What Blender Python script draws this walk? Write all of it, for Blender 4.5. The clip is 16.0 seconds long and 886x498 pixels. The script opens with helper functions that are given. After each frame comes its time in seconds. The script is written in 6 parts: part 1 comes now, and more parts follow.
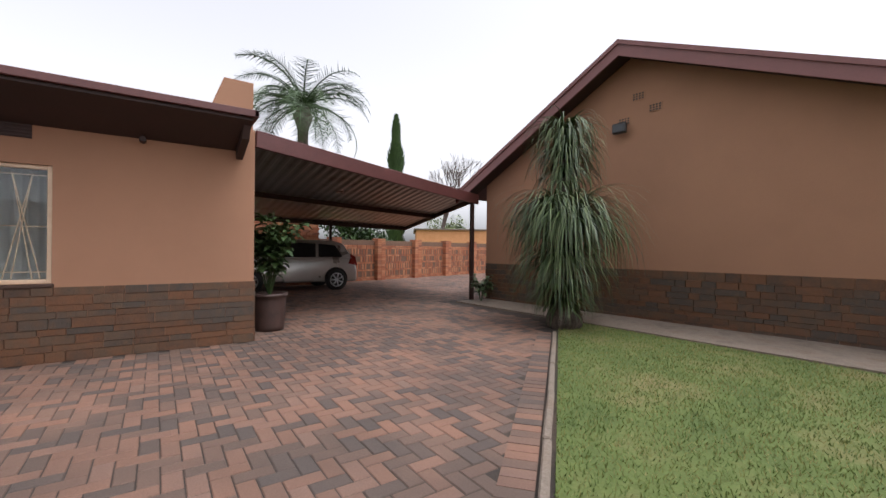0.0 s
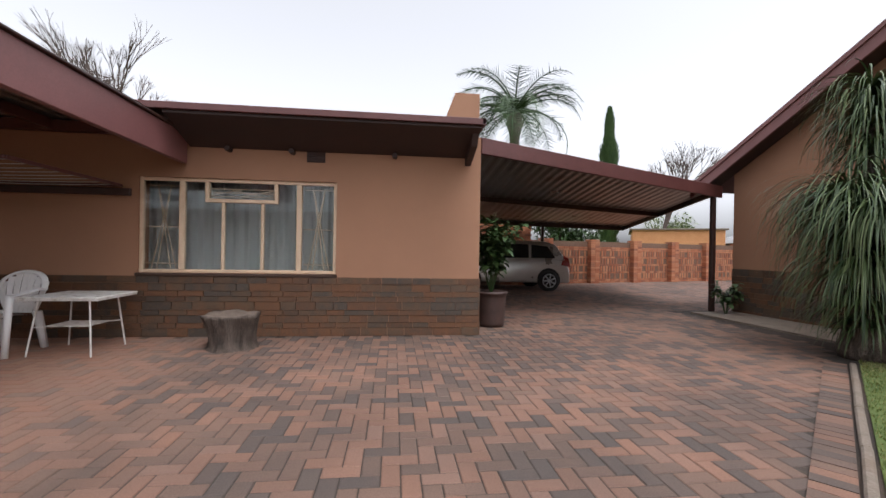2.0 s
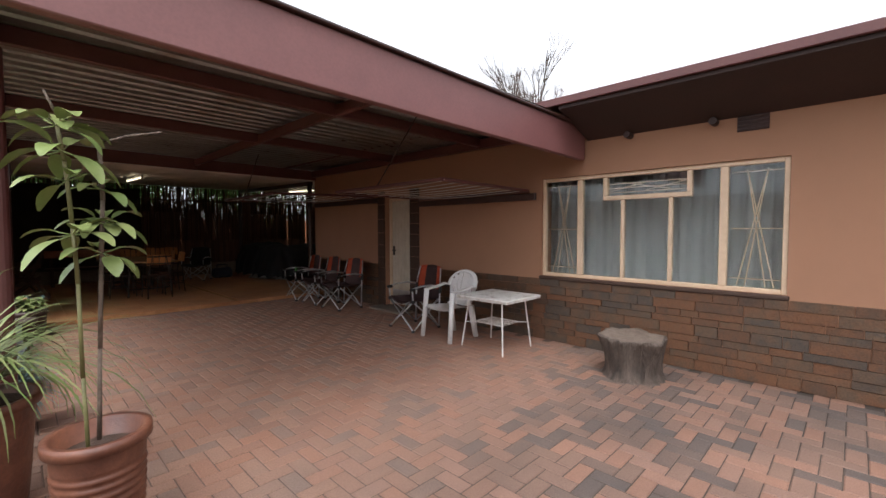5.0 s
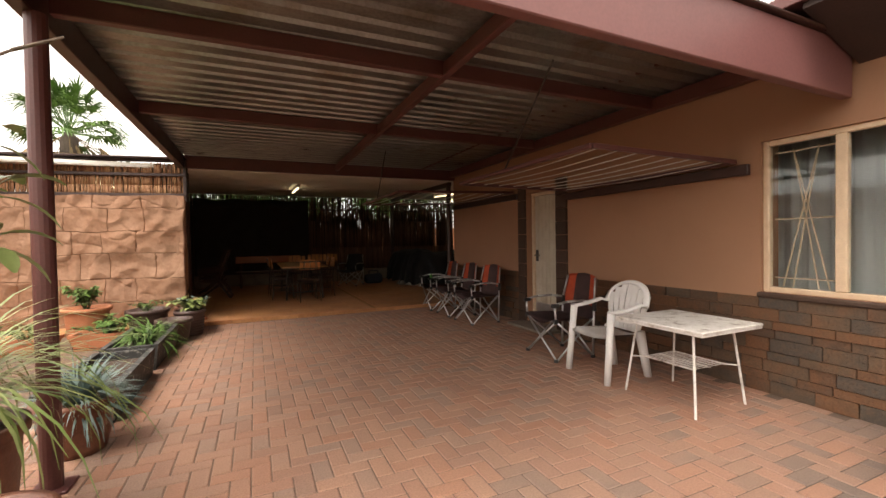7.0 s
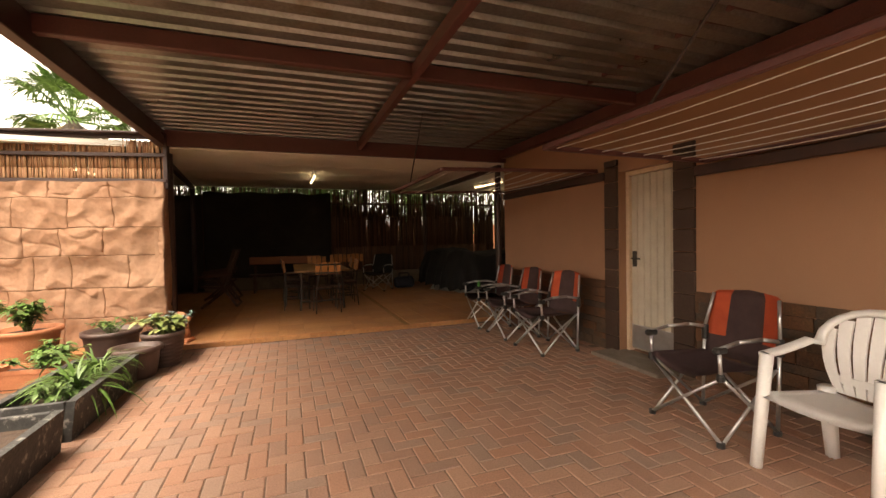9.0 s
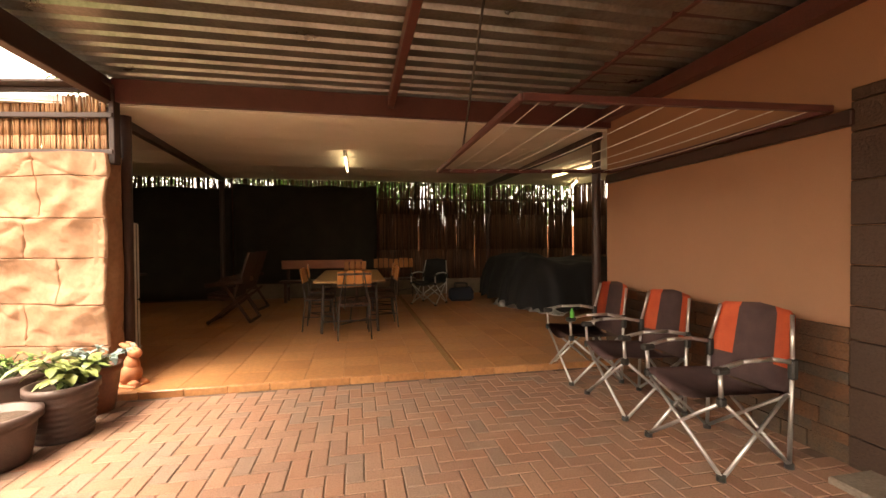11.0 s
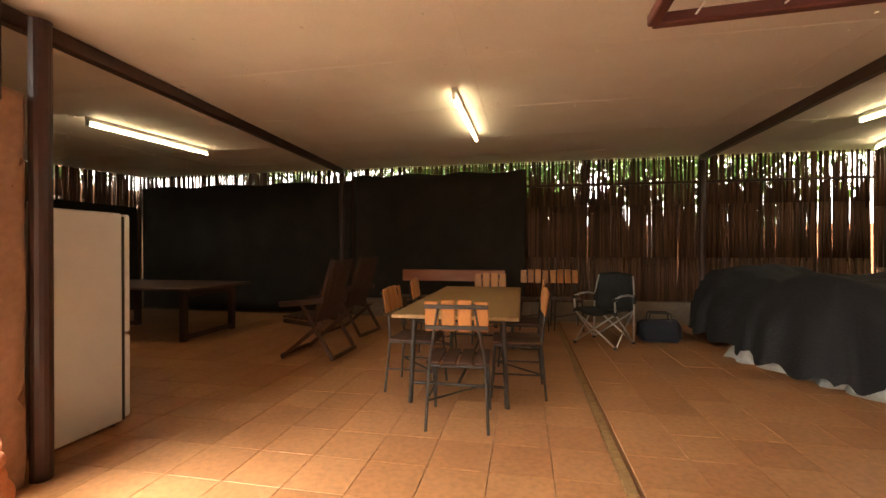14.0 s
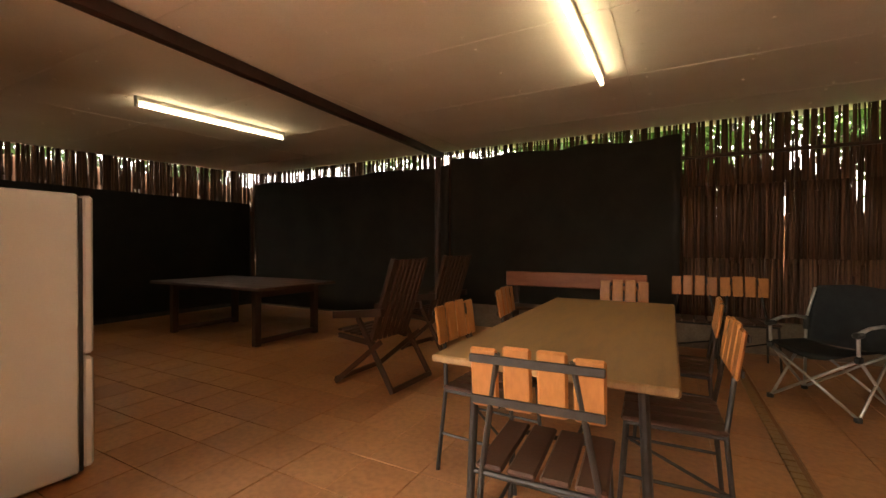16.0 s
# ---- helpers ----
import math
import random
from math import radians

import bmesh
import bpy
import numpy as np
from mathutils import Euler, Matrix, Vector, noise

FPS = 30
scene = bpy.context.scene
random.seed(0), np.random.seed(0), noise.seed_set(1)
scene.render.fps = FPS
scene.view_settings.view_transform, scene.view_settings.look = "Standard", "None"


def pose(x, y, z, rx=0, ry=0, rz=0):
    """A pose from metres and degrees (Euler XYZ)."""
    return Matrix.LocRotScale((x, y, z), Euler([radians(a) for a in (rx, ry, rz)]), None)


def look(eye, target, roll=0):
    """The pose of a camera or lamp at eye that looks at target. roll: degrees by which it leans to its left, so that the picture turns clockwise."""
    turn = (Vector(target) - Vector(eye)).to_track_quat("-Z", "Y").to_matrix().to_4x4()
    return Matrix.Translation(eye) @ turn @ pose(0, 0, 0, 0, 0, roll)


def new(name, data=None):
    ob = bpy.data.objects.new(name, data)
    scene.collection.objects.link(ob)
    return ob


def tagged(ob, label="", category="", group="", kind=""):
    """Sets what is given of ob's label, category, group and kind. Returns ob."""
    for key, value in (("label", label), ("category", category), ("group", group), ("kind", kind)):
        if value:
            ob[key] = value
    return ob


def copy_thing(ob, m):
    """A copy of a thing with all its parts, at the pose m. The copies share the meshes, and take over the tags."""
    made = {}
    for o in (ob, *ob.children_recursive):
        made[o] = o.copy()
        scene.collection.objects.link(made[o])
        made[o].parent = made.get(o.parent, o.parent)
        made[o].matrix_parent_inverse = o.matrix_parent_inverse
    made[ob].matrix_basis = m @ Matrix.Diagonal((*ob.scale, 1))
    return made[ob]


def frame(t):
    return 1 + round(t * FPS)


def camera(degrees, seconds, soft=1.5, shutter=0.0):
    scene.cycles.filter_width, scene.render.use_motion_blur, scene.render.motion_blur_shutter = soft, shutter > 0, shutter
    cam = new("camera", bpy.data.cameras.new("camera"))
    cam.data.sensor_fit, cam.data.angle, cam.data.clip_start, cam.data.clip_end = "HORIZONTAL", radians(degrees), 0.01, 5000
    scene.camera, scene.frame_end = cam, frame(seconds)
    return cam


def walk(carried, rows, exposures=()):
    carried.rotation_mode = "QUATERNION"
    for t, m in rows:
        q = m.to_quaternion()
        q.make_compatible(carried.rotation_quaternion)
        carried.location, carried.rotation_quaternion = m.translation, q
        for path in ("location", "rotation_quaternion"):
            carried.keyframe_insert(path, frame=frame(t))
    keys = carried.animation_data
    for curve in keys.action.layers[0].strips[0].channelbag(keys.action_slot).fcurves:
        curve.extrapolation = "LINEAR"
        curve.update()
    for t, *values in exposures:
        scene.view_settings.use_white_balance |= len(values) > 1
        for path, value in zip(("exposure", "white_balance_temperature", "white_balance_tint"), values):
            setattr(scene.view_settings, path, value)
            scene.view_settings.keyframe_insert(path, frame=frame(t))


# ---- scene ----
cam = camera(93.1, 16.0)

EXPOSURES = [(0, -1.15, 6200, 14), (3, -1.15, 6100, 12), (4, -1.0, 6100, 12), (5, -0.75, 6150, 12), (7.5, -0.1, 7800, 13), (8, 0.0, 8100, 13), (9, 0.4, 8700, 14), (11.5, 1.7, 9200, 14), (12.5, 2.1, 8800, 13), (13.5, 2.35, 8000, 10), (14.5, 2.45, 7600, 8), (16, 2.4, 7600, 8)]
PATH = [
    (0, (-5.965, -6.696, 1.218), (-4.312, -7.822, 1.223), 0.5),
    (0.5, (-5.911, -6.665, 1.222), (-4.152, -7.618, 1.224), 0.6),
    (1, (-5.89, -6.632, 1.217), (-4.033, -7.376, 1.218), 0.7),
    (1.5, (-5.863, -6.614, 1.212), (-3.926, -7.11, 1.211), 0.9),
    (2, (-5.803, -6.561, 1.199), (-3.817, -6.792, 1.199), 1.0),
    (2.5, (-5.707, -6.535, 1.209), (-3.708, -6.484, 1.206), 1.1),
    (3, (-5.584, -6.453, 1.297), (-3.616, -6.101, 1.26), 1.1),
    (3.5, (-5.402, -6.428, 1.35), (-3.519, -5.758, 1.287), 1.0),
    (4, (-5.168, -6.416, 1.362), (-3.412, -5.461, 1.296), 0.7),
    (4.5, (-4.995, -6.317, 1.406), (-3.397, -5.117, 1.322), 0.4),
    (5, (-4.785, -6.209, 1.417), (-3.362, -4.806, 1.328), -0.1),
    (7.5, (-3.745, -5.037, 1.285), (-2.987, -3.186, 1.245), -1.0),
    (8, (-3.717, -4.611, 1.319), (-2.972, -2.755, 1.271), -1.1),
    (8.5, (-3.559, -4.159, 1.309), (-2.834, -2.296, 1.259), -1.2),
    (9, (-3.418, -3.67, 1.304), (-2.729, -1.793, 1.255), -1.1),
    (11.5, (-2.654, -1.176, 1.284), (-2.357, 0.801, 1.262), -0.2),
    (12, (-2.587, -0.697, 1.277), (-2.407, 1.295, 1.264), -0.1),
    (12.5, (-2.476, -0.23, 1.271), (-2.438, 1.77, 1.258), -0.3),
    (13, (-2.423, 0.207, 1.265), (-2.514, 2.205, 1.255), -0.3),
    (13.5, (-2.387, 0.613, 1.266), (-2.617, 2.599, 1.261), -0.2),
    (14, (-2.363, 1.012, 1.286), (-2.739, 2.976, 1.281), -0.1),
    (14.5, (-2.402, 1.432, 1.295), (-2.935, 3.36, 1.287), 0.0),
    (15, (-2.406, 1.787, 1.289), (-3.112, 3.659, 1.276), 0.1),
    (15.5, (-2.395, 2.119, 1.288), (-3.245, 3.929, 1.275), 0.2),
    (16, (-2.428, 2.454, 1.266), (-3.378, 4.214, 1.25), 0.1),
]
walk(cam, [(t, look(eye, target, roll)) for t, eye, target, roll in PATH], EXPOSURES)

# ---- world and sun: bright overcast ----
world = bpy.data.worlds.new("overcast_sky")
scene.world = world
world.use_nodes = True
wn = world.node_tree.nodes
wl = world.node_tree.links
sky = wn.new("ShaderNodeTexSky")
sky.sky_type = "NISHITA"
sky.sun_disc = False
sky.sun_elevation = radians(68)
sky.sun_rotation = radians(-120)
sky.dust_density = 4.0
hsv = wn.new("ShaderNodeHueSaturation")
hsv.inputs["Saturation"].default_value = 0.06
hsv.inputs["Value"].default_value = 4.5
wl.new(sky.outputs[0], hsv.inputs["Color"])
wl.new(hsv.outputs[0], wn["Background"].inputs[0])
wn["Background"].inputs[1].default_value = 0.15
sun = new("sun", bpy.data.lights.new("sun", "SUN"))
sun.data.energy = 0.5
sun.data.angle = radians(40)
sun.data.color = (1.0, 0.975, 0.94)
sun.matrix_world = look((-3.24, -1.87, 9.27), (0, 0, 0))


# ---- materials ----
def ramp_setup(nt, pairs):
    r = nt.nodes.new("ShaderNodeValToRGB")
    els = r.color_ramp.elements
    while len(els) < len(pairs):
        els.new(0.5)
    for e, (p, c) in zip(els, pairs):
        e.position = p
        e.color = (*c, 1)
    return r


def material(name, colours, rough=0.7, scale=8.0, fine=90.0, bump=0.15, metal=0.0, spread=0.0, stretch=(1, 1, 1), dirt=0.25, depth=0.01, coat=0.0):
    """Two-scale noise over a base ramp; spread > 0 varies each piece by its own random value."""
    m = bpy.data.materials.new(name)
    m.use_nodes = True
    nt = m.node_tree
    N, L = nt.nodes, nt.links
    bsdf = N["Principled BSDF"]
    tc = N.new("ShaderNodeNewGeometry")
    mp = N.new("ShaderNodeMapping")
    mp.inputs["Scale"].default_value = stretch
    L.new(tc.outputs["Position"], mp.inputs["Vector"])
    n1 = N.new("ShaderNodeTexNoise")
    n1.inputs["Scale"].default_value = scale
    n1.inputs["Detail"].default_value = 6
    n1.inputs["Roughness"].default_value = 0.6
    n2 = N.new("ShaderNodeTexNoise")
    n2.inputs["Scale"].default_value = fine
    n2.inputs["Detail"].default_value = 4
    for n in (n1, n2):
        L.new(mp.outputs[0], n.inputs["Vector"])
    k = len(colours) - 1
    if spread > 0:
        oi = N.new("ShaderNodeObjectInfo")
        add = N.new("ShaderNodeMath")
        add.operation = "ADD"
        L.new(oi.outputs["Random"], add.inputs[0])
        L.new(tc.outputs["Random Per Island"], add.inputs[1])
        fr = N.new("ShaderNodeMath")
        fr.operation = "FRACT"
        L.new(add.outputs[0], fr.inputs[0])
        mix = N.new("ShaderNodeMix")
        mix.inputs[0].default_value = spread
        L.new(n1.outputs["Fac"], mix.inputs[2])
        L.new(fr.outputs[0], mix.inputs[3])
        drive = mix.outputs[0]
        lo, hi = 0.12, 0.88
    else:
        drive = n1.outputs["Fac"]
        lo, hi = 0.3, 0.7
    rp = ramp_setup(nt, [(lo + (hi - lo) * i / max(k, 1), c) for i, c in enumerate(colours)] if k else [(0.3, colours[0]), (0.7, colours[0])])
    L.new(drive, rp.inputs[0])
    dk = N.new("ShaderNodeMix")
    dk.data_type = "RGBA"
    dk.blend_type = "MULTIPLY"
    dk.inputs[0].default_value = dirt
    r2 = ramp_setup(nt, [(0.3, (0.35, 0.33, 0.31)), (0.62, (1, 1, 1))])
    L.new(n2.outputs["Fac"], r2.inputs[0])
    L.new(rp.outputs[0], dk.inputs[6])
    L.new(r2.outputs[0], dk.inputs[7])
    L.new(dk.outputs[2], bsdf.inputs["Base Color"])
    rr = N.new("ShaderNodeMapRange")
    rr.inputs[3].default_value = max(0.03, rough - 0.12)
    rr.inputs[4].default_value = min(1.0, rough + 0.12)
    L.new(n1.outputs["Fac"], rr.inputs[0])
    L.new(rr.outputs[0], bsdf.inputs["Roughness"])
    bsdf.inputs["Metallic"].default_value = metal
    bsdf.inputs["Coat Weight"].default_value = coat
    if bump > 0:
        b = N.new("ShaderNodeBump")
        b.inputs["Strength"].default_value = bump
        b.inputs["Distance"].default_value = depth
        mb = N.new("ShaderNodeMath")
        mb.operation = "ADD"
        L.new(n1.outputs["Fac"], mb.inputs[0])
        L.new(n2.outputs["Fac"], mb.inputs[1])
        L.new(mb.outputs[0], b.inputs["Height"])
        L.new(b.outputs[0], bsdf.inputs["Normal"])
    return m


def emitter(name, colour, strength):
    m = bpy.data.materials.new(name)
    m.use_nodes = True
    b = m.node_tree.nodes["Principled BSDF"]
    b.inputs["Base Color"].default_value = (0.8, 0.8, 0.8, 1)
    b.inputs["Emission Color"].default_value = (*colour, 1)
    b.inputs["Emission Strength"].default_value = strength
    return m


def glass(name, colour=(0.9, 0.95, 0.95)):
    m = bpy.data.materials.new(name)
    m.use_nodes = True
    b = m.node_tree.nodes["Principled BSDF"]
    b.inputs["Base Color"].default_value = (*colour, 1)
    b.inputs["Transmission Weight"].default_value = 1.0
    b.inputs["Roughness"].default_value = 0.03
    b.inputs["IOR"].default_value = 1.45
    return m


M_WALL = material("painted_plaster", [(0.325, 0.168, 0.097), (0.35, 0.183, 0.108), (0.37, 0.195, 0.115)], 0.85, 1.2, 160, 0.12, dirt=0.12, depth=0.004)
M_SLATE = material("slate_cladding", [(0.06, 0.042, 0.03), (0.1, 0.055, 0.032), (0.17, 0.075, 0.034), (0.12, 0.072, 0.042), (0.075, 0.058, 0.046), (0.18, 0.105, 0.052)], 0.8, 7, 70, 0.7, spread=0.5, dirt=0.45)
M_JAMB = material("dark_brown_slate", [(0.05, 0.026, 0.017), (0.08, 0.042, 0.026)], 0.75, 6, 70, 0.5, spread=0.4, dirt=0.4)
M_JOINT = material("dark_joint", [(0.05, 0.042, 0.036), (0.09, 0.075, 0.06)], 0.95, 20, 120, 0.3)
M_PAVER = material("clay_paver", [(0.25, 0.155, 0.115), (0.31, 0.17, 0.118), (0.36, 0.18, 0.115), (0.34, 0.19, 0.13), (0.38, 0.21, 0.14), (0.28, 0.18, 0.135), (0.4, 0.235, 0.16)], 0.8, 0.9, 110, 0.45, spread=0.6, dirt=0.4, depth=0.006)


def weather(mat, edge, soft, grime):
    """Grey rain-washed grime on the pavers beyond the roof's drip line at y = edge, in patches and brick by brick."""
    nt = mat.node_tree
    N, L = nt.nodes, nt.links
    bsdf = N["Principled BSDF"]
    base = bsdf.inputs["Base Color"].links[0].from_socket
    geo = N.new("ShaderNodeNewGeometry")
    sep = N.new("ShaderNodeSeparateXYZ")
    L.new(geo.outputs["Position"], sep.inputs[0])
    big = N.new("ShaderNodeTexNoise")
    big.inputs["Scale"].default_value = 0.7
    big.inputs["Detail"].default_value = 5
    L.new(geo.outputs["Position"], big.inputs["Vector"])
    wob = N.new("ShaderNodeMath")
    wob.operation = "MULTIPLY_ADD"
    wob.inputs[1].default_value = 2.2
    L.new(big.outputs["Fac"], wob.inputs[0])
    L.new(sep.outputs["Y"], wob.inputs[2])
    line = N.new("ShaderNodeMapRange")
    line.inputs[1].default_value = edge + 1.1 + soft
    line.inputs[2].default_value = edge + 1.1 - soft
    L.new(wob.outputs[0], line.inputs[0])
    patch = ramp_setup(nt, [(0.32, (0.35, 0.35, 0.35)), (0.62, (1, 1, 1))])
    mixr = N.new("ShaderNodeMath")
    mixr.operation = "MULTIPLY_ADD"
    mixr.inputs[1].default_value = 0.35
    oi = N.new("ShaderNodeObjectInfo")
    both = N.new("ShaderNodeMath")
    both.operation = "ADD"
    L.new(oi.outputs["Random"], both.inputs[0])
    L.new(geo.outputs["Random Per Island"], both.inputs[1])
    part = N.new("ShaderNodeMath")
    part.operation = "FRACT"
    L.new(both.outputs[0], part.inputs[0])
    L.new(part.outputs[0], mixr.inputs[0])
    half = N.new("ShaderNodeMath")
    half.operation = "MULTIPLY"
    half.inputs[1].default_value = 0.65
    L.new(big.outputs["Fac"], half.inputs[0])
    L.new(half.outputs[0], mixr.inputs[2])
    L.new(mixr.outputs[0], patch.inputs[0])
    fac = N.new("ShaderNodeMath")
    fac.operation = "MULTIPLY"
    L.new(line.outputs[0], fac.inputs[0])
    L.new(patch.outputs[0], fac.inputs[1])
    mx = N.new("ShaderNodeMix")
    mx.data_type = "RGBA"
    mx.blend_type = "MULTIPLY"
    mx.inputs[7].default_value = (*grime, 1)
    L.new(fac.outputs[0], mx.inputs[0])
    L.new(base, mx.inputs[6])
    L.new(mx.outputs[2], bsdf.inputs["Base Color"])


weather(M_PAVER, -3.9, 0.9, (0.3, 0.36, 0.41))
M_SAND = material("joint_sand", [(0.12, 0.075, 0.052), (0.19, 0.12, 0.082)], 0.95, 14, 160, 0.4)
weather(M_SAND, -3.9, 0.9, (0.25, 0.3, 0.34))
M_TILE = material("terracotta_tile", [(0.32, 0.135, 0.055), (0.43, 0.19, 0.08), (0.52, 0.25, 0.11), (0.39, 0.17, 0.07)], 0.4, 1.6, 30, 0.1, spread=0.3, dirt=0.35, depth=0.004)
M_GROUT = material("tile_grout", [(0.27, 0.135, 0.07), (0.34, 0.17, 0.085)], 0.9, 20, 120, 0.2)
M_MAROON = material("maroon_steel", [(0.095, 0.03, 0.027), (0.125, 0.042, 0.037)], 0.45, 5, 80, 0.08, dirt=0.2, depth=0.003)
M_MAROON_FASCIA = material("maroon_fascia", [(0.19, 0.078, 0.074), (0.235, 0.1, 0.094)], 0.5, 2, 60, 0.06, dirt=0.15, depth=0.003)
M_DARKSTEEL = material("dark_brown_steel", [(0.035, 0.016, 0.013), (0.06, 0.026, 0.02)], 0.4, 6, 70, 0.08, dirt=0.2, depth=0.003)
M_TIN = material("galvanised_sheet", [(0.216, 0.209, 0.187), (0.302, 0.295, 0.274), (0.36, 0.353, 0.331), (0.259, 0.216, 0.173)], 0.32, 1.6, 40, 0.08, metal=0.8, dirt=0.35, depth=0.003)
M_ROOFTOP = material("roof_sheet", [(0.09, 0.04, 0.04), (0.13, 0.06, 0.055)], 0.6, 2, 50, 0.1)
M_CEIL = material("white_ceiling_board", [(0.78, 0.735, 0.655), (0.86, 0.82, 0.75)], 0.8, 1.5, 90, 0.05, dirt=0.08, depth=0.003)
M_SOFFIT = material("brown_soffit", [(0.035, 0.019, 0.016), (0.055, 0.029, 0.025)], 0.7, 3, 60, 0.1)
M_CREAM = material("cream_window_paint", [(0.62, 0.45, 0.3), (0.72, 0.55, 0.38)], 0.5, 12, 120, 0.08, dirt=0.15, depth=0.002)
M_CURTAIN = material("pale_curtain", [(0.78, 0.77, 0.74), (0.86, 0.85, 0.82)], 0.9, 6, 200, 0.05, dirt=0.06)
M_GLASS = glass("window_glass")
M_DOOR = material("pale_door_paint", [(0.5, 0.43, 0.33), (0.6, 0.53, 0.42)], 0.55, 6, 100, 0.08, dirt=0.2, depth=0.003)
# Same reed twice: fence shade and screen daylight are put into the colours.
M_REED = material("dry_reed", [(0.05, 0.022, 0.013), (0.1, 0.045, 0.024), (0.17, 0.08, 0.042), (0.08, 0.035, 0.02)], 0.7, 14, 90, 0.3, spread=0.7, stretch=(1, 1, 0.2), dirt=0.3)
M_REED_LIT = material("dry_reed_lit_copy", [(0.25, 0.11, 0.05), (0.34, 0.165, 0.08), (0.42, 0.23, 0.115)], 0.7, 14, 90, 0.3, spread=0.7, stretch=(1, 1, 0.2), dirt=0.3)
M_SHADE = material("shade_cloth", [(0.042, 0.036, 0.03), (0.066, 0.056, 0.047)], 0.9, 3, 300, 0.1)
M_ROCK = material("orange_rock", [(0.24, 0.115, 0.064), (0.3, 0.155, 0.09), (0.36, 0.205, 0.13), (0.26, 0.128, 0.073)], 0.9, 2.6, 22, 0.4, spread=0.15, dirt=0.3, depth=0.012)
M_ROCKJOINT = material("rock_joint", [(0.16, 0.08, 0.045), (0.24, 0.12, 0.07)], 0.95, 12, 80, 0.4)
M_GRASSBASE = material("lawn_soil", [(0.065, 0.1, 0.02), (0.105, 0.14, 0.033), (0.19, 0.165, 0.065)], 0.95, 1.4, 60, 0.5, dirt=0.3)
M_GRASS = material("grass_blade", [(0.055, 0.1, 0.018), (0.1, 0.15, 0.028), (0.2, 0.21, 0.055), (0.36, 0.28, 0.13)], 0.7, 1.6, 12, 0.0, spread=0.5, dirt=0.25)
M_CONCRETE = material("weathered_concrete", [(0.15, 0.115, 0.085), (0.23, 0.185, 0.145), (0.19, 0.135, 0.095)], 0.9, 3, 60, 0.45, dirt=0.4)
M_BRICK = material("face_brick", [(0.3, 0.1, 0.05), (0.42, 0.15, 0.07), (0.5, 0.22, 0.11), (0.24, 0.09, 0.055)], 0.85, 6, 70, 0.4, spread=0.75, dirt=0.3)
M_MORTAR = material("brick_mortar", [(0.15, 0.085, 0.055), (0.2, 0.12, 0.08)], 0.95, 15, 90, 0.4)
M_SOIL = material("potting_soil", [(0.05, 0.03, 0.02), (0.1, 0.06, 0.04)], 0.95, 20, 90, 0.8, depth=0.02)
M_LEAF = material("green_leaf", [(0.045, 0.1, 0.02), (0.08, 0.16, 0.03), (0.12, 0.22, 0.05)], 0.45, 6, 60, 0.1, spread=0.5, dirt=0.15)
M_LEAF_LIGHT = material("fresh_leaf", [(0.11, 0.165, 0.045), (0.19, 0.24, 0.075), (0.31, 0.335, 0.13)], 0.4, 9, 60, 0.1, spread=0.5, dirt=0.15)
M_STEM = material("olive_stem", [(0.12, 0.115, 0.04), (0.2, 0.18, 0.07)], 0.6, 14, 60, 0.1, dirt=0.2)
M_LEAF_DARK = material("dark_leaf", [(0.022, 0.05, 0.014), (0.045, 0.085, 0.022), (0.06, 0.11, 0.03)], 0.5, 5, 60, 0.1, spread=0.5, dirt=0.15)
M_LEAF_GREY = material("grey_green_leaf", [(0.11, 0.17, 0.15), (0.2, 0.28, 0.26)], 0.6, 8, 60, 0.1, spread=0.5, dirt=0.1)
M_STRAP = material("strap_leaf", [(0.022, 0.045, 0.016), (0.045, 0.08, 0.026), (0.09, 0.13, 0.045), (0.16, 0.18, 0.075)], 0.45, 3, 60, 0.05, spread=0.6, dirt=0.1)
M_DRYLEAF = material("dry_frond", [(0.2, 0.13, 0.065), (0.32, 0.22, 0.11)], 0.8, 5, 60, 0.1, spread=0.5)
M_BARK = material("grey_brown_bark", [(0.05, 0.036, 0.028), (0.11, 0.082, 0.064), (0.17, 0.13, 0.105)], 0.9, 12, 60, 0.9, stretch=(1, 1, 0.25), dirt=0.4, depth=0.03)
M_ENDGRAIN = material("weathered_end_grain", [(0.1, 0.07, 0.05), (0.2, 0.15, 0.115)], 0.9, 16, 80, 0.6, dirt=0.3)
M_TWIG = material("bare_twig", [(0.12, 0.09, 0.08), (0.18, 0.14, 0.12)], 0.9, 12, 60, 0.3)
M_RUST = material("rusty_glazed_pot", [(0.1, 0.036, 0.022), (0.16, 0.06, 0.034), (0.22, 0.085, 0.045)], 0.45, 6, 60, 0.2, dirt=0.3)
M_TERRA = material("terracotta_pot", [(0.45, 0.16, 0.075), (0.56, 0.22, 0.11)], 0.75, 8, 70, 0.2, dirt=0.25)
M_DARKPOT = material("dark_pot", [(0.05, 0.03, 0.026), (0.09, 0.05, 0.04)], 0.5, 7, 70, 0.2, dirt=0.2)
M_BLACKPLANTER = material("flaking_black_planter", [(0.02, 0.02, 0.02), (0.035, 0.035, 0.033), (0.05, 0.048, 0.045), (0.32, 0.3, 0.27)], 0.7, 16, 50, 0.4, dirt=0.3)
M_WHITEPLASTIC = material("white_plastic", [(0.76, 0.74, 0.72), (0.82, 0.8, 0.78)], 0.4, 6, 90, 0.03, dirt=0.06, depth=0.002)
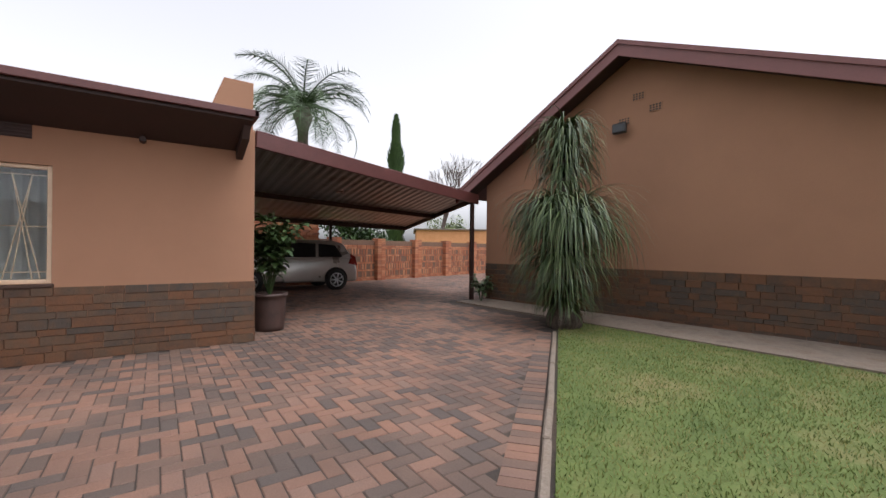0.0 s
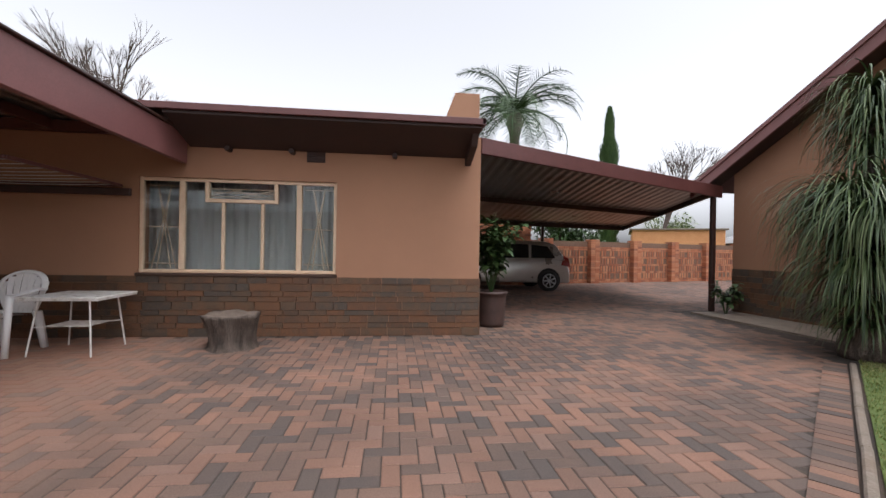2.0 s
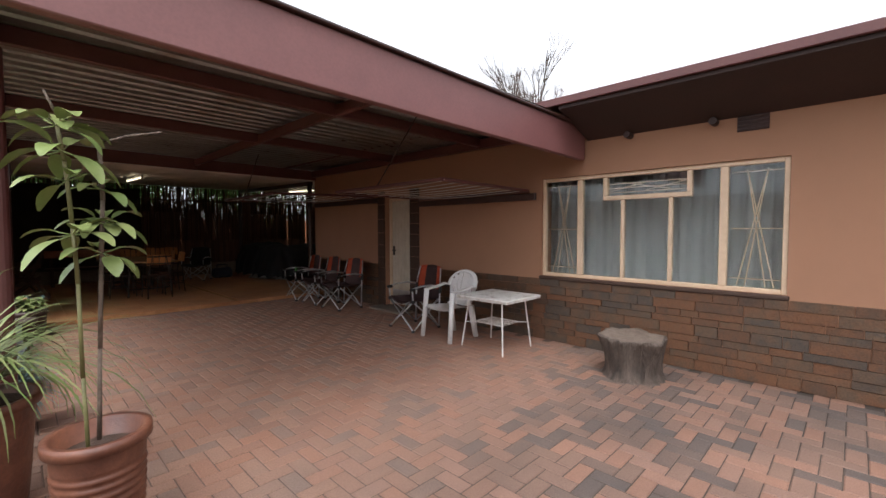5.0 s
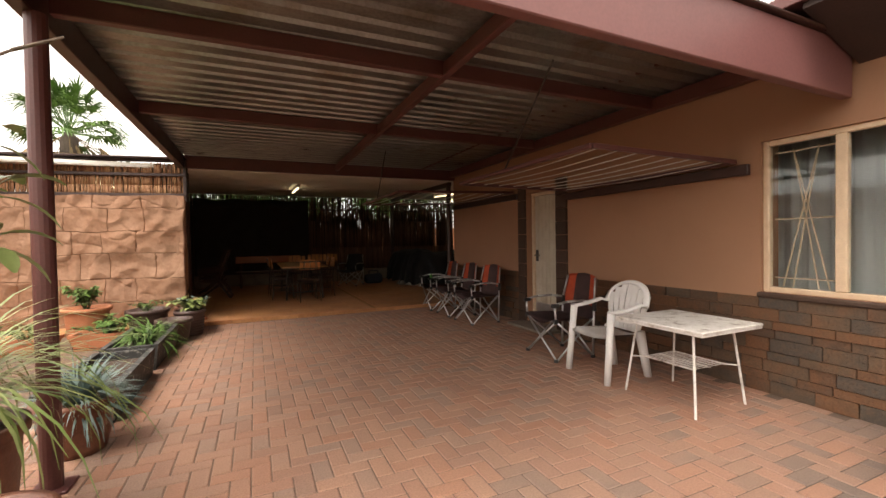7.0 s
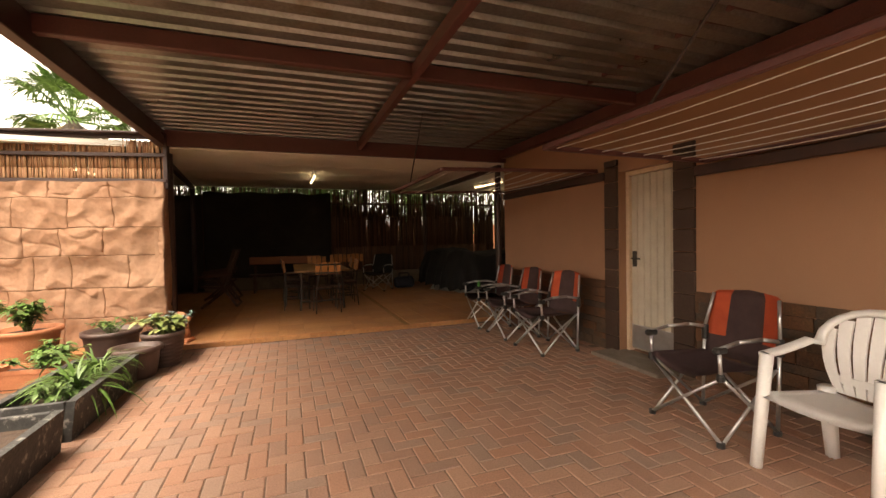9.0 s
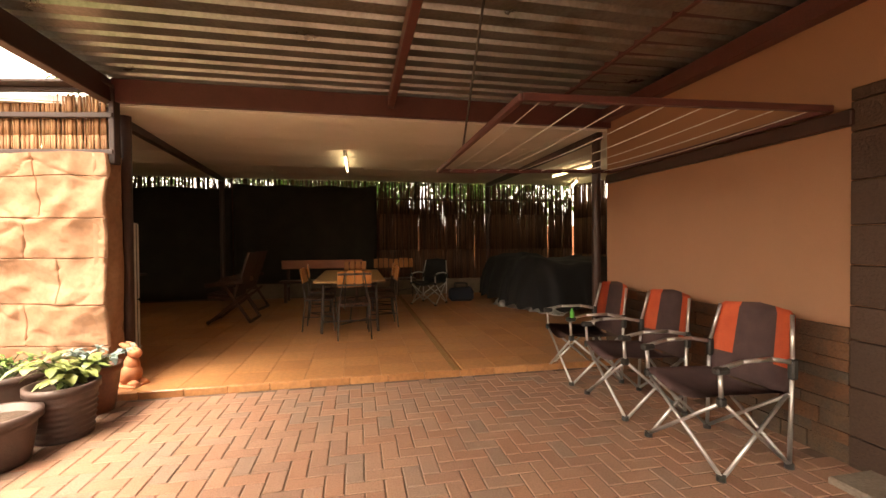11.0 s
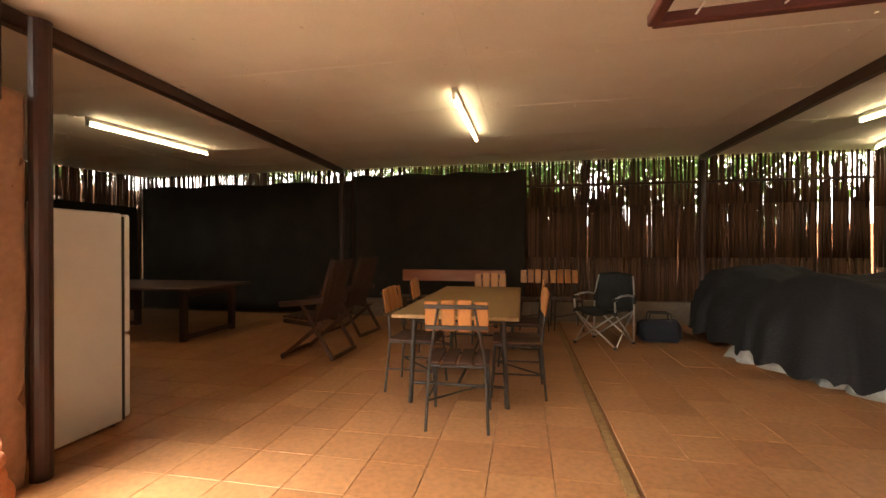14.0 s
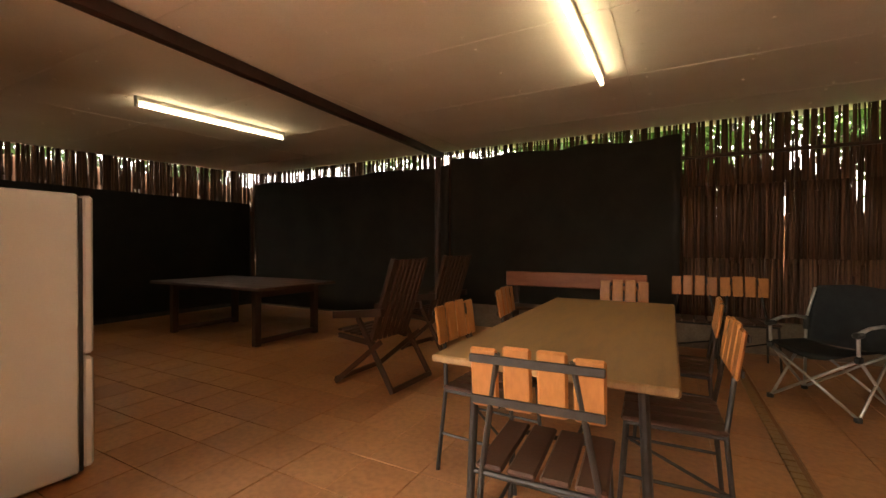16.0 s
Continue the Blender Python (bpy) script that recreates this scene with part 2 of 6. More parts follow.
M_WHITEPAINT = material("chipped_white_paint", [(0.3, 0.24, 0.2), (0.68, 0.64, 0.59), (0.78, 0.75, 0.71), (0.8, 0.77, 0.73)], 0.6, 11, 70, 0.15, dirt=0.25, depth=0.003)
M_CAMPCLOTH = material("maroon_brown_canvas", [(0.07, 0.038, 0.038), (0.1, 0.058, 0.056)], 0.9, 10, 300, 0.15, dirt=0.2, depth=0.003)
M_CAMPRED = material("orange_red_canvas", [(0.5, 0.075, 0.03), (0.6, 0.11, 0.045)], 0.85, 10, 300, 0.15, dirt=0.15, depth=0.003)
M_CAMPGREY = material("black_canvas", [(0.025, 0.027, 0.028), (0.045, 0.047, 0.048)], 0.9, 10, 300, 0.15, dirt=0.15)
M_ALU = material("aluminium_tube", [(0.5, 0.5, 0.5), (0.62, 0.62, 0.62)], 0.35, 12, 90, 0.03, metal=0.85, dirt=0.1, depth=0.002)
M_BLACKPLASTIC = material("black_plastic", [(0.02, 0.02, 0.02), (0.035, 0.035, 0.035)], 0.45, 12, 90, 0.05, dirt=0.1)
M_WIRE = material("white_line", [(0.7, 0.68, 0.64), (0.78, 0.76, 0.72)], 0.6, 20, 90, 0.0, dirt=0.1)
M_FRIDGE = material("white_enamel", [(0.66, 0.66, 0.63), (0.72, 0.72, 0.69)], 0.35, 3, 120, 0.03, dirt=0.06, depth=0.002)
M_TABLE = material("worn_tan_tabletop", [(0.24, 0.13, 0.05), (0.31, 0.175, 0.07), (0.36, 0.21, 0.09)], 0.5, 3, 70, 0.08, stretch=(6, 1, 1), dirt=0.25, depth=0.003)
M_WOOD = material("orange_varnished_wood", [(0.3, 0.105, 0.03), (0.42, 0.16, 0.045), (0.5, 0.2, 0.06)], 0.4, 8, 80, 0.1, spread=0.4, stretch=(1, 1, 0.3), dirt=0.25, depth=0.003)
M_DARKWOOD = material("dark_stained_wood", [(0.048, 0.02, 0.011), (0.088, 0.036, 0.018)], 0.5, 8, 80, 0.15, spread=0.4, dirt=0.3, depth=0.004)
M_REDWOOD = material("reddish_plank", [(0.26, 0.075, 0.03), (0.36, 0.12, 0.05)], 0.45, 4, 70, 0.1, stretch=(0.3, 2, 2), dirt=0.25)
M_IRON = material("black_iron", [(0.035, 0.03, 0.027), (0.06, 0.05, 0.045)], 0.5, 15, 90, 0.1, metal=0.5, dirt=0.2, depth=0.002)
M_TARP = material("dark_tarpaulin", [(0.006, 0.006, 0.007), (0.012, 0.012, 0.014)], 0.85, 4, 40, 0.35, dirt=0.2, depth=0.02)
M_PLASTICSHEET = material("white_plastic_sheet", [(0.6, 0.6, 0.58), (0.7, 0.7, 0.68)], 0.4, 8, 60, 0.2)
M_CARPAINT = material("silver_car_paint", [(0.42, 0.4, 0.37), (0.5, 0.48, 0.45)], 0.3, 2, 200, 0.0, metal=0.6, dirt=0.05, coat=0.5)
M_CARGLASS = material("tinted_glass", [(0.015, 0.017, 0.018), (0.025, 0.027, 0.028)], 0.08, 2, 50, 0.0, dirt=0.0)
M_TYRE = material("tyre_rubber", [(0.015, 0.015, 0.015), (0.03, 0.03, 0.03)], 0.85, 20, 90, 0.2)
M_REDLENS = material("red_lamp_lens", [(0.22, 0.02, 0.016), (0.28, 0.03, 0.022)], 0.15, 20, 90, 0.0, dirt=0.0)
M_FARORANGE = material("orange_render", [(0.62, 0.28, 0.12), (0.7, 0.34, 0.16)], 0.9, 2, 40, 0.1)
M_FARGREY = material("grey_roof_tile", [(0.3, 0.3, 0.3), (0.4, 0.4, 0.4)], 0.8, 2, 40, 0.1)
M_TUBE = emitter("fluorescent_tube_glow", (1.0, 0.84, 0.55), 4.3)


# ---- mesh helpers ----
def finish(name, bm, mat, parent=None, smooth=False, mats=None):
    me = bpy.data.meshes.new(name)
    bm.to_mesh(me)
    bm.free()
    for m in (mats or [mat]):
        me.materials.append(m)
    if smooth:
        for p in me.polygons:
            p.use_smooth = True
    ob = new(name, me)
    if parent:
        ob.parent = parent
    return ob


def empty(name, x=0, y=0, z=0, rz=0):
    e = new(name)
    e.empty_display_size = 0.1
    e.matrix_world = pose(x, y, z, 0, 0, rz)
    return e


def add_box(bm, a, b, bevel=0.0, rz=0.0, mi=0):
    """Box from corner a to corner b, turned about its own centre."""
    c = [(p + q) / 2 for p, q in zip(a, b)]
    s = [max(abs(q - p), 1e-4) for p, q in zip(a, b)]
    g = bmesh.ops.create_cube(bm, size=1.0, matrix=pose(*c, 0, 0, rz) @ Matrix.Diagonal((*s, 1)))
    vs = g["verts"]
    fs = set(f for v in vs for f in v.link_faces)
    for f in fs:
        f.material_index = mi
    if bevel > 0:
        es = list(set(e for v in vs for e in v.link_edges))
        r = bmesh.ops.bevel(bm, geom=es, offset=min(bevel, min(s) * 0.45), segments=1, affect="EDGES", profile=0.5)
        for f in r["faces"]:
            f.material_index = mi
    return vs


def add_rod(bm, p, q, r, seg=8, r2=None, mi=0):
    p, q = Vector(p), Vector(q)
    d = q - p
    if d.length < 1e-5:
        return
    m = Matrix.Translation((p + q) / 2) @ d.to_track_quat("Z", "Y").to_matrix().to_4x4()
    g = bmesh.ops.create_cone(bm, cap_ends=True, segments=seg, radius1=r, radius2=r if r2 is None else r2, depth=d.length, matrix=m)
    for v in g["verts"]:
        for f in v.link_faces:
            f.material_index = mi


def add_path(bm, pts, r, seg=8, mi=0):
    for a, b in zip(pts, pts[1:]):
        add_rod(bm, a, b, r, seg, mi=mi)
    for a in pts[1:-1]:
        bmesh.ops.create_icosphere(bm, subdivisions=1, radius=r, matrix=Matrix.Translation(a))


def add_lathe(bm, prof, seg=28, centre=(0, 0, 0), mi=0):
    """Turned shape from (radius, height) pairs."""
    rings = []
    for r, z in prof:
        rings.append([bm.verts.new((centre[0] + r * math.cos(2 * math.pi * i / seg), centre[1] + r * math.sin(2 * math.pi * i / seg), centre[2] + z)) for i in range(seg)])
    for a, b in zip(rings, rings[1:]):
        for i in range(seg):
            j = (i + 1) % seg
            f = bm.faces.new((a[i], a[j], b[j], b[i]))
            f.material_index = mi
            f.smooth = True
    bm.faces.new(list(reversed(rings[0]))).material_index = mi
    bm.faces.new(rings[-1]).material_index = mi


def add_prism(bm, poly, lift, mi=0):
    """Solid from a planar polygon of 3D points, pushed along the vector lift."""
    a = [bm.verts.new(p) for p in poly]
    b = [bm.verts.new(Vector(p) + Vector(lift)) for p in poly]
    n = len(poly)
    fs = [bm.faces.new(a), bm.faces.new(list(reversed(b)))]
    for i in range(n):
        fs.append(bm.faces.new((a[(i + 1) % n], a[i], b[i], b[(i + 1) % n])))
    for f in fs:
        f.material_index = mi
    bmesh.ops.recalc_face_normals(bm, faces=fs)


def add_leaf(bm, base, way, length, width, droop=0.3, steps=3, mi=0, fold=0.15):
    """A pointed leaf as a bent strip with a midrib fold."""
    way = Vector(way).normalized()
    side = way.cross(Vector((0, 0, 1)))
    if side.length < 0.05:
        side = Vector((1, 0, 0))
    side.normalize()
    p = Vector(base)
    rows = []
    for i in range(steps + 1):
        t = i / steps
        w = width * math.sin(math.pi * min(max(t * 0.88 + 0.08, 0), 1)) ** 0.8 * 0.5
        up = side.cross(way).normalized()
        rows.append([bm.verts.new(p - side * w + up * w * fold * 2), bm.verts.new(p), bm.verts.new(p + side * w + up * w * fold * 2)])
        p = p + way * (length / steps)
        way = (way + Vector((0, 0, -droop / steps * 1.6))).normalized()
    for a, b in zip(rows, rows[1:]):
        for k in (0, 1):
            bm.faces.new((a[k], a[k + 1], b[k + 1], b[k])).material_index = mi


def add_strap(bm, base, yaw, length, width, lift, fall, steps=7, mi=0):
    """A long strap leaf that rises and then hangs."""
    d = Vector((math.cos(yaw), math.sin(yaw), 0))
    s = Vector((-math.sin(yaw), math.cos(yaw), 0))
    p = Vector(base)
    ang = lift
    prev = None
    for i in range(steps + 1):
        t = i / steps
        w = width * 0.5 * (1 - t ** 2.2 * 0.9)
        row = (bm.verts.new(p - s * w), bm.verts.new(p + s * w))
        if prev:
            bm.faces.new((prev[0], prev[1], row[1], row[0])).material_index = mi
        prev = row
        p = p + (d * math.cos(ang) + Vector((0, 0, math.sin(ang)))) * (length / steps)
        ang = max(ang - fall / steps, -1.5)


def pieces(name, bm, mat, parent):
    """Each loose piece of bm becomes a part of its own under parent."""
    left = set(bm.verts)
    while left:
        seed = next(v for v in bm.verts if v in left)
        group, todo = {seed}, [seed]
        while todo:
            v = todo.pop()
            for e in v.link_edges:
                w = e.other_vert(v)
                if w not in group:
                    group.add(w)
                    todo.append(w)
        left -= group
        b2 = bmesh.new()
        order = [v for v in bm.verts if v in group]
        made = {v: b2.verts.new(v.co) for v in order}
        for f in bm.faces:
            if f.verts[0] in group:
                b2.faces.new([made[v] for v in f.verts])
        finish(name, b2, mat, parent)
    bm.free()


# ---- ground, paving, lawn ----
bm = bmesh.new()
add_box(bm, (-400, -400, -0.5), (400, 400, -0.06))
ground = tagged(finish("ground", bm, M_GRASSBASE), "bare sandy soil and dry grass beyond the yard", "ground", kind="structure")

bm = bmesh.new()
add_box(bm, (-6.6, -30, -0.059), (14, 2.27, -0.005))
pavement = tagged(finish("pavement", bm, M_SAND), "red and grey clay pavers laid in herringbone with sandy joints", "paving", kind="structure")

# kerb line between the drive and the lawn
KA, KB = Vector((-5.9, -6.6, 0)), Vector((-1.72, -11.55, 0))
KD = (KB - KA).normalized()
KN = Vector((KD.y, -KD.x, 0))


def lawn_side(x, y):
    """Metres to the lawn's side of the kerb line."""
    return (Vector((x, y, 0)) - KA).dot(KN)


bm = bmesh.new()
add_prism(bm, [(-30, -6.6 + (24.1) * 0.0, -0.02), tuple(KA + KN * 0.1 + Vector((0, 0, -0.02))), tuple(KB + KN * 0.1 + Vector((0, 0, -0.02))), (-1.3, -12.6, -0.02), (-30, -13.6, -0.02)], (0, 0, 0.03))
lawn = tagged(finish("lawn", bm, M_GRASSBASE), "short green lawn with dry patches", "lawn", kind="structure")
bm = bmesh.new()
rng = random.Random(3)
for i in range(120000):
    x = rng.uniform(-9.5, -1.2)
    y = rng.uniform(-13.0, -7.0)
    if lawn_side(x, y) < 0.1 or y < -12.6 + (x + 1.3) * 0.04 + 0.02:
        continue
    a = rng.uniform(0, 6.28)
    h = rng.uniform(0.015, 0.045)
    w = 0.005
    dx, dy = math.cos(a) * w, math.sin(a) * w
    lx, ly = rng.uniform(-0.025, 0.025), rng.uniform(-0.025, 0.025)
    bm.faces.new((bm.verts.new((x - dx, y - dy, 0.005)), bm.verts.new((x + dx, y + dy, 0.005)), bm.verts.new((x + lx, y + ly, h))))
grass = finish("grass", bm, M_GRASS, lawn)
tagged(grass, kind="stuff")

kerb = tagged(empty("kerb"), "weathered grey concrete edging strip along the lawn", "kerb", kind="structure")
bm = bmesh.new()
klen = (KB - KA).length
n = int(klen / 0.9)
ang = math.degrees(math.atan2(KD.y, KD.x))
kerb_stone_mesh = None
for i in range(n):
    c = KA + KD * (i + 0.5) * klen / n + KN * 0.045
    if kerb_stone_mesh is None:
        bm2 = bmesh.new()
        add_box(bm2, (-klen / n / 2 + 0.004, -0.028, -0.06), (klen / n / 2 - 0.004, 0.028, 0.035), 0.012)
        kerb_stone = finish("edging_stone", bm2, M_CONCRETE, kerb)
        kerb_stone_mesh = kerb_stone.data
        k = kerb_stone
    else:
        k = new("edging_stone", kerb_stone_mesh)
        k.parent = kerb
    k.matrix_basis = pose(c.x, c.y, rng.uniform(-0.006, 0.006), rng.uniform(-2, 2), 0, ang + rng.uniform(-0.8, 0.8))
bm.free()

bm = bmesh.new()
add_prism(bm, [(-14, -13.13, -0.02), (2.0, -12.5, -0.02), (2.05, -13.6, -0.02), (-14, -15.2, -0.02)], (0, 0, 0.045))
path = tagged(finish("pavement_apron", bm, M_CONCRETE), "old concrete apron along the foot of the gable wall", "path", kind="structure")

# tiled patio floor, one low step up
bm = bmesh.new()
add_box(bm, (-10.2, 2.27, -0.06), (3.0, 8.6, 0.047))
floor = tagged(finish("floor", bm, M_GROUT), "terracotta floor tiles with dull sheen and pale joints", "floor", kind="structure")

# ---- house with the window ----
house = tagged(empty("house", 3, -2.5), "single-storey house with tan plaster walls and slate plinth", "house", kind="structure")
WT = 2.772


def rel(ob, parent):
    """Put ob under parent without moving it."""
    ob.parent = parent
    ob.matrix_parent_inverse = parent.matrix_basis.inverted()
    return ob


def wall_with_holes(name, x0, x1, ys, ye, z1, holes, mat):
    """Wall along y between x0 and x1 with rectangular openings (y0, y1, z0, z1)."""
    bm = bmesh.new()
    y = ys
    for a, b, c, d in sorted(holes):
        add_box(bm, (x0, y, 0), (x1, a, z1))
        if c > 0:
            add_box(bm, (x0, a, 0), (x1, b, c))
        add_box(bm, (x0, a, d), (x1, b, z1))
        y = b
    add_box(bm, (x0, y, 0), (x1, ye, z1))
    return finish(name, bm, mat)


WY0, WY1, WZ0, WZ1 = -5.78, -3.29, 0.83, 2.07
DY0, DY1, DZ1 = -0.70, 0.0, 2.0
wall = rel(wall_with_holes("wall_front", 0.0, 0.25, -7.75, 2.6, WT, [(WY0, WY1, WZ0, WZ1), (DY0, DY1, 0.03, DZ1)], M_WALL), house)
bm = bmesh.new()
add_box(bm, (0.25, -7.75, 0), (7.0, -7.5, 2.8))
add_box(bm, (0.25, 2.35, 0), (7.0, 2.6, 2.78))
add_box(bm, (6.75, -7.5, 0), (7.0, 2.35, 3.0))
rel(finish("wall_side", bm, M_WALL), house)
bm = bmesh.new()
add_box(bm, (0.25, -7.5, 0.0), (6.75, 2.35, 0.03))
rel(finish("floor_inside", bm, M_CONCRETE), house)
bm = bmesh.new()
add_box(bm, (1.6, -7.5, 0.03), (1.7, 2.35, 2.6))
rel(finish("wall_inner", bm, M_WALL), house)

# low mono-pitch roof with wide eaves
bm = bmesh.new()
add_prism(bm, [(-0.70, -7.62, 2.755), (7.3, -7.62, 3.03), (7.3, -7.62, 3.10), (-0.70, -7.62, 2.80)], (0, 10.3, 0))
rel(finish("roof", bm, M_ROOFTOP), house)
bm = bmesh.new()
add_box(bm, (-0.74, -7.66, 2.735), (-0.70, 2.68, 2.815), 0.006)
add_prism(bm, [(-0.74, -7.66, 2.735), (0.02, -7.66, 2.735), (0.02, -7.66, 2.81), (-0.74, -7.66, 2.81)], (0, 0.04, 0))
rel(finish("fascia", bm, M_MAROON), house)
bm = bmesh.new()
add_prism(bm, [(-0.695, -7.61, 2.735), (-0.695, -7.61, 2.70), (-0.006, -7.61, 2.47), (-0.006, -7.61, 2.735)], (0, 3.7, 0))
rel(finish("soffit", bm, M_SOFFIT), house)
bm = bmesh.new()
add_prism(bm, [(-0.5, -7.6, 2.52), (-0.02, -7.6, 2.36), (-0.02, -7.6, 2.48), (-0.6, -7.6, 2.68)], (0, 0.08, 0))
raf = rel(finish("rafter_end", bm, M_SOFFIT), house)
bm = bmesh.new()
add_rod(bm, (-0.12, 0, 2.45), (-0.004, 0, 2.45), 0.035, 10)
stub = finish("rafter_stub", bm, M_SOFFIT)
for k, y in enumerate((-6.55, -5.2, -4.4)):
    o = stub if k == 0 else new("rafter_stub", stub.data)
    o.matrix_basis = pose(0, y, 0)
    rel(o, house)

# chimney on the end wall, its inner side sloping
bm = bmesh.new()
add_prism(bm, [(0.2, -7.76, 2.6), (0.2, -7.08, 2.6), (0.2, -7.4, 3.46), (0.2, -7.76, 3.46)], (0.45, 0, 0))
chimney = rel(finish("chimney", bm, M_WALL), house)

# air bricks under the eaves
def air_vent(name, parent, m, w=0.24, h=0.14, slats=4, mat=M_SOFFIT):
    bm = bmesh.new()
    add_box(bm, (-w / 2, -0.006, -h / 2), (w / 2, 0.004, h / 2))
    for i in range(slats):
        z = -h / 2 + (i + 0.5) * h / slats
        add_box(bm, (-w / 2, -0.02, z - h / slats * 0.3), (w / 2, -0.004, z + h / slats * 0.2), 0.003)
    o = finish(name, bm, mat)
    o.matrix_basis = m
    return rel(o, parent)


air_vent("air_vent", house, pose(-0.004, -5.5, 2.4, 0, 0, -90))

# ---- window ----
win = tagged(empty("window_1", 0.06, (WY0 + WY1) / 2, WZ0), "wide cream steel window with burglar bars and pale curtains", "window", kind="structure")
bm = bmesh.new()
F = 0.045
add_box(bm, (0.03, WY0, WZ0), (0.09, WY0 + F, WZ1), 0.006)
add_box(bm, (0.03, WY1 - F, WZ0), (0.09, WY1, WZ1), 0.006)
add_box(bm, (0.031, WY0 + F, WZ0), (0.089, WY1 - F, WZ0 + F), 0.006)
add_box(bm, (0.031, WY0 + F, WZ1 - F), (0.089, WY1 - F, WZ1), 0.006)
wy = lambda u: WY1 + (WY0 - WY1) * u
for u in (0.205, 0.80):
    add_box(bm, (0.028, wy(u) - 0.035, WZ0 + F), (0.092, wy(u) + 0.035, WZ1 - F), 0.006)
add_box(bm, (0.02, wy(0.69), 1.76), (0.092, wy(0.32), 1.81), 0.006)
add_box(bm, (0.02, wy(0.69), 1.81), (0.092, wy(0.69) + 0.05, WZ1 - F), 0.006)
add_box(bm, (0.02, wy(0.32) - 0.05, 1.81), (0.092, wy(0.32), WZ1 - F), 0.006)
for u in (0.41, 0.61):
    add_box(bm, (0.03, wy(u) - 0.02, WZ0 + F), (0.09, wy(u) + 0.02, 1.76), 0.005)
rel(finish("frame", bm, M_CREAM), win)
bm = bmesh.new()
add_box(bm, (-0.035, WY0 - 0.02, WZ0 - 0.045), (0.1, WY1 + 0.02, WZ0 - 0.001), 0.01)
rel(finish("sill", bm, M_JAMB), win)
bm = bmesh.new()
add_box(bm, (0.056, WY0 + F, WZ0 + F), (0.06, WY1 - F, WZ1 - F))
pane = rel(finish("pane", bm, M_GLASS), win)
pane.visible_shadow = False
# decorative burglar bars
bm = bmesh.new()


def bar(u0, z0, u1, z1):
    add_rod(bm, (0.11, wy(u0), z0), (0.11, wy(u1), z1), 0.006, 6)


for u0, u1 in ((0.02, 0.19), (0.82, 0.98)):
    um = (u0 + u1) / 2
    for k in (0.3, 0.7):
        bar(u0 + (u1 - u0) * k, WZ0 + 0.05, um, 1.45)
        bar(um, 1.45, u0 + (u1 - u0) * k, WZ1 - 0.08)
        bar(u0 + (u1 - u0) * (0.5 + (k - 0.5) * 1.8), WZ0 + 0.05, u0 + (u1 - u0) * (1 - k), WZ1 - 0.08)
    for z in (WZ0 + 0.12, 1.43, WZ1 - 0.1):
        bar(u0, z, u1, z)
for z in (1.85, 1.9, 1.95):
    bar(0.33, z, 0.68, z)
bar(0.33, 1.86, 0.5, 1.95)
bar(0.5, 1.86, 0.68, 1.95)
bar(0.4, 1.96, 0.6, 1.86)
rel(finish("burglar_bars", bm, M_CREAM), win)
# curtain with folds
bm = bmesh.new()
rows = []
nn = 150
for i in range(nn + 1):
    y = WY0 - 0.1 + (WY1 - WY0 + 0.2) * i / nn
    x = 0.24 + 0.03 * math.sin(i * 0.75) + 0.018 * math.sin(i * 0.31 + 1) + 0.012 * math.sin(i * 1.7)
    rows.append((bm.verts.new((x + 0.06, y, 0.5)), bm.verts.new((x + 0.06, y, 2.25))))
for a, b in zip(rows, rows[1:]):
    bm.faces.new((a[0], b[0], b[1], a[1]))
bmesh.ops.solidify(bm, geom=bm.faces[:], thickness=0.003)
curtain = tagged(finish("curtain", bm, M_CURTAIN, smooth=True), "pale grey drawn curtain hanging in soft folds", "curtain")

# ---- back door ----
door = tagged(empty("door_1", 0.12, -0.35, 0.04), "closed cream boarded door with metal kick plate", "door", kind="structure")
bm = bmesh.new()
for i in range(7):
    a = DY0 + 0.05 + i * (DY1 - DY0 - 0.1) / 7
    add_box(bm, (0.12, a + 0.003, 0.06), (0.16, a + (DY1 - DY0 - 0.1) / 7 - 0.003, DZ1 - 0.05), 0.006)
add_box(bm, (0.135, DY0 + 0.05, 0.06), (0.155, DY1 - 0.05, DZ1 - 0.05))
rel(finish("leaf", bm, M_DOOR), door)
bm = bmesh.new()
add_box(bm, (0.09, DY0, 0.031), (0.17, DY0 + 0.045, DZ1), 0.005)
add_box(bm, (0.09, DY1 - 0.045, 0.031), (0.17, DY1, DZ1), 0.005)
add_box(bm, (0.091, DY0 + 0.045, DZ1 - 0.045), (0.169, DY1 - 0.045, DZ1), 0.005)
rel(finish("frame", bm, M_CREAM), door)
bm = bmesh.new()
add_box(bm, (0.112, DY0 + 0.06, 0.08), (0.122, DY1 - 0.06, 0.33), 0.002)
rel(finish("kick_plate", bm, M_ALU), door)
bm = bmesh.new()
add_rod(bm, (0.12, -0.1, 1.05), (0.07, -0.1, 1.05), 0.01)
add_rod(bm, (0.075, -0.1, 1.05), (0.075, -0.21, 1.05), 0.009)
add_box(bm, (0.112, -0.13, 0.96), (0.122, -0.07, 1.13), 0.003)
rel(finish("handle", bm, M_IRON), door)
bm = bmesh.new()
add_box(bm, (-0.32, DY0 - 0.1, -0.01), (0.12, DY1 + 0.1, 0.035), 0.01)
tagged(finish("door_step", bm, M_CONCRETE), "low grey concrete step at the back door", "step", kind="structure")

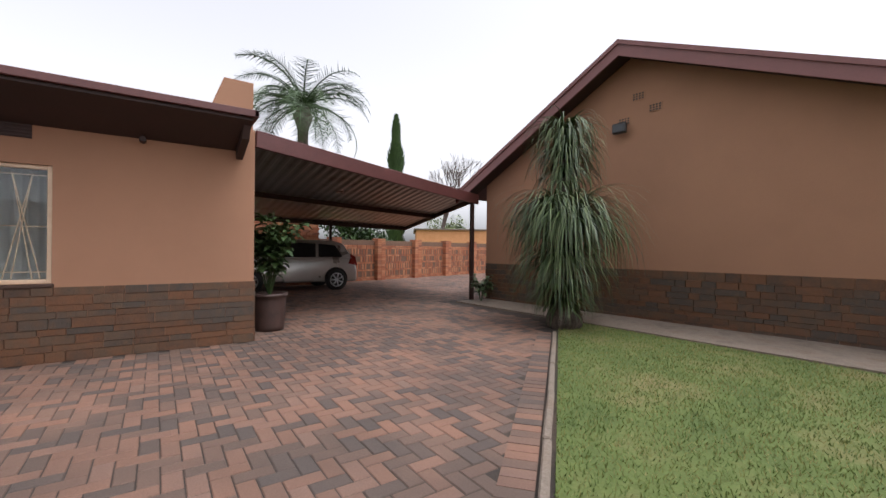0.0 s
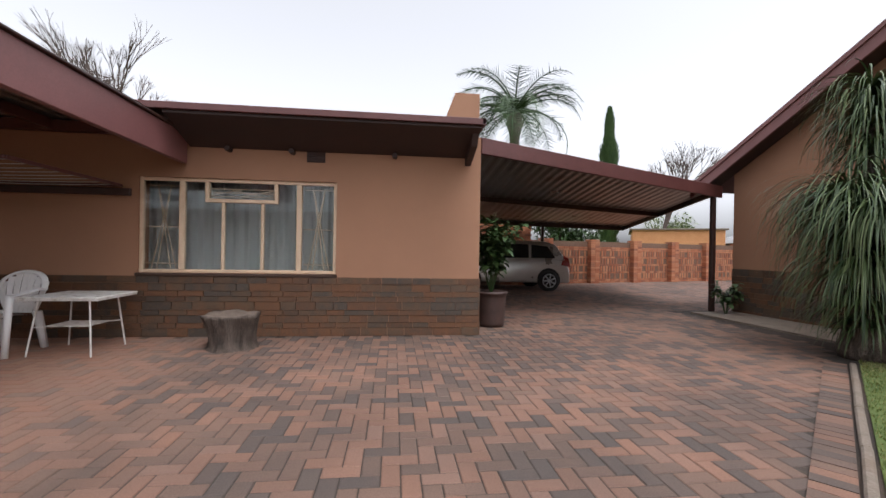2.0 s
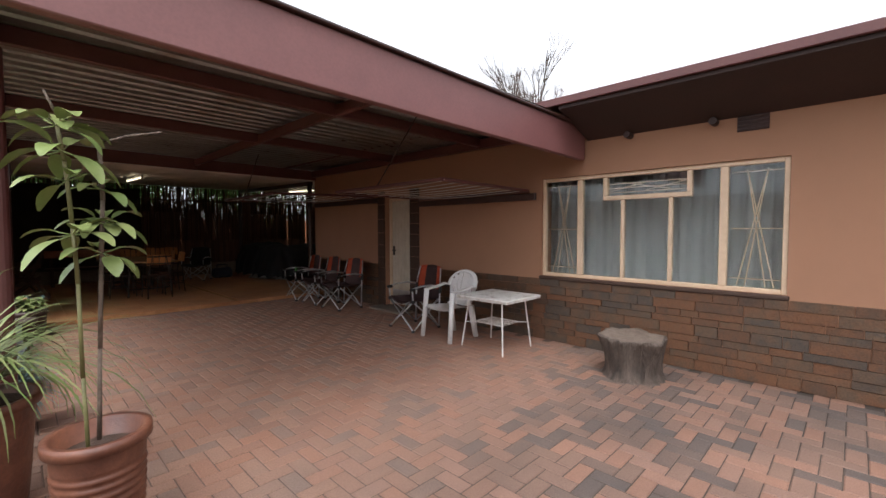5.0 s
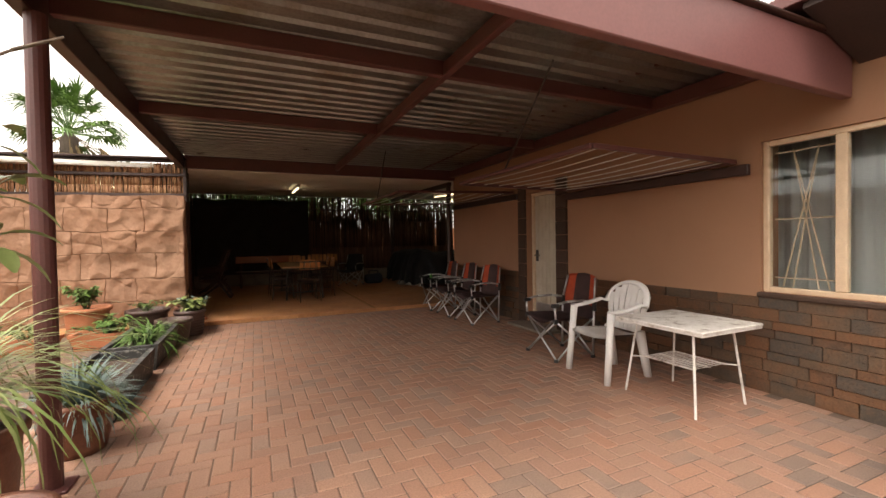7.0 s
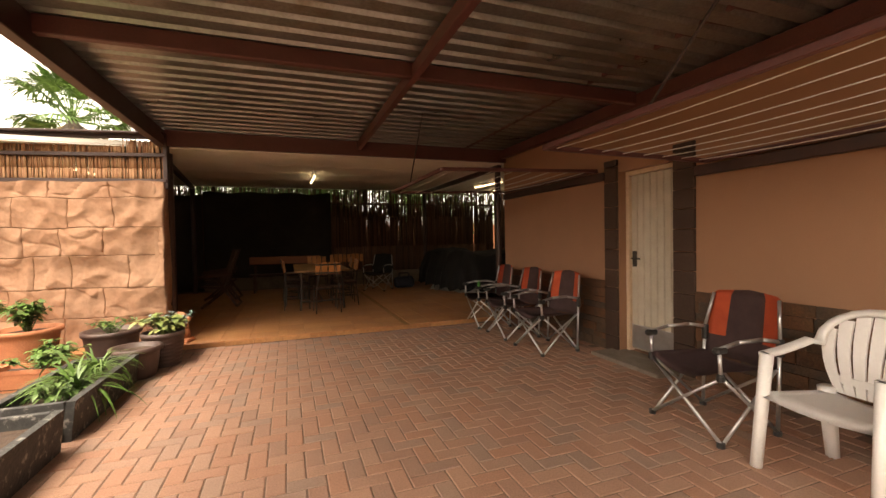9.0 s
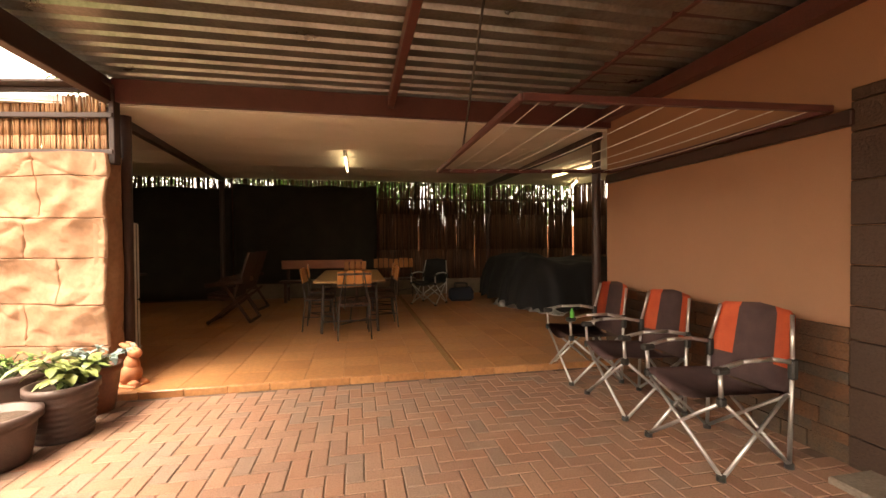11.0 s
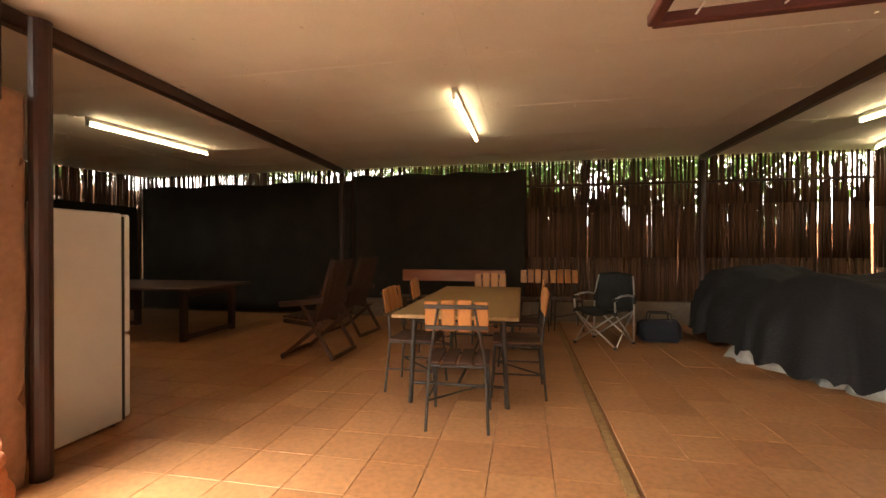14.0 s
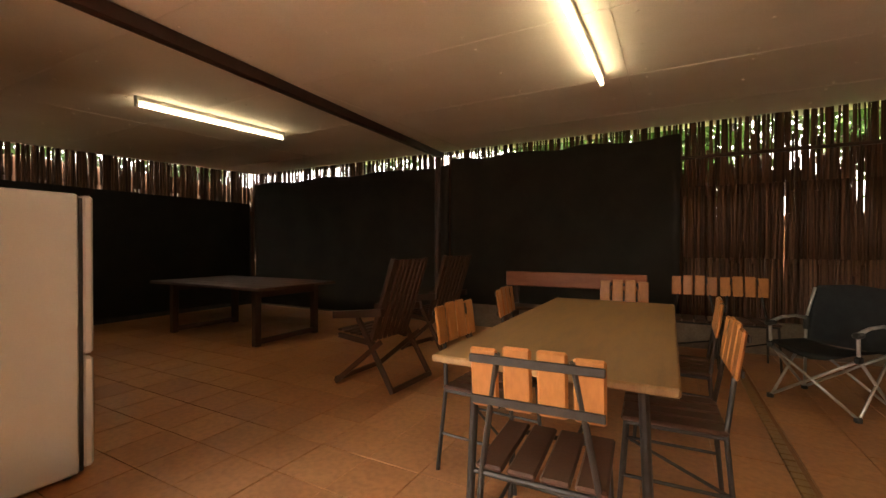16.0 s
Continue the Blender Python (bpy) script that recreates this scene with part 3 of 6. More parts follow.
# ---- gable-ended building ----
gable = tagged(empty("gable_building", -1.5, -15), "gabled tan outbuilding with maroon barge boards and slate plinth", "house", kind="structure")
GA, GB = Vector((2.1, -13.5, 0)), Vector((-11.0, -14.75, 0))
GD = (GB - GA).normalized()
GN = Vector((-GD.y, GD.x, 0)) if GD.x > 0 else Vector((GD.y, -GD.x, 0))
GROT = math.degrees(math.atan2(GD.y, GD.x))
# local frame: u along the wall from the corner, v outwards to the yard
GM = Matrix.Translation(GA) @ Matrix(((GD.x, GN.x, 0, 0), (GD.y, GN.y, 0, 0), (0, 0, 1, 0), (0, 0, 0, 1)))
GU = 3.65
GZ = 4.78
SL = 0.53


def in_gable(ob):
    ob.data.transform(GM)
    ob.data.flip_normals() if GM.determinant() < 0 else None
    return rel(ob, gable)


bm = bmesh.new()
GE = 8.6
slope = lambda u: SL if u < GU else 0.455
hz = lambda u: GZ - abs(u - GU) * slope(u)
add_prism(bm, [(0, 0, 0), (GE, 0, 0), (GE, 0, hz(GE)), (GU, 0, GZ), (0, 0, hz(0))], (0, -0.25, 0))
add_prism(bm, [(0, -0.25, 0), (0, -9, 0), (0, -9, hz(0)), (0, -0.25, hz(0))], (0.25, 0, 0))
add_prism(bm, [(GE, -0.25, 0), (GE, -9, 0), (GE, -9, hz(GE)), (GE, -0.25, hz(GE))], (-0.25, 0, 0))
in_gable(finish("wall_gable", bm, M_WALL))
bm = bmesh.new()
ov = 0.62
for s in (-1, 1):
    e = -ov if s < 0 else GE + ov
    zt = lambda u: GZ + 0.03 - abs(u - GU) * slope(u)
    add_prism(bm, [(GU, 0.42, zt(GU)), (e, 0.42, zt(e)), (e, 0.42, zt(e) + 0.06), (GU, 0.42, zt(GU) + 0.06)], (0, -9.5, 0))
in_gable(finish("roof", bm, M_ROOFTOP))
bm = bmesh.new()
for s in (-1, 1):
    e = -ov - 0.03 if s < 0 else GE + ov + 0.03
    zt = lambda u: GZ - 0.1 - abs(u - GU) * slope(u)
    add_prism(bm, [(GU, 0.425, zt(GU)), (e, 0.425, zt(e)), (e, 0.425, zt(e) + 0.2), (GU, 0.425, zt(GU) + 0.2)], (0, 0.035, 0))
    add_prism(bm, [(GU, 0.42, zt(GU) + 0.2), (e, 0.42, zt(e) + 0.2), (e, 0.42, zt(e) + 0.28), (GU, 0.42, zt(GU) + 0.28)], (0, 0.07, 0))
in_gable(finish("barge_board", bm, M_MAROON_FASCIA))
bm = bmesh.new()
for s in (-1, 1):
    e = -ov if s < 0 else GE + ov
    zt = lambda u: GZ - 0.02 - abs(u - GU) * slope(u)
    add_prism(bm, [(GU, 0.001, zt(GU)), (e, 0.001, zt(e)), (e, 0.001, zt(e) + 0.045), (GU, 0.001, zt(GU) + 0.045)], (0, 0.42, 0))
in_gable(finish("soffit", bm, M_SOFFIT))

# three air bricks with square holes
for u, z in ((3.54, 3.63), (3.8, 4.03), (4.1, 3.76)):
    bm = bmesh.new()
    add_box(bm, (u - 0.11, -0.01, z - 0.07), (u + 0.11, 0.012, z + 0.07))
    for i in range(4):
        for j in range(3):
            add_box(bm, (u - 0.1 + i * 0.053, 0.006, z - 0.06 + j * 0.042), (u - 0.1 + i * 0.053 + 0.036, 0.014, z - 0.06 + j * 0.042 + 0.028), mi=1)
    in_gable(finish("air_brick", bm, None, mats=[M_WALL, M_JOINT]))

# floodlight
flood = tagged(empty("floodlight"), "small black wall floodlight with glass face", "lamp")
bm = bmesh.new()
add_box(bm, (3.52 - 0.13, 0.1, 3.38), (3.52 + 0.13, 0.2, 3.57), 0.02)
add_box(bm, (3.48, 0.0, 3.52), (3.56, 0.1, 3.6), 0.01)
add_rod(bm, (3.52, 0.04, 3.6), (3.52, 0.16, 3.57), 0.015)
body = finish("body", bm, M_BLACKPLASTIC)
body.data.transform(GM)
body.data.flip_normals()
body.parent = flood
bm = bmesh.new()
add_box(bm, (3.52 - 0.1, 0.2, 3.405), (3.52 + 0.1, 0.206, 3.545), 0.004)
fg = finish("lens", bm, M_CARGLASS)
fg.data.transform(GM)
fg.data.flip_normals()
fg.parent = flood

# ---- lean-to over the yard: corrugated sheet on a steel frame ----
RX0, RX1, RY0, RY1 = -4.95, -0.01, -3.82, 2.62
lean = tagged(empty("patio_roof", -2.5, -0.6), "corrugated iron patio roof on maroon steel beams", "roof", kind="structure")
roof_z = lambda x, y: 2.715 + 0.006 * (y + 3.8)
bm = bmesh.new()
pitch = 0.19
xs = [RX0 - 0.1, -2.5, RX1]
grid = []
nr = int((RY1 - RY0) / pitch) + 2
for j in range(nr):
    for off, h in ((0.0, 0.0), (0.115, 0.0), (0.133, 0.036), (0.172, 0.036)):
        y = RY0 + j * pitch + off
        grid.append([bm.verts.new((x, y, roof_z(x, y) + h)) for x in xs])
for a, b in zip(grid, grid[1:]):
    for k in range(len(xs) - 1):
        bm.faces.new((a[k], a[k + 1], b[k + 1], b[k]))
rel(finish("corrugated_sheet", bm, M_TIN), lean)


def steel_beam(name, p, q, w, h, parent, mat, z_is_top=True):
    """Channel-like beam: web with two lips, from p to q, its top at their z."""
    p, q = Vector(p), Vector(q)
    d = q - p
    L = d.length
    bm = bmesh.new()
    add_box(bm, (0, -w / 2, -h), (L, w / 2, 0), 0.006)
    ob = finish(name, bm, mat)
    m = Matrix.Translation(p) @ d.to_track_quat("X", "Z").to_matrix().to_4x4()
    ob.data.transform(m)
    return rel(ob, parent)


steel_beam("front_beam", (-5.35, -3.86, 2.665), (-0.05, -3.86, 2.61), 0.07, 0.37, lean, M_MAROON_FASCIA)
steel_beam("front_cap", (-5.35, -3.87, 2.69), (-0.05, -3.87, 2.635), 0.12, 0.022, lean, M_DARKSTEEL)
steel_beam("edge_beam", (-4.9, -3.8, 2.71), (-4.9, 2.6, 2.74), 0.09, 0.2, lean, M_DARKSTEEL)
steel_beam("wall_plate", (-0.06, -3.8, 2.706), (-0.06, 2.6, 2.735), 0.1, 0.13, lean, M_MAROON)
steel_beam("middle_beam", (-2.42, -3.8, 2.7), (-2.42, 2.56, 2.73), 0.06, 0.11, lean, M_MAROON)
for y, hh in ((-2.32, 0.12), (-0.35, 0.12), (2.56, 0.205)):
    steel_beam("cross_beam", (-4.86, y, 2.712 + 0.006 * (y + 3.8)), (-0.12 if y < 2 else 0.02, y, 2.712 + 0.006 * (y + 3.8)), 0.065, hh, lean, M_MAROON)
bm = bmesh.new()
add_rod(bm, (-4.86, -2.5, 0), (-4.86, -2.5, 2.52), 0.05, 16)
add_box(bm, (-4.95, -2.59, -0.01), (-4.77, -2.41, 0.012), 0.004)
rel(finish("post", bm, M_MAROON), lean)

# ---- patio room: board ceiling, posts, fences ----
FY = 8.3
cz = lambda y: 2.535 + 0.036 * (y - 2.6)
bm = bmesh.new()
# board sheets with shallow joints and nail heads
bx = [-10.1, -7.6, -5.2, -2.75, -0.3, 1.4, 3.0]
by = [2.64, 3.83, 5.03, 6.23, 7.43, 8.6]
for i in range(len(bx) - 1):
    for j in range(len(by) - 1):
        a0, a1, b0, b1 = bx[i] + 0.004, bx[i + 1] - 0.004, by[j] + 0.004, by[j + 1] - 0.004
        add_prism(bm, [(a0, b0, cz(b0)), (a1, b0, cz(b0)), (a1, b1, cz(b1)), (a0, b1, cz(b1))], (0, 0, 0.012))
        if j:
            add_prism(bm, [(a0, b0 - 0.02, cz(b0) - 0.003), (a1, b0 - 0.02, cz(b0) - 0.003), (a1, b0 + 0.012, cz(b0) - 0.003), (a0, b0 + 0.012, cz(b0) - 0.003)], (0, 0, 0.004))
        if i:
            add_prism(bm, [(a0 - 0.02, b0, cz(b0) - 0.003), (a0 + 0.014, b0, cz(b0) - 0.003), (a0 + 0.014, b1, cz(b1) - 0.003), (a0 - 0.02, b1, cz(b1) - 0.003)], (0, 0, 0.003))
        for u in range(4):
            for v in range(3):
                px, py = a0 + 0.15 + (a1 - a0 - 0.3) * u / 3, b0 + 0.1 + (b1 - b0 - 0.2) * v / 2
                add_rod(bm, (px, py, cz(py) - 0.006), (px, py, cz(py) + 0.004), 0.011, 6)
add_prism(bm, [(-10.2, 2.64, cz(2.6) + 0.02), (3.05, 2.64, cz(2.6) + 0.02), (3.05, 8.62, cz(8.6) + 0.02), (-10.2, 8.62, cz(8.6) + 0.02)], (0, 0, 0.05))
ceiling = tagged(finish("ceiling", bm, M_CEIL), "off-white ceiling boards with joints and nail heads", "ceiling", kind="structure")

frame_p = tagged(empty("patio_frame", -2.5, 5), "dark brown steel posts and beams under the ceiling", "frame", kind="structure")
steel_beam("beam", (-4.98, 2.66, cz(2.6) - 0.004), (-5.62, 8.28, cz(8.28) - 0.004), 0.07, 0.09, frame_p, M_DARKSTEEL)
steel_beam("beam", (-0.05, 2.66, cz(2.6) - 0.004), (0.38, 8.28, cz(8.28) - 0.004), 0.07, 0.09, frame_p, M_DARKSTEEL)
for x, y in ((-4.88, 2.8), (-0.06, 2.72), (-5.62, 8.2), (0.38, 8.2)):
    bm = bmesh.new()
    add_rod(bm, (x, y, 0.03), (x, y, cz(y) - 0.05), 0.05, 16)
    rel(finish("post", bm, M_DARKSTEEL), frame_p)


def reeds(name, p, q, z0, z1, step, r, mat, seed, lean_amt=0.03, gap=0.0, ragged=0.08):
    """A row of dry reeds standing side by side from p to q, as one mesh."""
    rg = random.Random(seed)
    p, q = Vector(p), Vector(q)
    d = (q - p)
    L = d.length
    d.normalize()
    nrm = Vector((-d.y, d.x, 0))
    bm = bmesh.new()
    s = 0.0
    while s < L:
        rr = r * rg.uniform(0.6, 1.35)
        if rg.random() > gap:
            b = p + d * s + nrm * rg.uniform(-0.012, 0.012)
            pts = [b + Vector((0, 0, z0))]
            off = Vector((0, 0, 0))
            for k in range(1, 4):
                off = off + d * rg.uniform(-lean_amt, lean_amt) * 0.6
                pts.append(b + off + Vector((0, 0, z0 + (z1 - z0) * k / 3 - (rg.uniform(0, ragged) if k == 3 else 0))))
            for a, c in zip(pts, pts[1:]):
                add_rod(bm, a, c, rr, 5, rr * 0.92)
        s += step * rg.uniform(0.75, 1.3)
    return finish(name, bm, mat, smooth=True)


fence = tagged(empty("reed_fence", -3.5, FY), "reed fence of dark dry canes with daylight gaps", "fence", kind="structure")
for x0, y0, x1, y1, z0, z1, step, r, seed, gap, rag in (
        (-10.0, FY, 2.7, FY, 0.28, 2.82, 0.022, 0.0135, 11, 0.06, 0.08),
        (-10.0, FY + 0.03, 2.7, FY + 0.03, 0.28, 2.66, 0.021, 0.013, 12, 0.06, 0.5),
        (-10.0, FY + 0.055, 2.7, FY + 0.055, 0.28, 2.3, 0.021, 0.014, 16, 0.04, 0.3),
        (-10.0, 2.7, -10.0, FY, 0.3, 2.8, 0.022, 0.015, 13, 0.08, 0.08),
        (2.75, FY + 0.05, 2.75, 2.6, 0.1, 2.78, 0.024, 0.014, 14, 0.05, 0.08),
        (-10.03, 2.7, -10.03, FY, 1.9, 2.72, 0.024, 0.015, 15, 0.2, 0.3)):
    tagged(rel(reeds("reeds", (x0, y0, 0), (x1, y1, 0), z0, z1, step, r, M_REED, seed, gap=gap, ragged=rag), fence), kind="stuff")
bm = bmesh.new()
for z in (0.62, 1.5, 2.32):
    add_box(bm, (-10.0, FY + 0.06, z), (2.7, FY + 0.1, z + 0.045), 0.005)
add_box(bm, (-10.0, FY - 0.06, 2.30), (2.7, FY - 0.025, 2.335), 0.005)
rel(finish("rail", bm, M_DARKWOOD), fence)
bm = bmesh.new()
add_box(bm, (-10.2, FY - 0.06, 0.0), (2.9, FY + 0.14, 0.42), 0.01)
rel(finish("base_wall", bm, M_CONCRETE), fence)
# hidden backing added behind the west reeds to stop daylight in the gaps
bm = bmesh.new()
add_box(bm, (-10.14, 2.6, 0.0), (-10.03, FY, 2.08), 0.01)
rel(finish("west_light_backing", bm, M_JOINT), fence)
# brown gate post screen at the far corner behind the house
bm = bmesh.new()
add_box(bm, (2.9, 2.6, 0), (3.0, FY + 0.1, 2.3))
rel(finish("wall_east", bm, M_JOINT), fence)


def cloth_panel(name, x0, x1, y, z0, z1, seed):
    rg = random.Random(seed)
    bm = bmesh.new()
    nx, nz = 40, 10
    ph = rg.uniform(0, 6)
    vs = [[bm.verts.new((x0 + (x1 - x0) * i / nx, y + 0.016 * math.sin(i * 0.9 + ph) * (0.4 + j / nz) + 0.012 * math.sin(i * 0.23 + j * 0.7), z0 + (z1 - z0) * j / nz + (0.02 * math.sin(i * 0.5 + ph) if j == nz else 0))) for j in range(nz + 1)] for i in range(nx + 1)]
    for i in range(nx):
        for j in range(nz):
            bm.faces.new((vs[i][j], vs[i + 1][j], vs[i + 1][j + 1], vs[i][j + 1])).smooth = True
    bmesh.ops.solidify(bm, geom=bm.faces[:], thickness=0.004)
    return finish(name, bm, M_SHADE)


tagged(cloth_panel("shade_cloth", -5.4, -2.32, FY - 0.1, 0.4, 2.58, 1), "black shade cloth tied to the reed fence", "shade cloth", group="cloths on the fence")
tagged(cloth_panel("shade_cloth", -9.9, -5.42, FY - 0.1, 0.1, 2.5, 2), "black shade cloth tied to the reed fence", "shade cloth", group="cloths on the fence")

bm = bmesh.new()
vs = [[bm.verts.new((-9.93 + 0.02 * math.sin(i * 0.9), 2.9 + 5.2 * i / 40, 0.15 + 1.95 * j)) for j in (0, 1)] for i in range(41)]
for a, b in zip(vs, vs[1:]):
    bm.faces.new((a[0], b[0], b[1], a[1])).smooth = True
bmesh.ops.solidify(bm, geom=bm.faces[:], thickness=0.004)
tagged(finish("shade_cloth", bm, M_SHADE), "black shade cloth tied to the reed fence", "shade cloth", group="cloths on the fence")

# ---- rock-faced wall with a reed screen on top ----
SA = Vector((-4.86, 2.52, 0))
SD = Vector((-math.cos(radians(9)), math.sin(radians(9)), 0))
SNV = Vector((SD.y, -SD.x, 0)) * (1 if SD.x < 0 else -1)
if SNV.y > 0:
    SNV = -SNV
SM = Matrix.Translation(SA) @ Matrix(((SD.x, SNV.x, 0, 0), (SD.y, SNV.y, 0, 0), (0, 0, 1, 0), (0, 0, 0, 1)))
rockwall = tagged(empty("wall_rock", -6.4, 2.8), "orange rock-faced garden wall with deep irregular joints", "wall", kind="structure")


def in_rock(ob):
    ob.data.transform(SM)
    if SM.determinant() < 0:
        ob.data.flip_normals()
    return rel(ob, rockwall)


bm = bmesh.new()
add_box(bm, (0.06, -0.2, 0), (5.2, 0.0, 2.02))
in_rock(finish("core", bm, M_ROCKJOINT))
rg = random.Random(8)


def rock_piece(w, h, seed, at=(0.0, 0.0), edge=0.024):
    """Carved plaster block: one flowing rocky face, cut by a thin wandering joint round it."""
    bm = bmesh.new()
    n = 22
    ts = [0.0, 0.014, 0.03] + [0.03 + 0.94 * k / (n - 2) for k in range(1, n - 2)] + [0.97, 0.986, 1.0]
    vs = {}
    for i, u in enumerate(ts):
        for j, v in enumerate(ts):
            x, z = u * w, v * h
            g = Vector((at[0] + x, at[1] + z, 0.0))
            rim = u in (0.0, 1.0) or v in (0.0, 1.0)
            lift = 0.055 + 0.05 * noise.noise(g * 1.7) + 0.03 * (1 - 2.2 * abs(noise.noise(g * 3.4 + Vector((0, 0, 4))))) + 0.014 * noise.noise(g * 7.0) + 0.006 * noise.noise(g * 15.0)
            crack = abs(noise.noise(g * 2.6 + Vector((0, 0, 9))))
            lift -= 0.02 * max(0.0, 1 - crack / 0.035)
            wx = 0.03 * noise.noise(g * 2.3 + Vector((3, 0, 0)))
            wz = 0.03 * noise.noise(g * 2.3 + Vector((0, 7, 0)))
            vs[i, j] = bm.verts.new((x + wx, lift - (edge if rim else 0), z + wz))
    m = len(ts) - 1
    for i in range(m):
        for j in range(m):
            bm.faces.new((vs[i, j], vs[i, j + 1], vs[i + 1, j + 1], vs[i + 1, j])).smooth = True
    return finish("rock", bm, M_ROCK)


z = 0.0
for h in (0.42, 0.36, 0.4, 0.34, 0.36, 0.2):
    u = 0.0
    while u < 3.55:
        w = rg.uniform(0.34, 0.7) if u + 0.8 < 3.6 else 3.6 - u
        ob = in_rock(rock_piece(w, h, 0, (u, z)))
        ob.data.transform(SM @ Matrix.Translation((u, 0.0, z)) @ SM.inverted())
        u += w
    z += h
# rounded end of the wall
bm = bmesh.new()
rows = []
for k in range(49):
    z = 2.08 * k / 48
    rows.append([])
    for i in range(21):
        a = math.pi * i / 20
        c, d = math.cos(a), math.sin(a)
        g = Vector((5 + c * 0.25, z, d * 0.25))
        r = 1 + 0.14 * noise.noise(g * 2.2) + 0.12 * noise.noise(g * 6.0) - 0.3 * max(0.0, 1 - abs(noise.noise(g * 2.4 + Vector((0, 4, 0)))) / 0.05)
        rows[-1].append(bm.verts.new((0.12 - 0.1 * d ** 0.6 * r, -0.08 + 0.14 * c + 0.03 * c * (r - 1), z)))
for a, b in zip(rows, rows[1:]):
    for i in range(20):
        bm.faces.new((a[i], a[i + 1], b[i + 1], b[i])).smooth = True
bm.faces.new(rows[-1])
bmesh.ops.recalc_face_normals(bm, faces=bm.faces[:])
in_rock(finish("rock_end", bm, M_ROCK))
screen = tagged(empty("reed_screen", -6.4, 2.9, 2.1), "reed screen in a brown steel frame above the rock wall", "screen", kind="structure")


def on_rock(ob):
    ob.data.transform(SM)
    if SM.determinant() < 0:
        ob.data.flip_normals()
    return rel(ob, screen)


# screen reeds take the paler copy with daylight in its colour
tagged(on_rock(reeds("reeds", (0.03, -0.06, 0), (3.6, -0.06, 0), 2.08, 2.62, 0.022, 0.0125, M_REED_LIT, 21, lean_amt=0.008, ragged=0.02)), kind="stuff")
bm = bmesh.new()
for z in (2.08, 2.40, 2.62):
    add_box(bm, (-0.02, -0.03, z), (3.6, 0.01, z + 0.045), 0.005)
add_box(bm, (-0.03, -0.1, 2.665), (3.6, 0.12, 2.69), 0.006)
add_box(bm, (-0.03, -0.08, 2.0), (0.02, 0.0, 2.66), 0.005)
on_rock(finish("frame", bm, M_SOFFIT))

# ---- carport ----
carport = tagged(empty("carport", 3.5, -11), "open carport with maroon steel frame and sheet roof", "carport", kind="structure")
C0, C1 = Vector((0.32, -7.82, 2.86)), Vector((2.2, -13.3, 2.60))
C2, C3 = Vector((8.2, -14.6, 2.12)), Vector((8.0, -7.9, 2.26))
bm = bmesh.new()
# ribbed sheet between the four corners
nn = 120
prev = None
for i in range(nn + 1):
    t = i / nn
    a, b = C0.lerp(C1, t), C3.lerp(C2, t)
    h = 0.02 if (i % 4) < 2 else 0.0
    row = [bm.verts.new(a.lerp(b, k / 4) + Vector((0, 0, h - 0.03))) for k in range(5)]
    if prev:
        for k in range(4):
            bm.faces.new((prev[k], prev[k + 1], row[k + 1], row[k]))
    prev = row
rel(finish("roof_sheet", bm, M_TIN), carport)
steel_beam("front_beam", tuple(C0), tuple(C1), 0.06, 0.24, carport, M_MAROON)
steel_beam("back_beam", tuple(C3), tuple(C2), 0.06, 0.16, carport, M_DARKSTEEL)
steel_beam("side_beam", tuple(C1), tuple(C2), 0.06, 0.14, carport, M_DARKSTEEL)
a, b = C0.lerp(C3, 0.5), C1.lerp(C2, 0.5)
steel_beam("middle_beam", (a.x, a.y, a.z - 0.03), (b.x, b.y, b.z - 0.03), 0.06, 0.12, carport, M_DARKSTEEL)
for x, y, zt in ((2.24, -13.15, 2.4), (8.1, -11.6, 2.1)):
    bm = bmesh.new()
    add_box(bm, (x - 0.045, y - 0.045, -0.01), (x + 0.045, y + 0.045, zt), 0.008)
    rel(finish("post", bm, M_DARKSTEEL), carport)

# ---- face-brick boundary wall with piers ----
bwall = tagged(empty("wall_boundary", 10, -17), "red face-brick boundary wall with piers and soldier courses", "wall", kind="structure")
BA, BB = Vector((8.75, -11.6, 0)), Vector((12.6, -25.0, 0))
BD = (BB - BA).normalized()
BNV = Vector((BD.y, -BD.x, 0))
if BNV.x > 0:
    BNV = -BNV
BM = Matrix.Translation(BA) @ Matrix(((BD.x, BNV.x, 0, 0), (BD.y, BNV.y, 0, 0), (0, 0, 1, 0), (0, 0, 0, 1)))
BL = (BB - BA).length


def in_bwall(ob):
    ob.data.transform(BM)
    if BM.determinant() < 0:
        ob.data.flip_normals()
    return rel(ob, bwall)


bm = bmesh.new()
add_box(bm, (-4.5, -0.2, -0.05), (BL, 0.0, 1.58))
in_bwall(finish("core", bm, M_MORTAR))
bm = bmesh.new()
rg = random.Random(5)
z = 0.0
for course in ("f", "f", "s", "f", "s", "f", "s", "f", "s", "f", "f"):
    h = 0.075 if course == "f" else 0.215
    w = 0.225 if course == "f" else 0.14
    u = rg.uniform(-0.2, 0)
    while u < BL:
        if course == "f" or rg.random() < 0.75:
            wd = w - 0.012 if course == "f" else 0.075
            add_box(bm, (u, -0.01, z + 0.005), (u + wd, 0.014 + rg.uniform(0, 0.008), z + h - 0.006))
        u += w
    z += h
    if z > 1.55:
        break
tagged(in_bwall(finish("bricks", bm, M_BRICK)), kind="stuff")
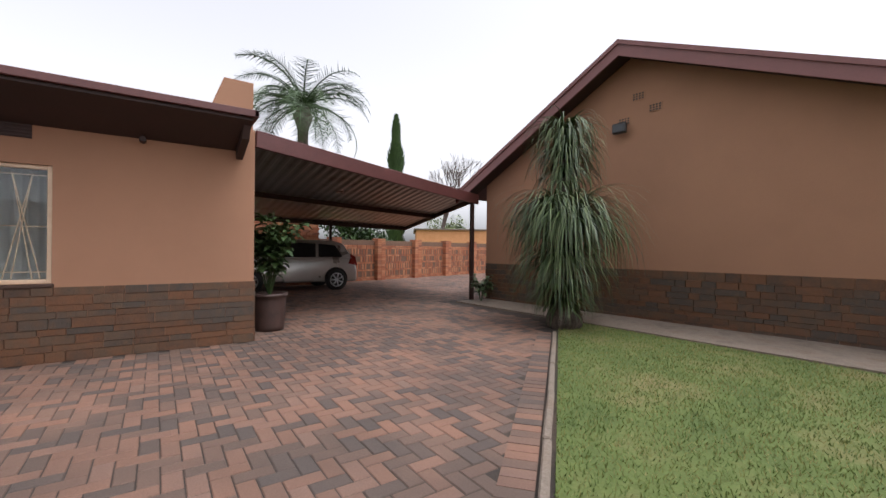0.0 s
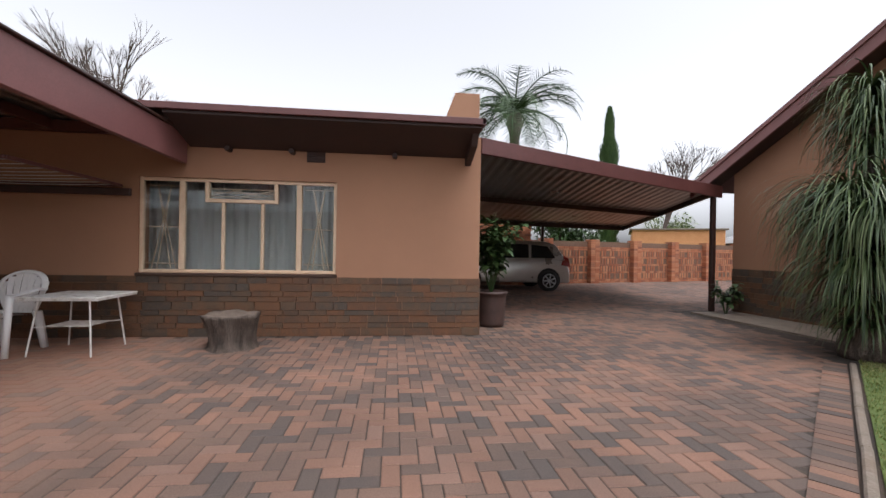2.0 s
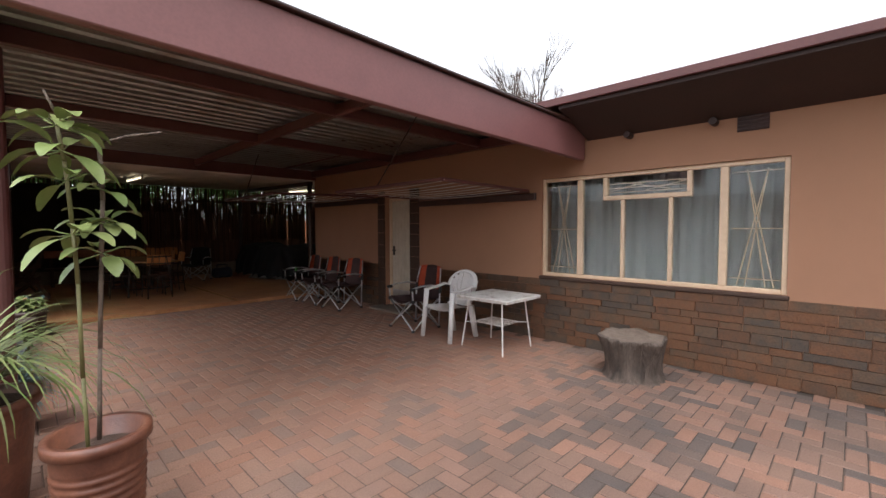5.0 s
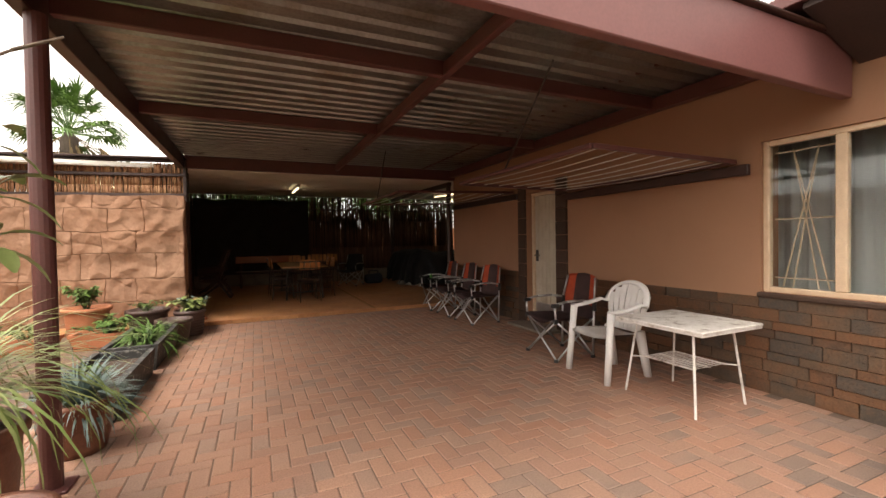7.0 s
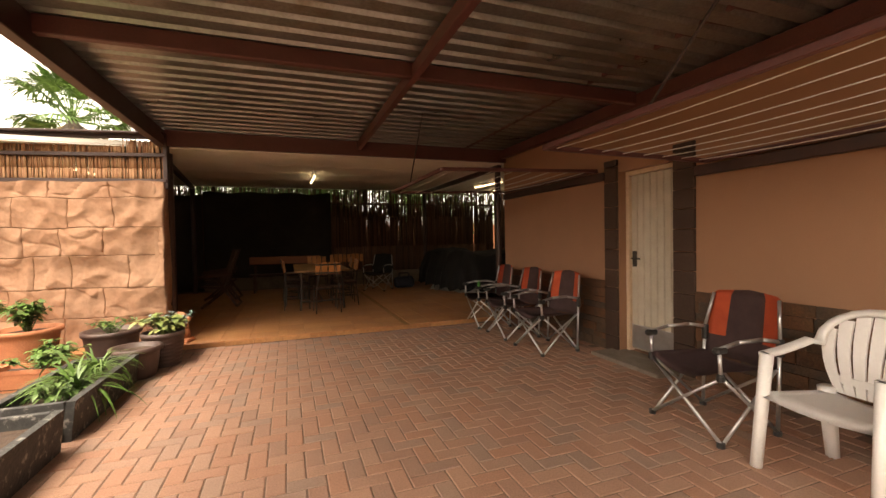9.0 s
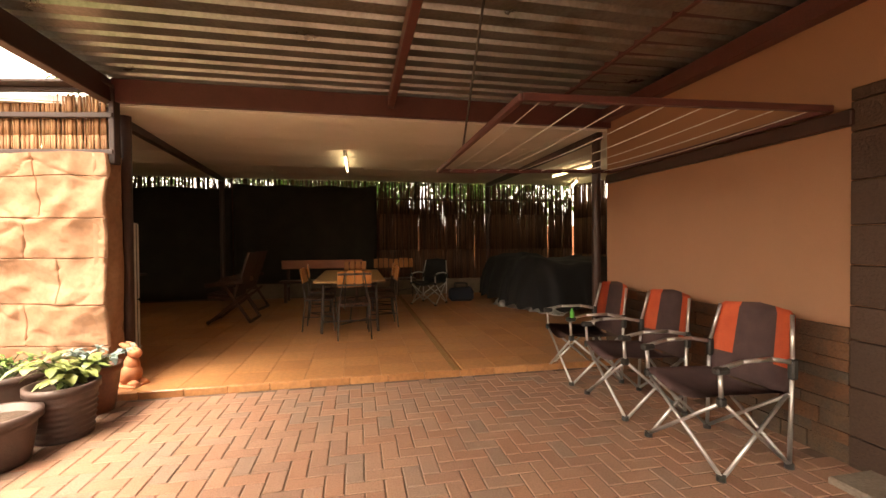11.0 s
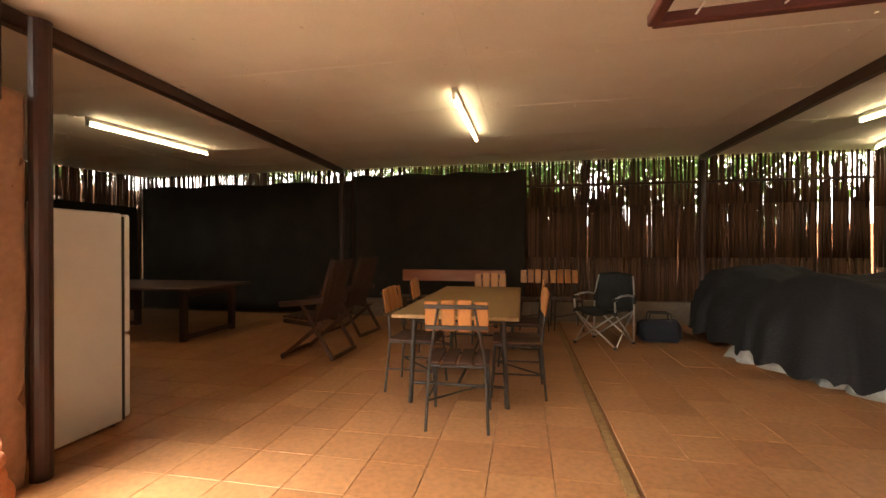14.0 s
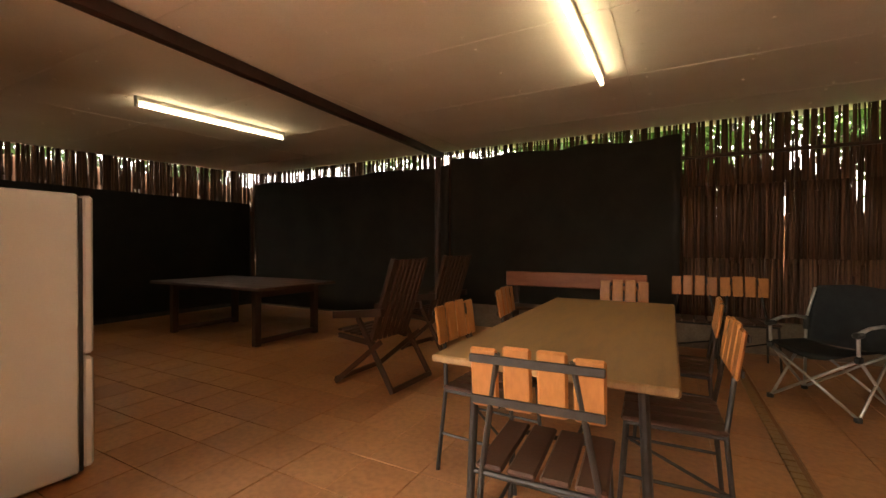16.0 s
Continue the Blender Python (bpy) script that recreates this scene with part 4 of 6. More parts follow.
for u in (0.2, 2.35, 4.5, 6.6, 8.7, 10.8, 12.9):
    bm = bmesh.new()
    for c in range(21):
        for k in range(2):
            a = u + k * 0.21 + (0.0 if c % 2 else 0.0)
            wd = 0.2 if (c + k) % 2 else 0.2
            add_box(bm, (a, -0.1, c * 0.079 + 0.004), (a + wd, 0.2, c * 0.079 + 0.073))
    add_box(bm, (u + 0.005, -0.15, 0), (u + 0.405, 0.192, 1.655))
    in_bwall(finish("pier", bm, M_BRICK))
# taller brick return at the back of the carport
bm = bmesh.new()
for c in range(25):
    for k in range(9):
        add_box(bm, (8.35, -11.3 + k * 0.23 + (0.11 if c % 2 else 0), c * 0.085), (8.75, -11.3 + k * 0.23 + 0.215 + (0.11 if c % 2 else 0), c * 0.085 + 0.073))
add_box(bm, (8.38, -11.28, 0), (8.74, -9.2, 2.12))
rel(finish("return_wall", bm, M_BRICK), bwall)


# ---- lamps: fluorescent battens under the ceiling ----
def batten(p, q):
    p, q = Vector(p), Vector(q)
    root = tagged(empty("fluorescent_lamp", *p), "lit warm-white fluorescent tube on the ceiling", "lamp", group="ceiling tubes")
    d = q - p
    L = d.length
    bm = bmesh.new()
    add_box(bm, (0, -0.02, -0.03), (L, 0.02, 0.02), 0.006)
    add_box(bm, (0.0, -0.016, -0.085), (0.03, 0.016, -0.03), 0.004)
    add_box(bm, (L - 0.03, -0.016, -0.085), (L, 0.016, -0.03), 0.004)
    b = finish("batten", bm, M_FRIDGE)
    bm = bmesh.new()
    add_rod(bm, (0.03, 0, -0.062), (L - 0.03, 0, -0.062), 0.015, 12)
    t = finish("tube", bm, M_TUBE, smooth=True)
    m = d.to_track_quat("X", "Z").to_matrix().to_4x4()
    for o in (b, t):
        o.data.transform(m)
        o.parent = root
    return root


for x, y0, y1 in ((-2.92, 4.4, 6.1), (1.06, 4.55, 6.1), (-6.64, 4.45, 6.1)):
    batten((x, y0, cz(y0) - 0.012), (x, y1, cz(y1) - 0.012))
batten((1.9, 6.6, cz(6.6) - 0.012), (2.4, 7.8, cz(7.8) - 0.012))


# ---- folding wall clothes racks ----
def clothes_rack(y0, y1, x_out, z_in, z_out, label):
    root = tagged(empty("clothes_rack", 0, y0, z_in), label, "clothes rack", group="wall clothes racks")
    bm = bmesh.new()
    P = lambda x, y: Vector((x, y - y0, (z_in + (z_out - z_in) * (x / x_out)) - z_in))
    r = 0.02
    for a, b in (((-0.06, y0), (x_out, y0)), ((x_out, y0), (x_out, y1)), ((x_out, y1), (-0.06, y1)), ((-0.06, y0), (-0.06, y1))):
        p, q = P(*a), P(*b)
        m = Matrix.Translation(p) @ (q - p).to_track_quat("X", "Z").to_matrix().to_4x4()
        old = set(bm.verts)
        add_box(bm, (0, -0.018, -0.018), ((q - p).length, 0.018, 0.018), 0.004)
        for v in bm.verts:
            if v not in old:
                v.co = m @ v.co
    f = finish("frame", bm, M_MAROON, root)
    bm = bmesh.new()
    add_box(bm, (-0.06, -0.1, -0.12), (-0.012, y1 - y0 + 0.1, -0.03), 0.006)
    finish("wall_rail", bm, M_DARKSTEEL, root)
    bm = bmesh.new()
    n = 8
    for i in range(n):
        x = x_out * (0.08 + 0.86 * i / (n - 1))
        p, q = P(x, y0), P(x, y1)
        prev = p
        for k in range(1, 7):
            t = k / 6
            c = p.lerp(q, t) + Vector((0, 0, -0.025 * math.sin(math.pi * t)))
            add_rod(bm, prev, c, 0.0032, 5)
            prev = c
    tagged(finish("washing_lines", bm, M_WIRE, root), "thin white plastic washing lines", kind="stuff")
    bm = bmesh.new()
    for yy in ((y1 - y0) * 0.55,):
        a = P(x_out, y0) + Vector((0, yy, 0))
        b = Vector((x_out * 0.9 - 0.3, yy - 0.9, 2.62 - z_in))
        add_rod(bm, a, b, 0.008, 6)
    finish("chain", bm, M_IRON, root)
    return root


clothes_rack(-3.12, -1.05, -1.66, 1.93, 1.95, "maroon steel clothes rack with white lines on the wall")
clothes_rack(0.28, 2.44, -1.96, 2.05, 2.0, "maroon steel clothes rack with white lines on the wall")


# ---- folding camp chairs ----
def camp_chair(name, cloth, accent, label, group):
    """Faces +x; stands on z = 0."""
    root = tagged(empty(name), label, "chair", group=group)
    w = 0.27
    bm = bmesh.new()
    for s in (-1, 1):
        y = s * w
        add_rod(bm, (-0.24, y, 0.0), (-0.26, y, 0.62), 0.012)
        add_path(bm, [(-0.26, y, 0.6), (-0.31, y * 0.86, 0.86)], 0.011)
        add_rod(bm, (0.24, y, 0.0), (-0.22, y, 0.42), 0.011)
        add_rod(bm, (-0.24, y, 0.02), (0.23, y, 0.42), 0.011)
        add_rod(bm, (0.24, y, 0.42), (0.25, y, 0.58), 0.012)
        add_path(bm, [(0.27, y, 0.6), (0.1, y, 0.63), (-0.1, y, 0.63), (-0.26, y, 0.6)], 0.013)
    for x in (0.24, -0.24):
        add_rod(bm, (x, -w, 0.02), (x, w, 0.42), 0.011)
        add_rod(bm, (x, w, 0.02), (x, -w, 0.42), 0.011)
    finish("frame", bm, M_ALU, root, smooth=True)
    bm = bmesh.new()
    for s in (-1, 1):
        y = s * w
        for x in (0.24, -0.24):
            add_rod(bm, (x, y, -0.001), (x, y, 0.03), 0.024, 10)
        add_box(bm, (0.2, y - 0.025, 0.575), (0.29, y + 0.025, 0.615), 0.012)
        add_box(bm, (-0.285, y - 0.02, 0.5), (-0.24, y + 0.02, 0.62), 0.01)
        add_box(bm, (0.215, y - 0.02, 0.4), (0.265, y + 0.02, 0.45), 0.01)
    pieces("joint", bm, M_BLACKPLASTIC, root)
    bm = bmesh.new()
    nx, ny = 10, 10
    g = [[bm.verts.new((-0.25 + 0.51 * i / nx, -w + 2 * w * j / ny, 0.43 + 0.03 * (i / nx) - 0.07 * math.sin(math.pi * j / ny) * (0.5 + 0.5 * math.sin(math.pi * i / nx)) - (0.05 if i == nx else 0) * math.sin(math.pi * j / ny))) for j in range(ny + 1)] for i in range(nx + 1)]
    for i in range(nx):
        for j in range(ny):
            bm.faces.new((g[i][j], g[i + 1][j], g[i + 1][j + 1], g[i][j + 1])).smooth = True
    bmesh.ops.solidify(bm, geom=bm.faces[:], thickness=0.012)
    finish("seat", bm, cloth, root)
    bm = bmesh.new()
    nz = 10
    g = []
    for i in range(nz + 1):
        t = i / nz
        z = 0.40 + 0.5 * t
        hw = w * (0.98 - 0.13 * max(0, t - 0.35)) * (1 - (0.12 * max(0, t - 0.9) / 0.1))
        g.append([bm.verts.new((-0.25 - 0.075 * t - 0.035 * math.sin(math.pi * j / 12), -hw + 2 * hw * j / 12, z - (0.02 * abs(j - 6) / 6 if i == nz else 0))) for j in range(13)])
    for i in range(nz):
        for j in range(12):
            f = bm.faces.new((g[i][j], g[i][j + 1], g[i + 1][j + 1], g[i + 1][j]))
            f.smooth = True
            edge = 3
            if i > 2 and (j < edge or j > 11 - edge):
                f.material_index = 1
    bmesh.ops.solidify(bm, geom=bm.faces[:], thickness=0.018)
    finish("backrest", bm, None, root, mats=[cloth, accent])
    return root


ch = camp_chair("camp_chair", M_CAMPCLOTH, M_CAMPRED, "maroon-brown and orange folding camp chair with aluminium frame", "camp chairs by the wall")
ch.matrix_world = pose(-0.73, -1.62, 0, 0, 0, 177)
for y, a in ((0.46, 183), (1.23, 178), (1.98, 176)):
    copy_thing(ch, pose(-0.63, y + 0.05, 0, 0, 0, a))
gc = camp_chair("camp_chair", M_CAMPGREY, M_CAMPGREY, "black folding camp chair with aluminium frame on tiles", "")
gc.matrix_world = pose(-1.35, 6.68, 0.06, 0, 0, -128)


# green bottle in the arm of a camp chair
M_GREENPLASTIC = material("green_plastic", [(0.05, 0.3, 0.05), (0.08, 0.38, 0.07)], 0.35, 9, 60, 0.03, dirt=0.08)
bm = bmesh.new()
add_lathe(bm, [(0.017, 0.0), (0.021, 0.01), (0.021, 0.05), (0.014, 0.064), (0.009, 0.07), (0.009, 0.084)], 16)
tagged(finish("bottle", bm, M_GREENPLASTIC), "small green plastic bottle on a chair arm", "bottle").matrix_world = pose(-0.89, 1.76, 0.613)


# ---- white plastic garden chair ----
def plastic_chair():
    """Faces +x."""
    root = tagged(empty("garden_chair"), "white moulded plastic garden chair with slatted fan back", "chair")
    bm = bmesh.new()
    g = []
    for i in range(9):
        t = i / 8
        x = -0.2 + 0.45 * t
        hw = 0.2 + 0.04 * t
        g.append([bm.verts.new((x, -hw + 2 * hw * j / 8, 0.40 + 0.03 * t - 0.02 * math.sin(math.pi * j / 8) - (0.03 if i == 8 else 0))) for j in range(9)])
    for i in range(8):
        for j in range(8):
            bm.faces.new((g[i][j], g[i + 1][j], g[i + 1][j + 1], g[i][j + 1])).smooth = True
    bmesh.ops.solidify(bm, geom=bm.faces[:], thickness=0.022)
    finish("seat", bm, M_WHITEPLASTIC, root)
    for x, y, tx, ty in ((0.24, 0.27, 0.2, 0.255), (0.24, -0.27, 0.2, -0.255)):
        bm = bmesh.new()
        add_rod(bm, (x + 0.02, y, 0), (tx, ty, 0.63), 0.03, 10, 0.034)
        finish("leg", bm, M_WHITEPLASTIC, root, smooth=True)
    for y in (0.2, -0.2):
        bm = bmesh.new()
        add_rod(bm, (-0.26, y * 1.08, 0), (-0.18, y, 0.42), 0.035, 8, 0.045)
        finish("leg", bm, M_WHITEPLASTIC, root, smooth=True)
    # arms sweep back into the arched rim
    bm = bmesh.new()
    pts = [Vector((0.22, -0.255, 0.63))]
    for t in (0.25, 0.5, 0.75, 1.0):
        pts.append(Vector((0.22 - 0.34 * t, -0.255 - 0.01 * math.sin(t * 3), 0.63 + 0.05 * t * t)))
    for k in range(13):
        a = math.pi * k / 12
        pts.append(Vector((-0.2 - 0.09 * math.sin(a), -0.25 * math.cos(a), 0.66 + 0.2 * math.sin(a) ** 0.8)))
    mir = [Vector((p.x, -p.y, p.z)) for p in reversed(pts[:5])]
    pts = pts + mir
    prev = None
    for k, p in enumerate(pts):
        d = (pts[min(k + 1, len(pts) - 1)] - pts[max(k - 1, 0)]).normalized()
        up = Vector((0.25, 0, 1))
        s = d.cross(up).normalized()
        u = s.cross(d).normalized()
        ring = [bm.verts.new(p + s * a + u * b) for a, b in ((-0.03, -0.012), (-0.03, 0.008), (-0.018, 0.016), (0.018, 0.016), (0.03, 0.008), (0.03, -0.012))]
        if prev:
            for e in range(6):
                bm.faces.new((prev[e], prev[(e + 1) % 6], ring[(e + 1) % 6], ring[e])).smooth = True
        prev = ring
    bmesh.ops.recalc_face_normals(bm, faces=bm.faces[:])
    finish("arm_rim", bm, M_WHITEPLASTIC, root)
    # fan slats
    for k in range(7):
        u = (k - 3) / 3
        bm = bmesh.new()
        a, b = Vector((-0.205, u * 0.145, 0.40)), Vector((-0.285 + 0.03 * abs(u), u * 0.225, 0.845 - 0.10 * u * u))
        prev = None
        for i in range(7):
            t = i / 6
            p = a.lerp(b, t) + Vector((0.02 * math.sin(math.pi * t), u * 0.02 * math.sin(math.pi * t), 0))
            hw = 0.022 + 0.012 * t
            ring = [bm.verts.new(p + Vector(o)) for o in ((-0.006, -hw, 0), (0.006, -hw, 0), (0.006, hw, 0), (-0.006, hw, 0))]
            if prev:
                for e in range(4):
                    bm.faces.new((prev[e], prev[(e + 1) % 4], ring[(e + 1) % 4], ring[e]))
            prev = ring
        bmesh.ops.recalc_face_normals(bm, faces=bm.faces[:])
        finish("slat", bm, M_WHITEPLASTIC, root)
    bm = bmesh.new()
    add_box(bm, (-0.215, -0.19, 0.455), (-0.2, 0.19, 0.5), 0.006)
    finish("lower_band", bm, M_WHITEPLASTIC, root)
    return root


pc = plastic_chair()
pc.matrix_world = pose(-0.76, -2.38, 0, 0, 0, 176)

# ---- chipped white metal table ----
wt = tagged(empty("metal_table", -0.65, -3.09), "chipped white metal table with wire shelf and splayed legs", "table")
bm = bmesh.new()
add_box(bm, (-0.36, -0.385, 0.605), (0.35, 0.385, 0.625), 0.006)
add_box(bm, (-0.355, -0.38, 0.585), (0.345, 0.38, 0.606), 0.004)
finish("top", bm, M_WHITEPAINT, wt)
bm = bmesh.new()
for x, y in ((-0.33, 0.31), (-0.37, -0.34), (0.23, -0.32), (0.21, 0.28)):
    add_rod(bm, (x, y, 0), (x * 0.8, y * 0.8, 0.59), 0.009, 8)
pieces("leg", bm, M_WHITEPAINT, wt)
bm = bmesh.new()
for i in range(15):
    y = -0.21 + 0.03 * i
    add_rod(bm, (-0.2, y, 0.3), (0.15, y, 0.3), 0.004, 5)
for x in (-0.2, -0.03, 0.15):
    add_rod(bm, (x, -0.22, 0.295), (x, 0.22, 0.295), 0.006, 5)
for x, y in ((-0.295, 0.275), (-0.33, -0.3), (0.205, -0.285), (0.19, 0.25)):
    add_rod(bm, (x, y, 0.297), (max(-0.2, min(0.15, x)), max(-0.22, min(0.22, y)), 0.297), 0.005, 5)
finish("wire_shelf", bm, M_WHITEPAINT, wt)

# ---- tree stump stool ----
bm = bmesh.new()
rows = []
SEG = 72
for k, (r, z) in enumerate(((0.25, 0.0), (0.222, 0.04), (0.212, 0.1), (0.214, 0.17), (0.225, 0.24), (0.245, 0.31), (0.262, 0.36), (0.268, 0.385), (0.255, 0.4), (0.2, 0.396), (0.12, 0.385), (0.05, 0.388))):
    rows.append([])
    for i in range(SEG):
        a = 2 * math.pi * i / SEG
        c, d = math.cos(a), math.sin(a)
        flute = abs(noise.noise(Vector((c * 2.6, d * 2.6, z * 1.2)))) * 0.34 + 0.10 * noise.noise(Vector((c * 7, d * 7, z * 3)))
        rr = r * (1.06 + 0.16 * noise.noise(Vector((c * 1.3, d * 1.3, z * 0.6))) - (flute if k < 9 else 0.1))
        rows[-1].append(bm.verts.new((rr * c, rr * d, z + (0.03 * noise.noise(Vector((rr * c * 8, rr * d * 8, 2))) if k > 5 else 0))))
for k, (a, b) in enumerate(zip(rows, rows[1:])):
    for i in range(SEG):
        f = bm.faces.new((a[i], a[(i + 1) % SEG], b[(i + 1) % SEG], b[i]))
        f.smooth = True
        f.material_index = 1 if k > 7 else 0
bm.faces.new(rows[-1]).material_index = 1
stump = tagged(finish("tree_stump", bm, None, mats=[M_BARK, M_ENDGRAIN]), "weathered grey-brown tree stump with rough bark", "stump")
stump.matrix_world = pose(-0.62, -4.7, 0) @ Matrix.Diagonal((1.13, 1.13, 1, 1))


# ---- plants and pots ----
def pot(name, x, y, h, r, mat, label, base=0.72, rim=0.03, ribs=0, z=0.0, soil=0.05):
    root = tagged(empty(name, x, y, z), label, "plant pot")
    bm = bmesh.new()
    prof = [(r * base, 0.0)]
    steps = max(8, ribs * 4)
    for i in range(1, steps):
        t = i / steps
        rr = r * (base + (1 - base) * t ** 0.8) + (0.006 * math.sin(ribs * 2 * math.pi * t) if ribs and t < 0.85 else 0)
        prof.append((rr, (h - 0.05) * t))
    prof += [(r, h - 0.05), (r + rim, h - 0.045), (r + rim, h), (r - 0.01, h), (r - 0.025, h - soil)]
    add_lathe(bm, prof, 32)
    finish("body", bm, mat, root)
    bm = bmesh.new()
    bmesh.ops.create_circle(bm, cap_ends=True, segments=24, radius=r - 0.022, matrix=Matrix.Translation((0, 0, h - soil + 0.006)))
    finish("soil", bm, M_SOIL, root)
    return root


def bushy(name, x, y, z, r, h, n, leaf, mat, label, seed, stems=7):
    """A leafy plant: stems that fan out, with pointed leaves along them."""
    rg = random.Random(seed)
    root = tagged(empty(name, x, y, z), label, "plant")
    bm = bmesh.new()
    bl = bmesh.new()
    for s in range(stems):
        a = rg.uniform(0, 6.28)
        k = rg.uniform(0.2, 1.0)
        tip = Vector((math.cos(a) * r * k, math.sin(a) * r * k, h * rg.uniform(0.6, 1.0) * (1 - 0.3 * k)))
        mid = tip * 0.5 + Vector((0, 0, h * 0.15))
        add_rod(bm, (0, 0, -0.02), mid, 0.006, 5)
        add_rod(bm, mid, tip, 0.004, 5)
        for i in range(n // stems):
            t = rg.uniform(0.25, 1.0)
            p = (mid.lerp(tip, t * 2 - 1) if t > 0.5 else Vector((0, 0, 0)).lerp(mid, t * 2))
            b = rg.uniform(0, 6.28)
            add_leaf(bl, p, (math.cos(b), math.sin(b), rg.uniform(-0.2, 0.7)), leaf * rg.uniform(0.6, 1.25), leaf * rg.uniform(0.35, 0.55), 0.7, 3)
    finish("stems", bm, M_LEAF_DARK, root)
    tagged(finish("leaves", bl, mat, root, smooth=True), kind="stuff")
    return root


def strappy(name, x, y, z, n, length, width, mat, label, seed, lift=(0.5, 1.4), fall=(1.6, 2.8)):
    rg = random.Random(seed)
    bm = bmesh.new()
    for i in range(n):
        add_strap(bm, (rg.uniform(-0.03, 0.03), rg.uniform(-0.03, 0.03), 0), rg.uniform(0, 6.28), length * rg.uniform(0.6, 1.15), width * rg.uniform(0.7, 1.2), rg.uniform(*lift), rg.uniform(*fall))
    ob = tagged(finish(name, bm, mat, smooth=True), label, "plant")
    ob.matrix_world = pose(x, y, z)
    return ob


pot("plant_pot", -4.56, -3.86, 0.54, 0.172, M_RUST, "tall rusty-brown ribbed pot with flared rim", 0.82, 0.022, ribs=13, soil=0.09)
pot("plant_pot", -4.66, -4.36, 0.36, 0.15, M_DARKPOT, "small dark brown glazed pot with wide rim", 0.7, 0.03)
pot("plant_pot", -4.98, -3.12, 0.58, 0.24, M_RUST, "rusty-brown pot holding a grassy strap-leaved plant", 0.8, 0.025)
pot("plant_pot", -4.9, -2.02, 0.34, 0.2, M_RUST, "brown pot of trailing grey-blue succulent", 0.75, 0.02)
# young tree with two thin stems
rg = random.Random(77)
sap = tagged(empty("sapling", -4.56, -3.86, 0.5), "young potted tree with two thin stems and broad leaves", "plant")
bm = bmesh.new()
s1 = [(0.0, 0, 0), (0.015, 0.01, 0.4), (0.03, 0.0, 0.8), (0.045, 0.02, 1.05), (0.04, 0.03, 1.3)]
for a, b in zip(s1, s1[1:]):
    add_rod(bm, a, b, 0.0095, 7, 0.0085)
tips = [((0.04, 0.03, 1.3), (-0.1, 0.05, 1.42)), ((-0.1, 0.05, 1.42), (-0.13, 0.06, 1.5)), ((0.04, 0.03, 1.3), (0.13, 0.0, 1.34)), ((0.13, 0, 1.34), (0.26, -0.06, 1.37))]
for a, b in tips:
    add_rod(bm, a, b, 0.006, 6, 0.004)
finish("trunk", bm, M_ENDGRAIN, sap, smooth=True)
bm = bmesh.new()
s2 = [(-0.04, -0.04, -0.1), (-0.05, -0.05, 0.3), (-0.055, -0.07, 0.7), (-0.065, -0.06, 0.95), (-0.08, -0.05, 1.2), (-0.1, -0.04, 1.36)]
for a, b in zip(s2, s2[1:]):
    add_rod(bm, a, b, 0.0085, 7, 0.0075)
finish("stem", bm, M_STEM, sap, smooth=True)
bm = bmesh.new()
for base, n, lg in (((-0.1, -0.04, 1.34), 11, 0.16), ((-0.085, -0.05, 1.24), 8, 0.17), ((-0.075, -0.055, 1.12), 5, 0.14), ((-0.065, -0.06, 0.9), 8, 0.16), ((0.045, 0.01, 0.95), 8, 0.14), ((0.035, 0.0, 0.82), 8, 0.15), ((0.04, 0.02, 1.1), 6, 0.12)):
    for i in range(n):
        a = 6.28 * i / n + rg.uniform(-0.4, 0.4)
        d = Vector((math.cos(a), math.sin(a), rg.uniform(-0.5, 0.8)))
        p = Vector(base) + d.normalized() * 0.05
        add_rod(bm, base, p, 0.003, 5)
        add_leaf(bm, p, d, lg * rg.uniform(0.7, 1.15), lg * rg.uniform(0.38, 0.48), 0.8, 5, fold=0.12)
finish("leaves", bm, M_LEAF_LIGHT, sap, smooth=True)
strappy("strap_plant", -4.98, -3.12, 0.56, 260, 0.95, 0.017, M_LEAF_LIGHT, "grassy strap-leaved plant spilling from a pot", 5, (0.8, 1.55), (1.5, 3.2))
strappy("succulent", -4.88, -2.0, 0.28, 420, 0.36, 0.016, M_LEAF_GREY, "trailing grey-blue succulent in a brown pot", 6, (0.0, 1.3), (0.3, 1.6))

# black planter boxes along the paving
for y0, y1 in ((-1.62, -0.36), (-0.22, 1.05)):
    root = tagged(empty("planter_box", -5.03, (y0 + y1) / 2), "long black planter box with flaking white paint", "planter", group="planter boxes")
    hy = (y1 - y0) / 2
    bm = bmesh.new()
    for s in (-1, 1):
        add_prism(bm, [(s * 0.22, -hy, 0), (s * 0.25, -hy, 0.27), (s * 0.2, -hy, 0.27), (s * 0.17, -hy, 0.0)], (0, 2 * hy, 0))
        add_box(bm, (-0.19, s * hy - (0.04 if s > 0 else 0), 0.0), (0.19, s * hy + (0.04 if s < 0 else 0), 0.27), 0.004)
    finish("box", bm, M_BLACKPLANTER, root)
    bm = bmesh.new()
    add_box(bm, (-0.19, -hy + 0.04, 0.02), (0.19, hy - 0.04, 0.19))
    finish("soil", bm, M_SOIL, root)
strappy("strap_plant", -4.98, 0.3, 0.2, 120, 0.5, 0.022, M_LEAF, "dark green strap-leaved plant trailing over the planter", 9, (0.3, 1.3), (1.2, 2.8))
strappy("strap_plant", -5.0, 0.75, 0.2, 90, 0.42, 0.02, M_LEAF, "dark green strap-leaved plant trailing over the planter", 10, (0.3, 1.3), (1.2, 2.6))
